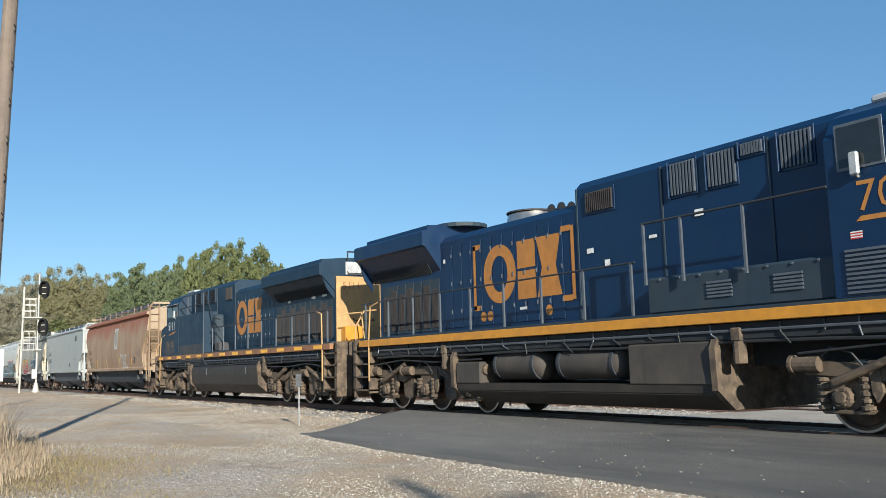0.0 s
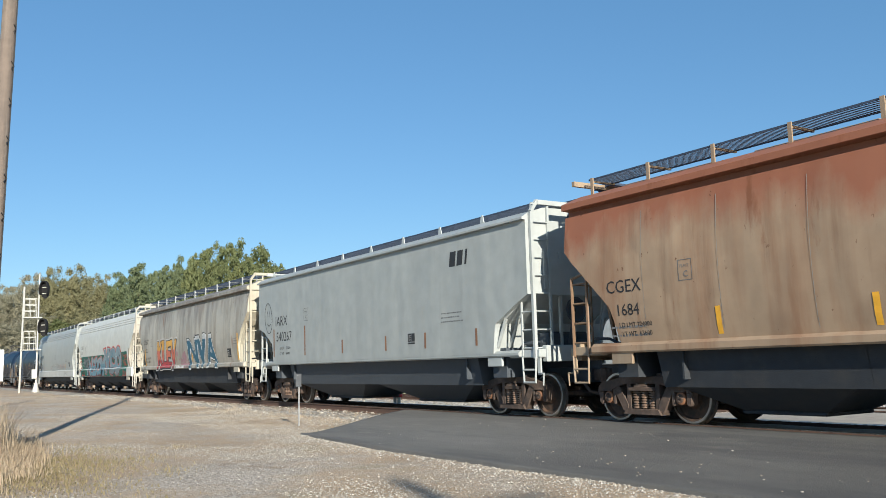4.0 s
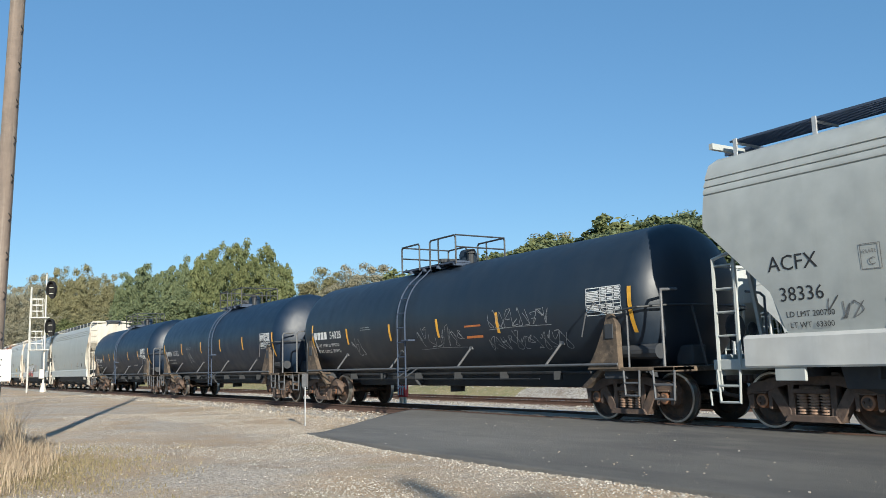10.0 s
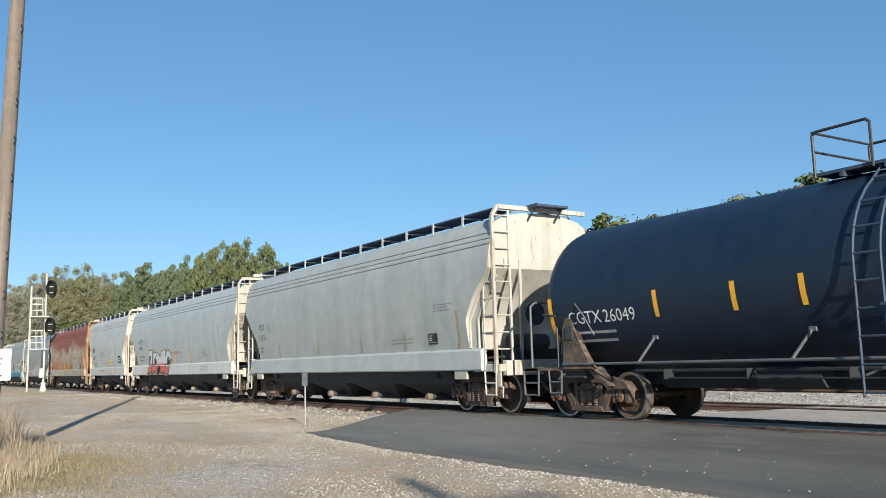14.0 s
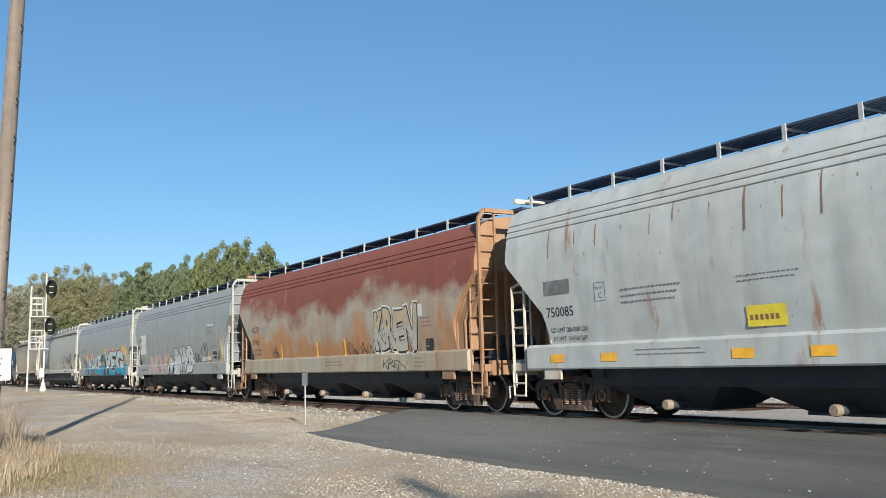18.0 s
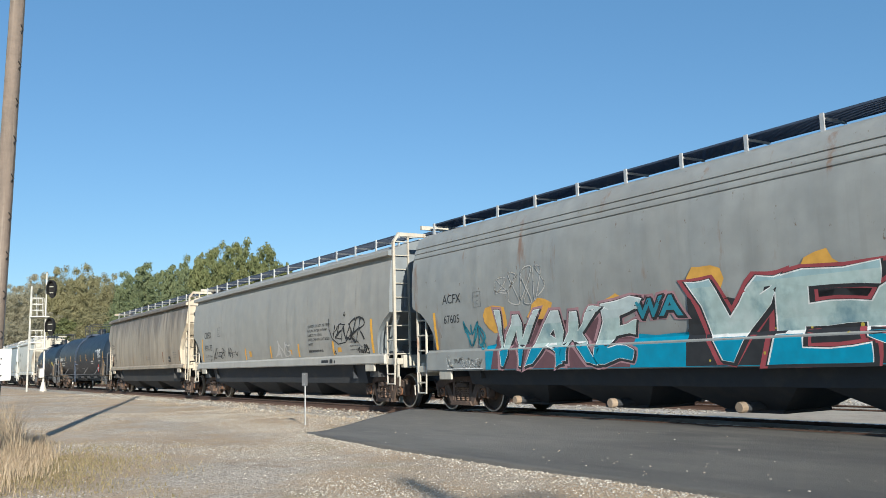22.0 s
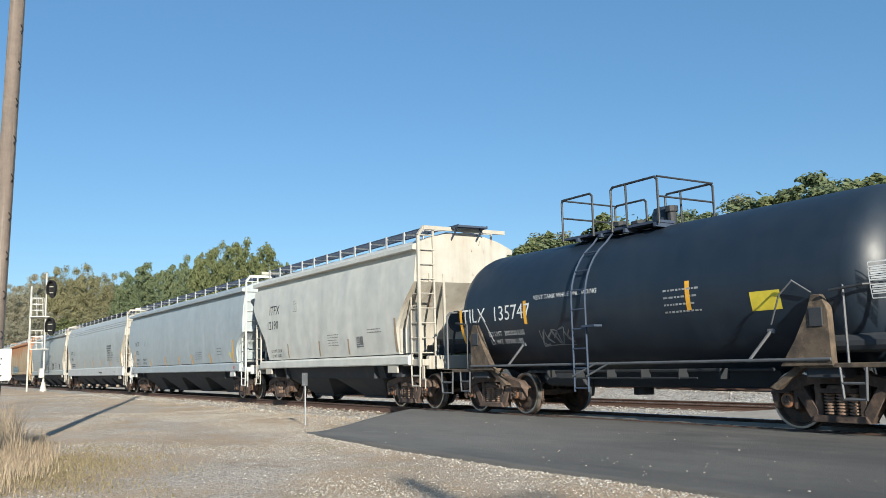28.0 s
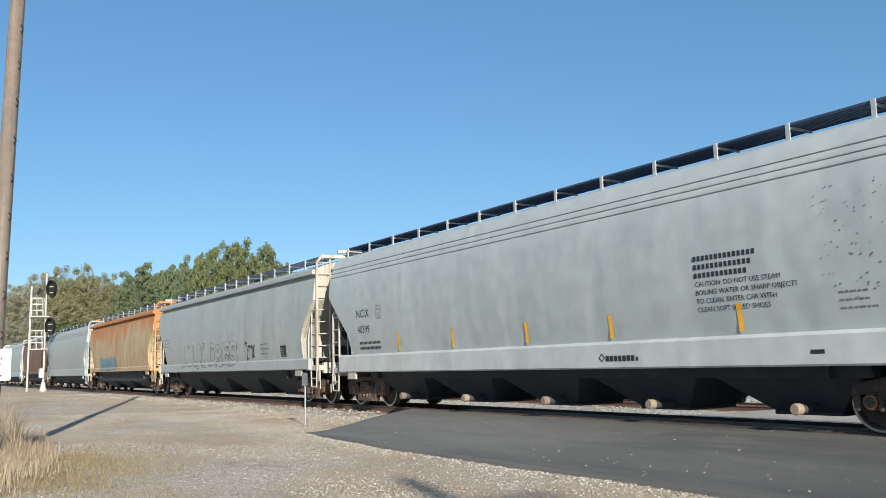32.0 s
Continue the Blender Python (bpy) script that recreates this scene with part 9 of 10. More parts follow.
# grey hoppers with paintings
car, yf = hopper(-246.83, -263.72, "flow", WORNGREY, "grey covered hopper car with bubbly black and silver graffiti", bays=4, seams=7, posts=12, trim=plate("worn_white_trim", (0.40, 0.40, 0.375), (0.28, 0.24, 0.19), rust=(0.24, 0.12, 0.06), dirt=0.6), marks=0.50, face=SHADEFACE)
patches(car, "overpaint_patch", [(-7.1, -5.95, 2.05, 3.05, 0)], yf, LIGHTPATCH)
lettering(car, "car_number", [(-6.9, 2.35, 0.27, "13151"), (-6.78, 2.68, 0.28, "AEX")], lambda z: yf(z) + 0.004, INK, "black road number")
mural(car, 71, -1.65, -0.35, 1.05, 1.9, yf, 2, INK, SP_SILVER, INK, lean=0.0, thick=0.03)
letters(car, 72, "hWB", -0.45, 2.5, 1.02, 2.3, yf, INK, SP_SILVER, label="silver bubble letters outlined in black", lean=-0.05, thick=0.028, wob=0.10, fat=0.12)
letters(car, 73, "NKNK", -5.1, -1.7, 1.04, 2.0, yf, GHOST, FADED, label="faded salmon painted letters", thick=0.012, lean=0.2, fat=0.02)
b = bmesh.new()
stroke(b, [(-3.3 + 0.16 * math.sin(a) ** 3, 1.22 + 0.012 * (13 * math.cos(a) - 5 * math.cos(2 * a) - 2 * math.cos(3 * a))) for a in np.linspace(0, math.tau, 26)], 0.022, 0.006, 0)
stroke(b, [(-3.1, 1.2), (-1.9, 1.22)], 0.02, 0.006, 0)
part("graffiti", on_side(b, yf), INK, car, "black outlined heart on the sill")
limits(car, -7.0, 1.8, 0.11, yf, "202600", "62200")
lettering(car, "sill_mark", [(-6.95, 1.2, 0.12, 14)], yf, TEXTGREY)
plate_box(car, -5.6, 2.65, yf)
b = bmesh.new()
for dx, dz in ((0, 0), (0.04, -0.03), (-0.02, 0.03)):
    stroke(b, [(-6.65 + dx, 3.55 + dz), (-6.35 + dx, 3.78 + dz)], 0.018, 0.002 + 0.001 * dx, 0)
part("graffiti", on_side(b, yf), SP_RED, car, "short red spray dash")
strips(car, (-5.05, -1.7, 1.05, 4.45), yf, 1.46, 1.92, 0.12)
strips(car, (6.3,), yf, 1.5, 2.42, 0.15)
for x in (-5.25, -2.05, 0.93, 4.33):
    patches(car, "weld_seam", [(x, x + 0.012, 1.52, 3.75, 0)], yf, SEAM, lift=0.002)
patches(car, "overpaint_patch", [(4.42, 5.28, 2.98, 3.06, 0)], yf, LIGHTPATCH)
patches(car, "panel_border", [(5.12, 5.66, 1.58, 1.97, 0)], yf, LIGHTPATCH)
patches(car, "consolidated_panel", [(5.15, 5.38, 1.76, 1.94, 0), (5.41, 5.63, 1.76, 1.94, 0), (5.15, 5.63, 1.61, 1.73, 0)], yf, INK, "black stencil panel", lift=0.007)
data_block(car, 4.95, 2.14, 0.7, 0.14, yf, INK, 2, 77)
tag(car, 76, 5.75, 6.05, 1.6, 1.95, yf, INK, n=12, w=0.018)
tag(car, 78, 5.0, 6.2, 1.12, 1.38, yf, CHALKDIM, n=14, w=0.016)
tag(car, 74, 3.5, 4.6, 1.6, 2.25, yf, INK, n=16, w=0.035, label="black scrawl")
tag(car, 75, 2.6, 3.4, 1.5, 1.9, yf, INK, n=16, w=0.03)
patches(car, "overpaint_patch", [(3.6, 4.8, 1.55, 1.72, 0)], yf, LIGHTPATCH)
data_block(car, 4.4, 2.9, 0.8, 0.35, yf, TEXTGREY, 3, 20)
b = bmesh.new()
stroke(b, [(-3.2, 2.9), (-2.4, 2.95), (-1.6, 2.93), (-1.0, 2.97)], 0.012, 0.001, 0)
part("graffiti", on_side(b, yf), TEXTGREY, car, "long thin scratch")
TRAIN.append(car)
car, yf = hopper(-263.72, -280.88, "flow", WORNGREY, "grey covered hopper car with mint and azure graffiti", bays=4, seams=7, posts=12, trim=CHALKTRIM, marks=0.53, drop=True, face=SHADEFACE)
lettering(car, "car_number", [(-7.1, 2.11, 0.28, "67605"), (-7.1, 2.58, 0.31, "ACFX")], yf, INK, "black road number")
plate_box(car, -5.8, 2.42, yf)
b = bmesh.new()
r9 = random.Random(3)
top = [(-5.4 + 11.8 * k / 30, 1.5 + 0.12 * r9.random()) for k in range(31)]
poly(b, [(-5.4, 1.0), (6.4, 1.0)] + top[::-1], 0.0, 0)
part("graffiti", on_side(b, yf), SP_SKY, car, "azure painted band along the sill")
for x in (-5.0, -3.4, -1.3, 0.9, 3.0, 5.6, 6.2):
    b = bmesh.new()
    rr = r9.uniform(0.3, 0.5)
    poly(b, [(x + rr * math.cos(a) * r9.uniform(0.7, 1.1), (2.15 if x < 0 else 2.4) + rr * 0.7 * math.sin(a) * r9.uniform(0.7, 1.1)) for a in np.linspace(0, math.tau, 12)[:-1]], -0.001, 0)
    part("graffiti", on_side(b, yf), SP_YEL, car, "amber spray cloud")
letters(car, 81, "WAKE", -5.2, -0.9, 1.02, 2.3, yf, INK, SP_MINT, low=SP_SKY, top=mat("grey_mint_spray", (0.46, 0.53, 0.53), 0.6, bump=0), cuts=(0.32, 0.7), halo=SP_PINK, label="pale mint painted letters", lean=0.25, thick=0.032, wob=0.26, fat=0.055, lap=1.16, rim=CHALK, ground=mat("plum_spray", (0.13, 0.065, 0.075), 0.6, bump=0))
letters(car, 82, "WA", -0.75, 0.35, 1.85, 2.25, yf, INK, SP_TEAL, halo=SP_PINK, thick=0.03, wob=0.08)
letters(car, 83, "VEG", 0.4, 5.4, 1.02, 2.5, yf, INK, SP_MINT, low=SP_SKY, top=mat("teal_grey_spray", (0.32, 0.45, 0.48), 0.6, bump=0), cuts=(0.3, 0.86), halo=spray("maroon_spray", (0.30, 0.06, 0.07)), label="large mint painted letters edged black", lean=0.12, thick=0.042, wob=0.2, fat=0.06, lap=1.1, rim=CHALK, ground=INK, dots=mat("olive_yellow_dots", (0.42, 0.34, 0.04), 0.6, bump=0))
tag(car, 84, -6.3, -5.4, 1.5, 2.1, yf, SP_TEAL, n=10, w=0.06)
tag(car, 85, 5.6, 6.5, 1.7, 2.6, yf, CHALK, n=12, w=0.04)
tag(car, 86, -7.0, -5.5, 1.05, 1.3, yf, CHALK, n=20, w=0.025)
tag(car, 87, -4.9, -3.2, 2.4, 3.1, yf, GHOST, n=12, w=0.03)
strips(car, (-7.9, 6.6), yf, 1.5, 2.4, 0.1)
TRAIN.append(car)
car, yf = hopper(-280.88, -299.96, "rib", plate("warm_grey_paint", (0.37, 0.36, 0.33), (0.31, 0.295, 0.265), dirt=0.3), "grey covered hopper car with black tags and yellow marks", bays=4, seams=10, sill_z=(1.20, 1.46), posts=14, trim=CHALKTRIM, sill=plate("light_sill_paint", (0.46, 0.45, 0.42), (0.36, 0.33, 0.28), dirt=0.4), marks=0.56, drop=True, face=SHADEFACE)
lettering(car, "car_number", [(-7.94, 1.95, 0.34, "490175"), (-7.95, 2.47, 0.37, "CBFX")], yf, INK, "black road number")
limits(car, -7.85, 1.68, 0.13, yf, "219500", "66500")
plate_box(car, -6.2, 2.5, yf)
letters(car, 91, "VENSER", -6.9, -5.3, 1.55, 2.05, yf, None, INK, fat=-0.02, wob=0.15, wave=4.5, uneven=0.5, lean=0.3)
letters(car, 92, "KREN", -5.0, -3.9, 1.55, 2.1, yf, None, INK, fat=-0.026, wob=0.15, wave=4.5, uneven=0.5, lean=0.3)
letters(car, 93, "VENSER", 4.6, 6.7, 1.85, 2.55, yf, None, INK, fat=-0.014, wob=0.2, wave=3.6, uneven=0.45, lean=0.5, label="broad black hand-painted letters")
tag(car, 96, 6.3, 7.0, 1.5, 1.72, yf, INK, w=0.04)
b = bmesh.new()
stroke(b, [(4.5, 2.6), (4.52, 2.3), (4.7, 2.0), (5.1, 1.82), (5.6, 1.86), (6.0, 2.1)], 0.03, 0.005, 0)
stroke(b, [(5.9, 2.3), (6.2, 1.95), (6.6, 1.7), (7.1, 1.62)], 0.012, 0.005, 0)
for x, z in ((5.55, 2.66), (5.62, 2.64), (5.58, 2.71), (4.75, 1.56), (4.82, 1.53), (4.8, 1.6)):
    stroke(b, [(x, z), (x + 0.03, z + 0.02)], 0.05, 0.005, 0)
part("graffiti", on_side(b, yf), INK, car, "long black flourish")
letters(car, 94, "JNS", 0.0, 1.3, 1.5, 2.1, yf, None, GHOST, fat=-0.012, wob=0.18, wave=3.0, uneven=0.4, lean=0.1)
strips(car, (-3.02, -0.45, 2.02, 4.66), yf, 1.5, 1.92, 0.11)
strips(car, (7.2, -8.3), yf, 1.48, 2.45, 0.12)
patches(car, "yellow_blot", [(-2.6, -2.35, 1.6, 1.8, 0), (1.3, 1.5, 1.6, 1.75, 0), (5.0, 5.25, 1.58, 1.72, 0)], yf, SP_YEL)
lettering(car, "caution_text", [(2.9, 2.40, 0.115, "CAUTION: DO NOT USE STEAM"), (2.9, 2.26, 0.115, "BOILING WATER OR SHARP"), (2.9, 2.12, 0.115, "OBJECTS TO CLEAN."), (2.9, 1.98, 0.115, "ENTER CAR WITH SOFT SOLED"), (2.9, 1.84, 0.115, "SHOES."), (2.9, 1.62, 0.1, 14)], yf, INK, "black caution lines")
data_block(car, 5.85, 1.85, 0.6, 0.35, yf, INK, 3, 22)
patches(car, "sill_blot", [(3.9, 4.4, 1.28, 1.36, 0), (4.5, 4.7, 1.26, 1.38, 0), (4.8, 4.88, 1.26, 1.34, 0)], yf, INK)
TRAIN.append(car)
car, yf = hopper(-299.96, -317.71, "rib", TAUPE, "taupe covered hopper car streaked with soot", under=mat("brown_black_bay", (0.040, 0.041, 0.044), 0.85, bump=0.1, over=[((0.065, 0.058, 0.048), 0.50, 0.70, (1, 1, 0.4), 0.6)]), bays=3, seams=10, sill_z=(1.28, 1.46), posts=12, trim=plate("aged_cream_trim", (0.52, 0.47, 0.38), (0.30, 0.22, 0.15), dirt=0.55), marks=0.59)
lettering(car, "car_number", [(-7.9, 2.05, 0.32, "55604"), (-7.9, 2.53, 0.36, "TILX"), (-7.9, 1.8, 0.14, "LD LMT 222000"), (-7.9, 1.64, 0.14, "LT WT  64000")], yf, INK, "black road number")
strips(car, (-7.95, 3.58, 6.45), yf, 1.6, 2.1, 0.1, RUSTSILL)
strips(car, (-5.8, -2.6, 0.4), yf, 1.6, 1.95, 0.08, DULLSTRIP)
consol(car, 4.58, 1.64, yf, 0.4, 0.26)
data_block(car, 5.45, 2.0, 0.6, 0.32, yf, INK, 3, 23)
data_block(car, 0.2, 1.85, 0.9, 0.2, yf, TEXTGREY, 2, 24)
TRAIN.append(car)

# two more tank cars
car, yf = tank_car(-317.71, -337.62, 3.90, "long clean black tank car with a red diamond placard", dome=-0.34, marks=1.02, dirt=FADEDBLACK)
lettering(car, "car_number", [(-7.7, 2.14, 0.33, "34703"), (-8.72, 2.14, 0.31, 4), (5.0, 2.53, 0.22, "FRA AIP"), (-8.5, 1.9, 0.11, 16), (-8.5, 1.75, 0.11, 14), (3.3, 1.9, 0.09, 12), (3.3, 1.78, 0.09, 9), (-0.9, 1.45, 0.09, 12), (5.75, 1.9, 0.1, 9)], yf, CHALK, "white road number and notes")
strips(car, (-6.4, -4.3, -2.5, -0.4, 1.75, 4.33), yf, 2.0, 2.48, 0.12)
strips(car, (-8.95, 7.25), yf, 1.6, 2.5, 0.13)
spec_table(car, 5.63, 2.16, yf)
b = bmesh.new()
b.faces.new([b.verts.new((6.95 + dx, 1.46 + dz, 0)) for dx, dz in ((0, -0.27), (0.27, 0), (0, 0.27), (-0.27, 0))])
pl = part("placard", on_side(b, lambda z: 1.47), RED, car, "red diamond placard")
b = bmesh.new()
b.faces.new([b.verts.new((6.95 + dx, 1.46 + dz, 0)) for dx, dz in ((-0.18, -0.065), (0.18, -0.065), (0.18, 0.065), (-0.18, 0.065))])
part("placard_field", on_side(b, lambda z: 1.473), SIGNWHITE, pl)
lettering(pl, "placard_number", [(6.79, 1.41, 0.15, "1230")], lambda z: 1.476, INK)
lettering(pl, "placard_class", [(6.92, 1.25, 0.11, "3")], lambda z: 1.473, SIGNWHITE)
TRAIN.append(car)
car, yf = tank_car(-337.62, -350.14, 3.72, "short black tank car with white lettering", dome=-0.50, rail_h=0.85, marks=1.00, dirt=FADEDBLACK)
lettering(car, "car_number", [(-4.75, 2.08, 0.46, "135747"), (-5.95, 2.08, 0.46, "TILX"), (-3.25, 2.44, 0.13, "VENT TANK WHILE UNLOADING"), (-5.0, 1.74, 0.15, "LD LMT  200300 LBS"), (-5.0, 1.56, 0.15, "LT WT  59700 LBS")], yf, CHALK, "white road number")
strips(car, (-3.6, 0.9), yf, 1.95, 2.45, 0.1)
strips(car, (-6.05, 5.6), yf, 1.6, 2.4, 0.1)
patches(car, "yellow_sticker", [(2.2, 2.75, 1.85, 2.15, 0)], yf, LEMON)
spec_table(car, 4.2, 1.9, yf, 0.9, 0.5)
data_block(car, -0.2 + 0.6, 2.3, 0.8, 0.5, yf, CHALK, 4, 27)
tag(car, 95, -3.2, -2.2, 1.5, 1.8, yf, TEXTGREY, n=14, w=0.03)
TRAIN.append(car)

# short white hopper, then long pellet cars
car, yf = hopper(-350.14, -363.01, "rib", WHITE, "short off-white covered hopper car with cream ends", bays=2, seams=8, sill_z=(1.15, 1.40), posts=12, trim=CHALKTRIM, marks=0.56, skirt=0.8)
lettering(car, "car_number", [(-5.05, 2.5, 0.42, "12190"), (-4.85, 3.0, 0.46, "ITFX"), (-4.7, 1.7, 0.14, "LD LMT 233200"), (-4.7, 1.53, 0.14, "LT WT  52800")], yf, INK, "black road number")
plate_box(car, -2.7, 3.0, yf)
strips(car, (-3.25, -0.72, 1.32), yf, 1.5, 1.95, 0.08, DULLSTRIP)
strips(car, (4.4,), yf, 1.5, 2.4, 0.1, DULLSTRIP)
data_block(car, -0.05, 2.1, 0.85, 0.4, yf, TEXTGREY, 5, 28)
consol(car, 1.9, 1.75, yf, 0.4, 0.3, TEXTGREY)
data_block(car, 2.6, 2.15, 0.9, 0.16, yf, INK, 2, 29)
TRAIN.append(car)
car, yf = hopper(-363.01, -382.84, "rib", BLUISH, "long blue-grey covered hopper car with smooth sides", bays=4, seams=6, sill_z=(1.08, 1.40), posts=13, trim=plate("light_trim", (0.56, 0.57, 0.55), (0.42, 0.41, 0.38), dirt=0.3), marks=0.73, drop=True, face=BLUISH, skirt=0.84)
lettering(car, "car_number", [(-8.46, 2.06, 0.31, "3135"), (-8.55, 2.52, 0.33, "NCLX"), (-8.3, 1.74, 0.14, "220 900 LBS"), (-6.95, 1.74, 0.14, "100 200 KGS"), (-8.3, 1.55, 0.14, "65 100 LBS"), (-6.95, 1.55, 0.14, "29 500 KGS")], yf, INK, "black road number and weights")
strips(car, (-5.55, -2.6, -0.2, 1.8, 4.4), yf, 1.42, 1.84, 0.12)
strips(car, (-8.7, 7.32), yf, 1.42, 2.3, 0.13)
patches(car, "plate_frame", [(-6.62, -6.38, 2.75, 2.76, 0), (-6.62, -6.38, 2.46, 2.47, 0), (-6.62, -6.61, 2.47, 2.75, 0), (-6.39, -6.38, 2.47, 2.75, 0)], yf, TEXTGREY)
lettering(car, "plate_text", [(-6.585, 2.63, 0.065, "PLATE"), (-6.53, 2.52, 0.09, "C")], yf, TEXTGREY)
data_block(car, 2.4, 1.9, 0.9, 0.36, yf, INK, 4, 30)
data_block(car, 5.4, 2.0, 0.6, 0.36, yf, INK, 3, 31)
patches(car, "yellow_sticker", [(6.95, 7.12, 1.62, 1.82, 0)], yf, LEMON)
patches(car, "red_label", [(7.5, 7.62, 1.18, 1.28, 0), (-8.95, -8.83, 1.16, 1.24, 0)], yf, RED)
TRAIN.append(car)
car, yf = hopper(-382.84, -403.09, "flow", PALE, "long pale grey covered hopper car with many yellow strips", bays=5, seams=8, posts=14, trim=CHALKTRIM, sill=plate("pale_grey_sill", (0.54, 0.55, 0.54), (0.42, 0.41, 0.38), dirt=0.3), marks=0.77, skirt=0.8)
lettering(car, "car_number", [(-8.46, 2.08, 0.30, "40399"), (-8.5, 2.52, 0.32, "NCIX"), (-8.4, 1.76, 0.1, 16), (-8.4, 1.62, 0.1, 16)], yf, INK, "black road number")
plate_box(car, -7.3, 2.45, yf)
strips(car, (-6.2, -3.6, -0.75, 1.8, 4.72), yf, 1.54, 1.98, 0.1)
strips(car, (8.0,), yf, 1.5, 2.4, 0.12)
lettering(car, "caution_text", [(3.95, 2.73, 0.115, 14), (3.95, 2.59, 0.115, 13), (3.95, 2.45, 0.115, 12), (3.95, 2.31, 0.115, "CAUTION: DO NOT USE STEAM"), (3.95, 2.17, 0.115, "BOILING WATER OR SHARP OBJECTS"), (3.95, 2.03, 0.115, "TO CLEAN. ENTER CAR WITH"), (3.95, 1.89, 0.115, "CLEAN SOFT SOLED SHOES")], yf, INK, "black caution lines")
lettering(car, "sill_mark", [(1.72, 1.12, 0.14, 7), (2.5, 1.12, 0.1, 1)], yf, INK)
b = bmesh.new()
stroke(b, [(1.55, 1.19), (1.62, 1.26), (1.69, 1.19), (1.62, 1.12), (1.55, 1.19)], 0.018, 0.001, 0)
part("sill_diamond", on_side(b, yf), INK, car)
data_block(car, 6.5, 2.0, 0.5, 0.34, yf, INK, 3, 33)
r10 = random.Random(8)
b = bmesh.new()
for _ in range(70):
    x, z, q = 6.2 + abs(r10.gauss(0.6, 0.45)), r10.uniform(1.9, 3.6), r10.uniform(0.008, 0.02)
    poly(b, [(x - q, z), (x, z - q), (x + q, z), (x, z + q)], 0.001, 0)
part("paint_chips", on_side(b, yf), TEXTGREY, car)
patches(car, "plate_holder", [(6.0, 6.22, 1.16, 1.22, 0)], yf, INK)
TRAIN.append(car)
car, yf = hopper(-403.09, -423.1, "rib", GREY, "long grey covered hopper car with black scrawls", bays=4, seams=9, sill_z=(1.08, 1.44), posts=14, trim=CHALKTRIM, marks=0.65, skirt=0.8)
letters(car, 101, "JIUK", -6.0, -2.6, 1.3, 2.3, yf, TEXTGREY, GREY, thick=0.03, wob=0.15, fat=0.03, label="hollow letters drawn in grey line")
letters(car, 102, "DRES", -2.0, 1.4, 1.3, 2.3, yf, TEXTGREY, GREY, thick=0.03, wob=0.15, fat=0.03)
tag(car, 103, 2.4, 3.4, 1.5, 2.1, yf, INK, n=12, w=0.06)
consol(car, 5.9, 1.6, yf, 0.5, 0.4)
data_block(car, -8.8, 2.6, 0.8, 0.5, yf, INK, 3, 34)
data_block(car, 4.0, 2.0, 0.8, 0.5, yf, TEXTGREY, 3, 35)
TRAIN.append(car)
car, yf = hopper(-423.1, -441.01, "rib", ORANGE, "tan covered hopper car veiled in orange rust", bays=3, seams=9, sill_z=(1.2, 1.45), posts=12, marks=0.60)
mural(car, 111, -5.5, -1.0, 1.3, 2.1, yf, 5, TEXTGREY, SP_BLUE, SP_MINT, label="faded blue spray-painted shapes")
TRAIN.append(car)
car, yf = hopper(-441.01, -459.94, "flow", GREY, "grey covered hopper car far down the train", bays=4, seams=7, posts=12, marks=0.60)
TRAIN.append(car)
car, yf = hopper(-459.94, -476.1, "rib", BROWN, "brown covered hopper car with upright ribs", bays=3, seams=14, sill_z=(1.2, 1.45), posts=11, marks=0.60)
TRAIN.append(car)
car, yf = hopper(-476.1, -493.6, "flow", PALE, "pale grey covered hopper car near the tail", bays=4, seams=7, posts=12, marks=0.60)
TRAIN.append(car)
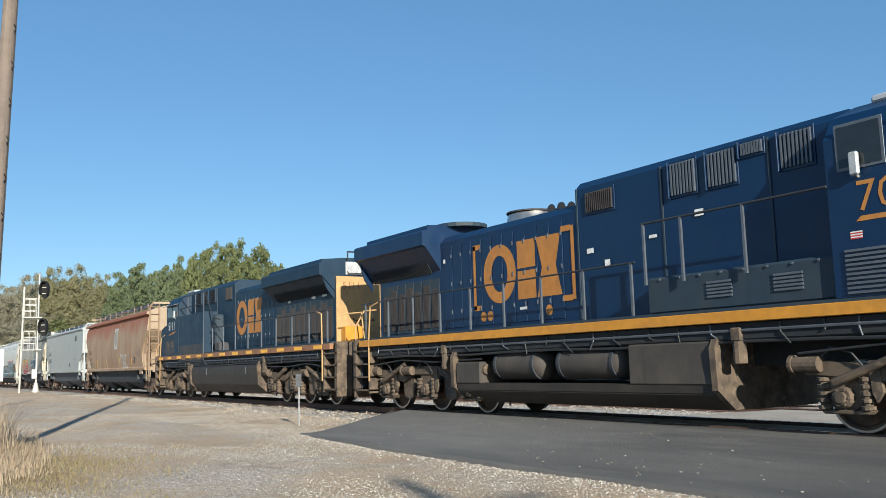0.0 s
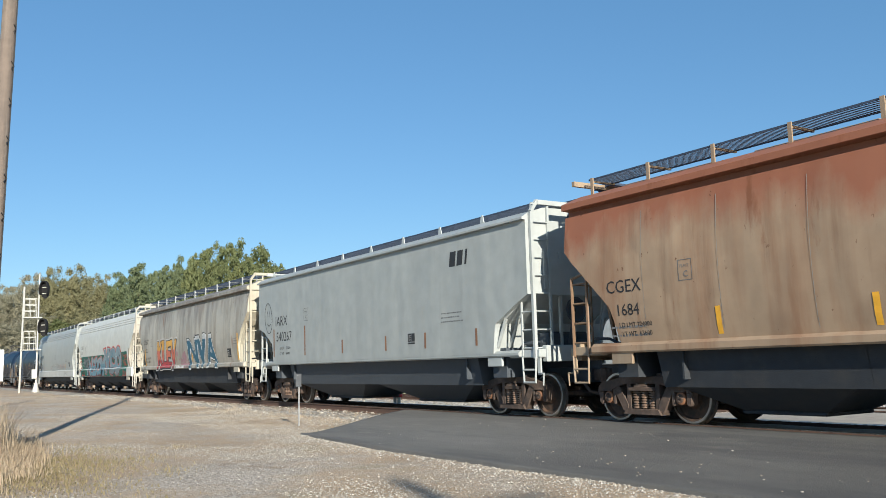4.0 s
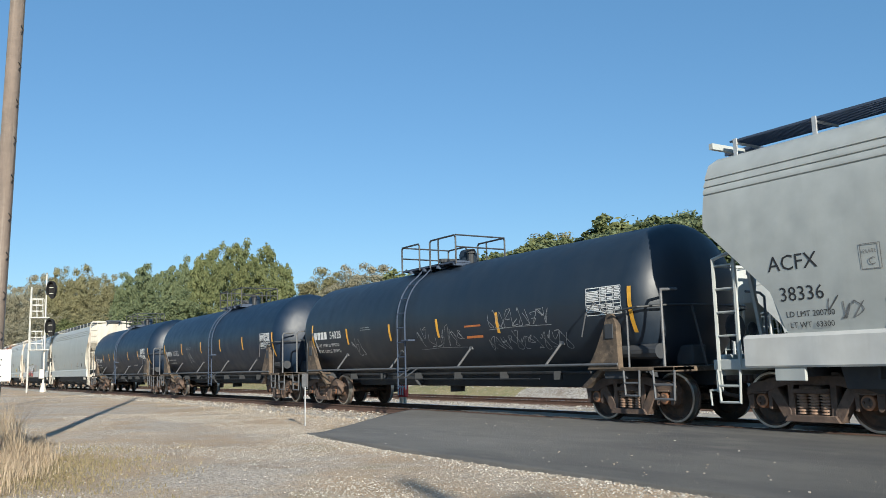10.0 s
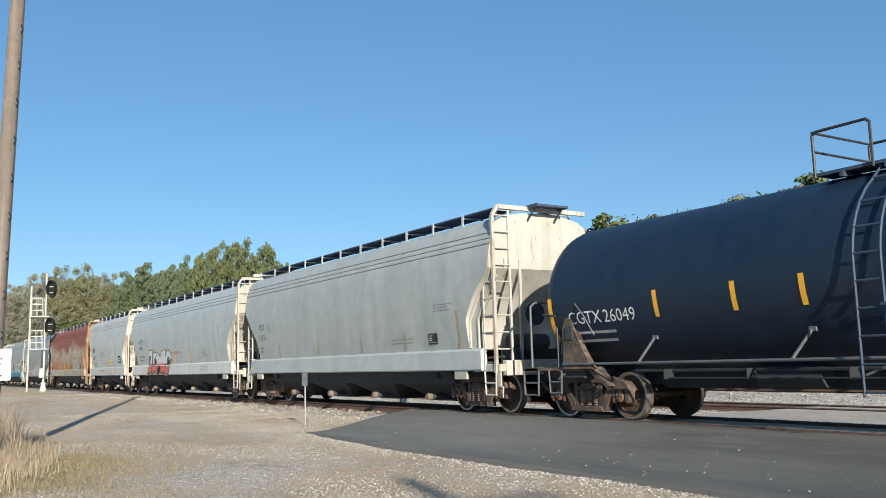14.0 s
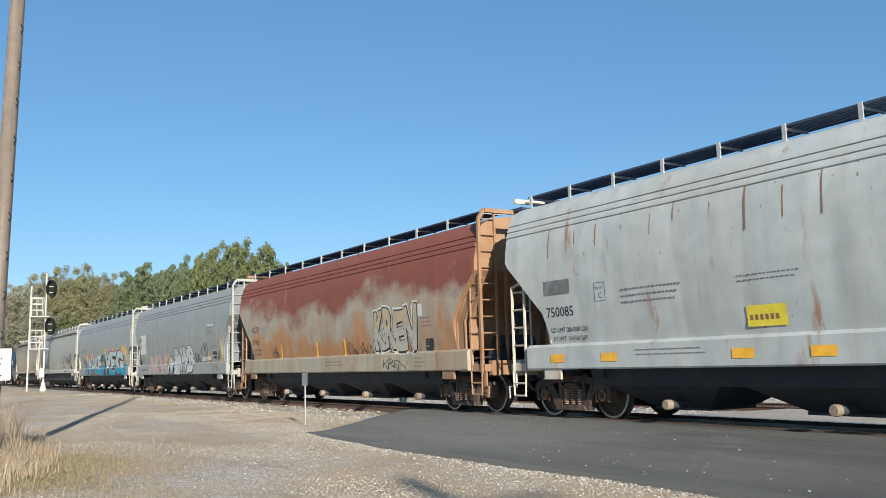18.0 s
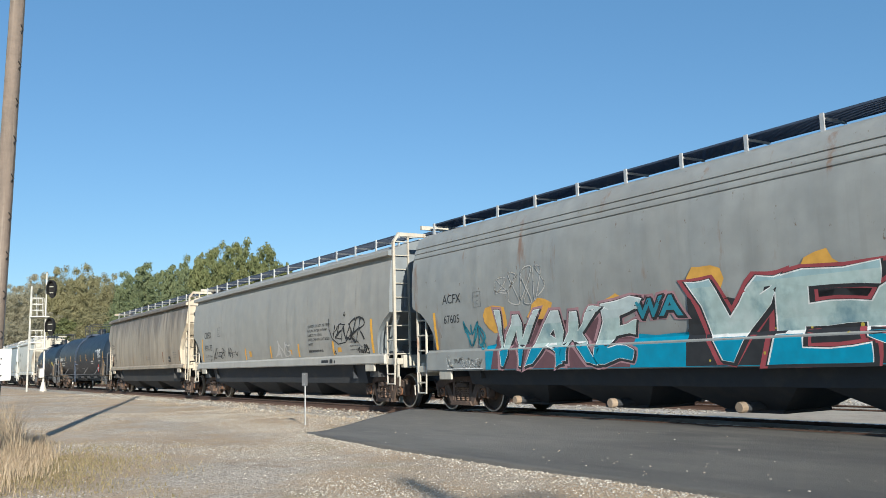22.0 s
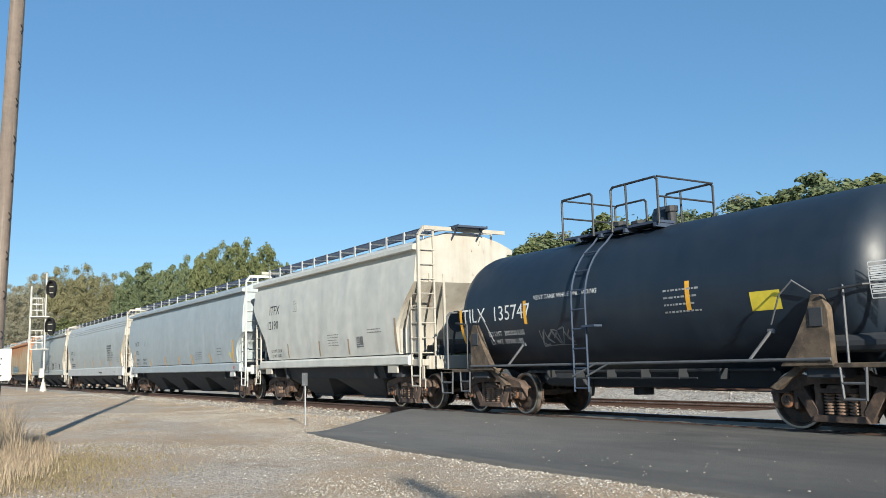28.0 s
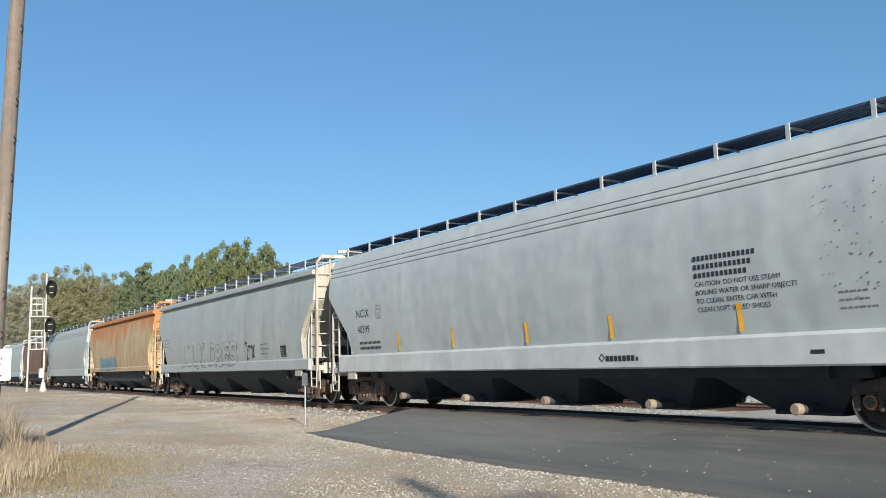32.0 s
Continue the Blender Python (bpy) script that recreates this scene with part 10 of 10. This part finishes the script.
car, yf = hopper(-493.6, -511.1, "rib", WHITE, "white covered hopper car near the tail", bays=3, seams=9, sill_z=(1.2, 1.45), posts=12, marks=0.60)
TRAIN.append(car)

# cars standing on the far siding
for k, (p, text) in enumerate(((PALE, "pale grey hopper car standing on the far siding"), (WHITE, "white hopper car standing on the far siding"), (GREY, "grey hopper car standing on the far siding"))):
    car, yf = hopper(-21.6 + 18.4 * k, -39.9 + 18.4 * k, "flow", p, text, bays=4, seams=7, posts=12, group="standing cars", at_y=TRACK3)
    mural(car, 121 + k, -7.5 + 2 * k, -3.5 + 2 * k, 1.1, 2.2, yf, 4, INK, SP_BLUE, SP_RED, label="blue and red spray-painted shapes")


# ---- what moves ----
SPEED = [(0, 0.0), (2, 23.62), (4, 47.92), (6, 72.36), (8, 96.4), (10, 120.04), (12, 143.5), (14, 167.01), (16, 190.57), (18, 214.15), (20, 237.73),
         (22, 261.31), (24, 284.87), (26, 308.39), (28, 331.87), (30, 355.25), (32, 378.49)]


def travelled(t):
    return float(np.interp(t, [a for a, _ in SPEED], [d for _, d in SPEED]))


def motions():
    """The whole train rolls east; every wheel turns with the ground it covers while it is near."""
    start = {}
    for car in TRAIN:
        m = car.matrix_basis.copy()
        start[car] = m
        walk(car, [(t, Matrix.Translation((d, 0, 0)) @ m) for t, d in SPEED])
    for car, w, along, off, r in WHEELS:
        if car not in start:
            continue
        flip = -1 if start[car].to_3x3()[0][0] < 0 else 1
        x0 = start[car].translation.x + flip * along
        base = w.matrix_basis.copy()
        times = [k * 0.05 for k in range(641) if -34 < x0 + travelled(k * 0.05) < 6]
        if len(times) < 3:
            walk(w, [(0, base), (32, base)])
            continue
        d0 = travelled(times[0])
        rows = [(t, base @ Matrix.Rotation(flip * (travelled(t) - d0) / r, 4, "Y")) for t in times]
        if times[0] > 0.01:
            rows.insert(0, (0, base))
        if times[-1] < 31.99:
            rows.append((32, rows[-1][1]))
        walk(w, rows)


for ob in list(SHOP.children_recursive):
    bpy.data.objects.remove(ob)
bpy.data.objects.remove(SHOP)
motions()
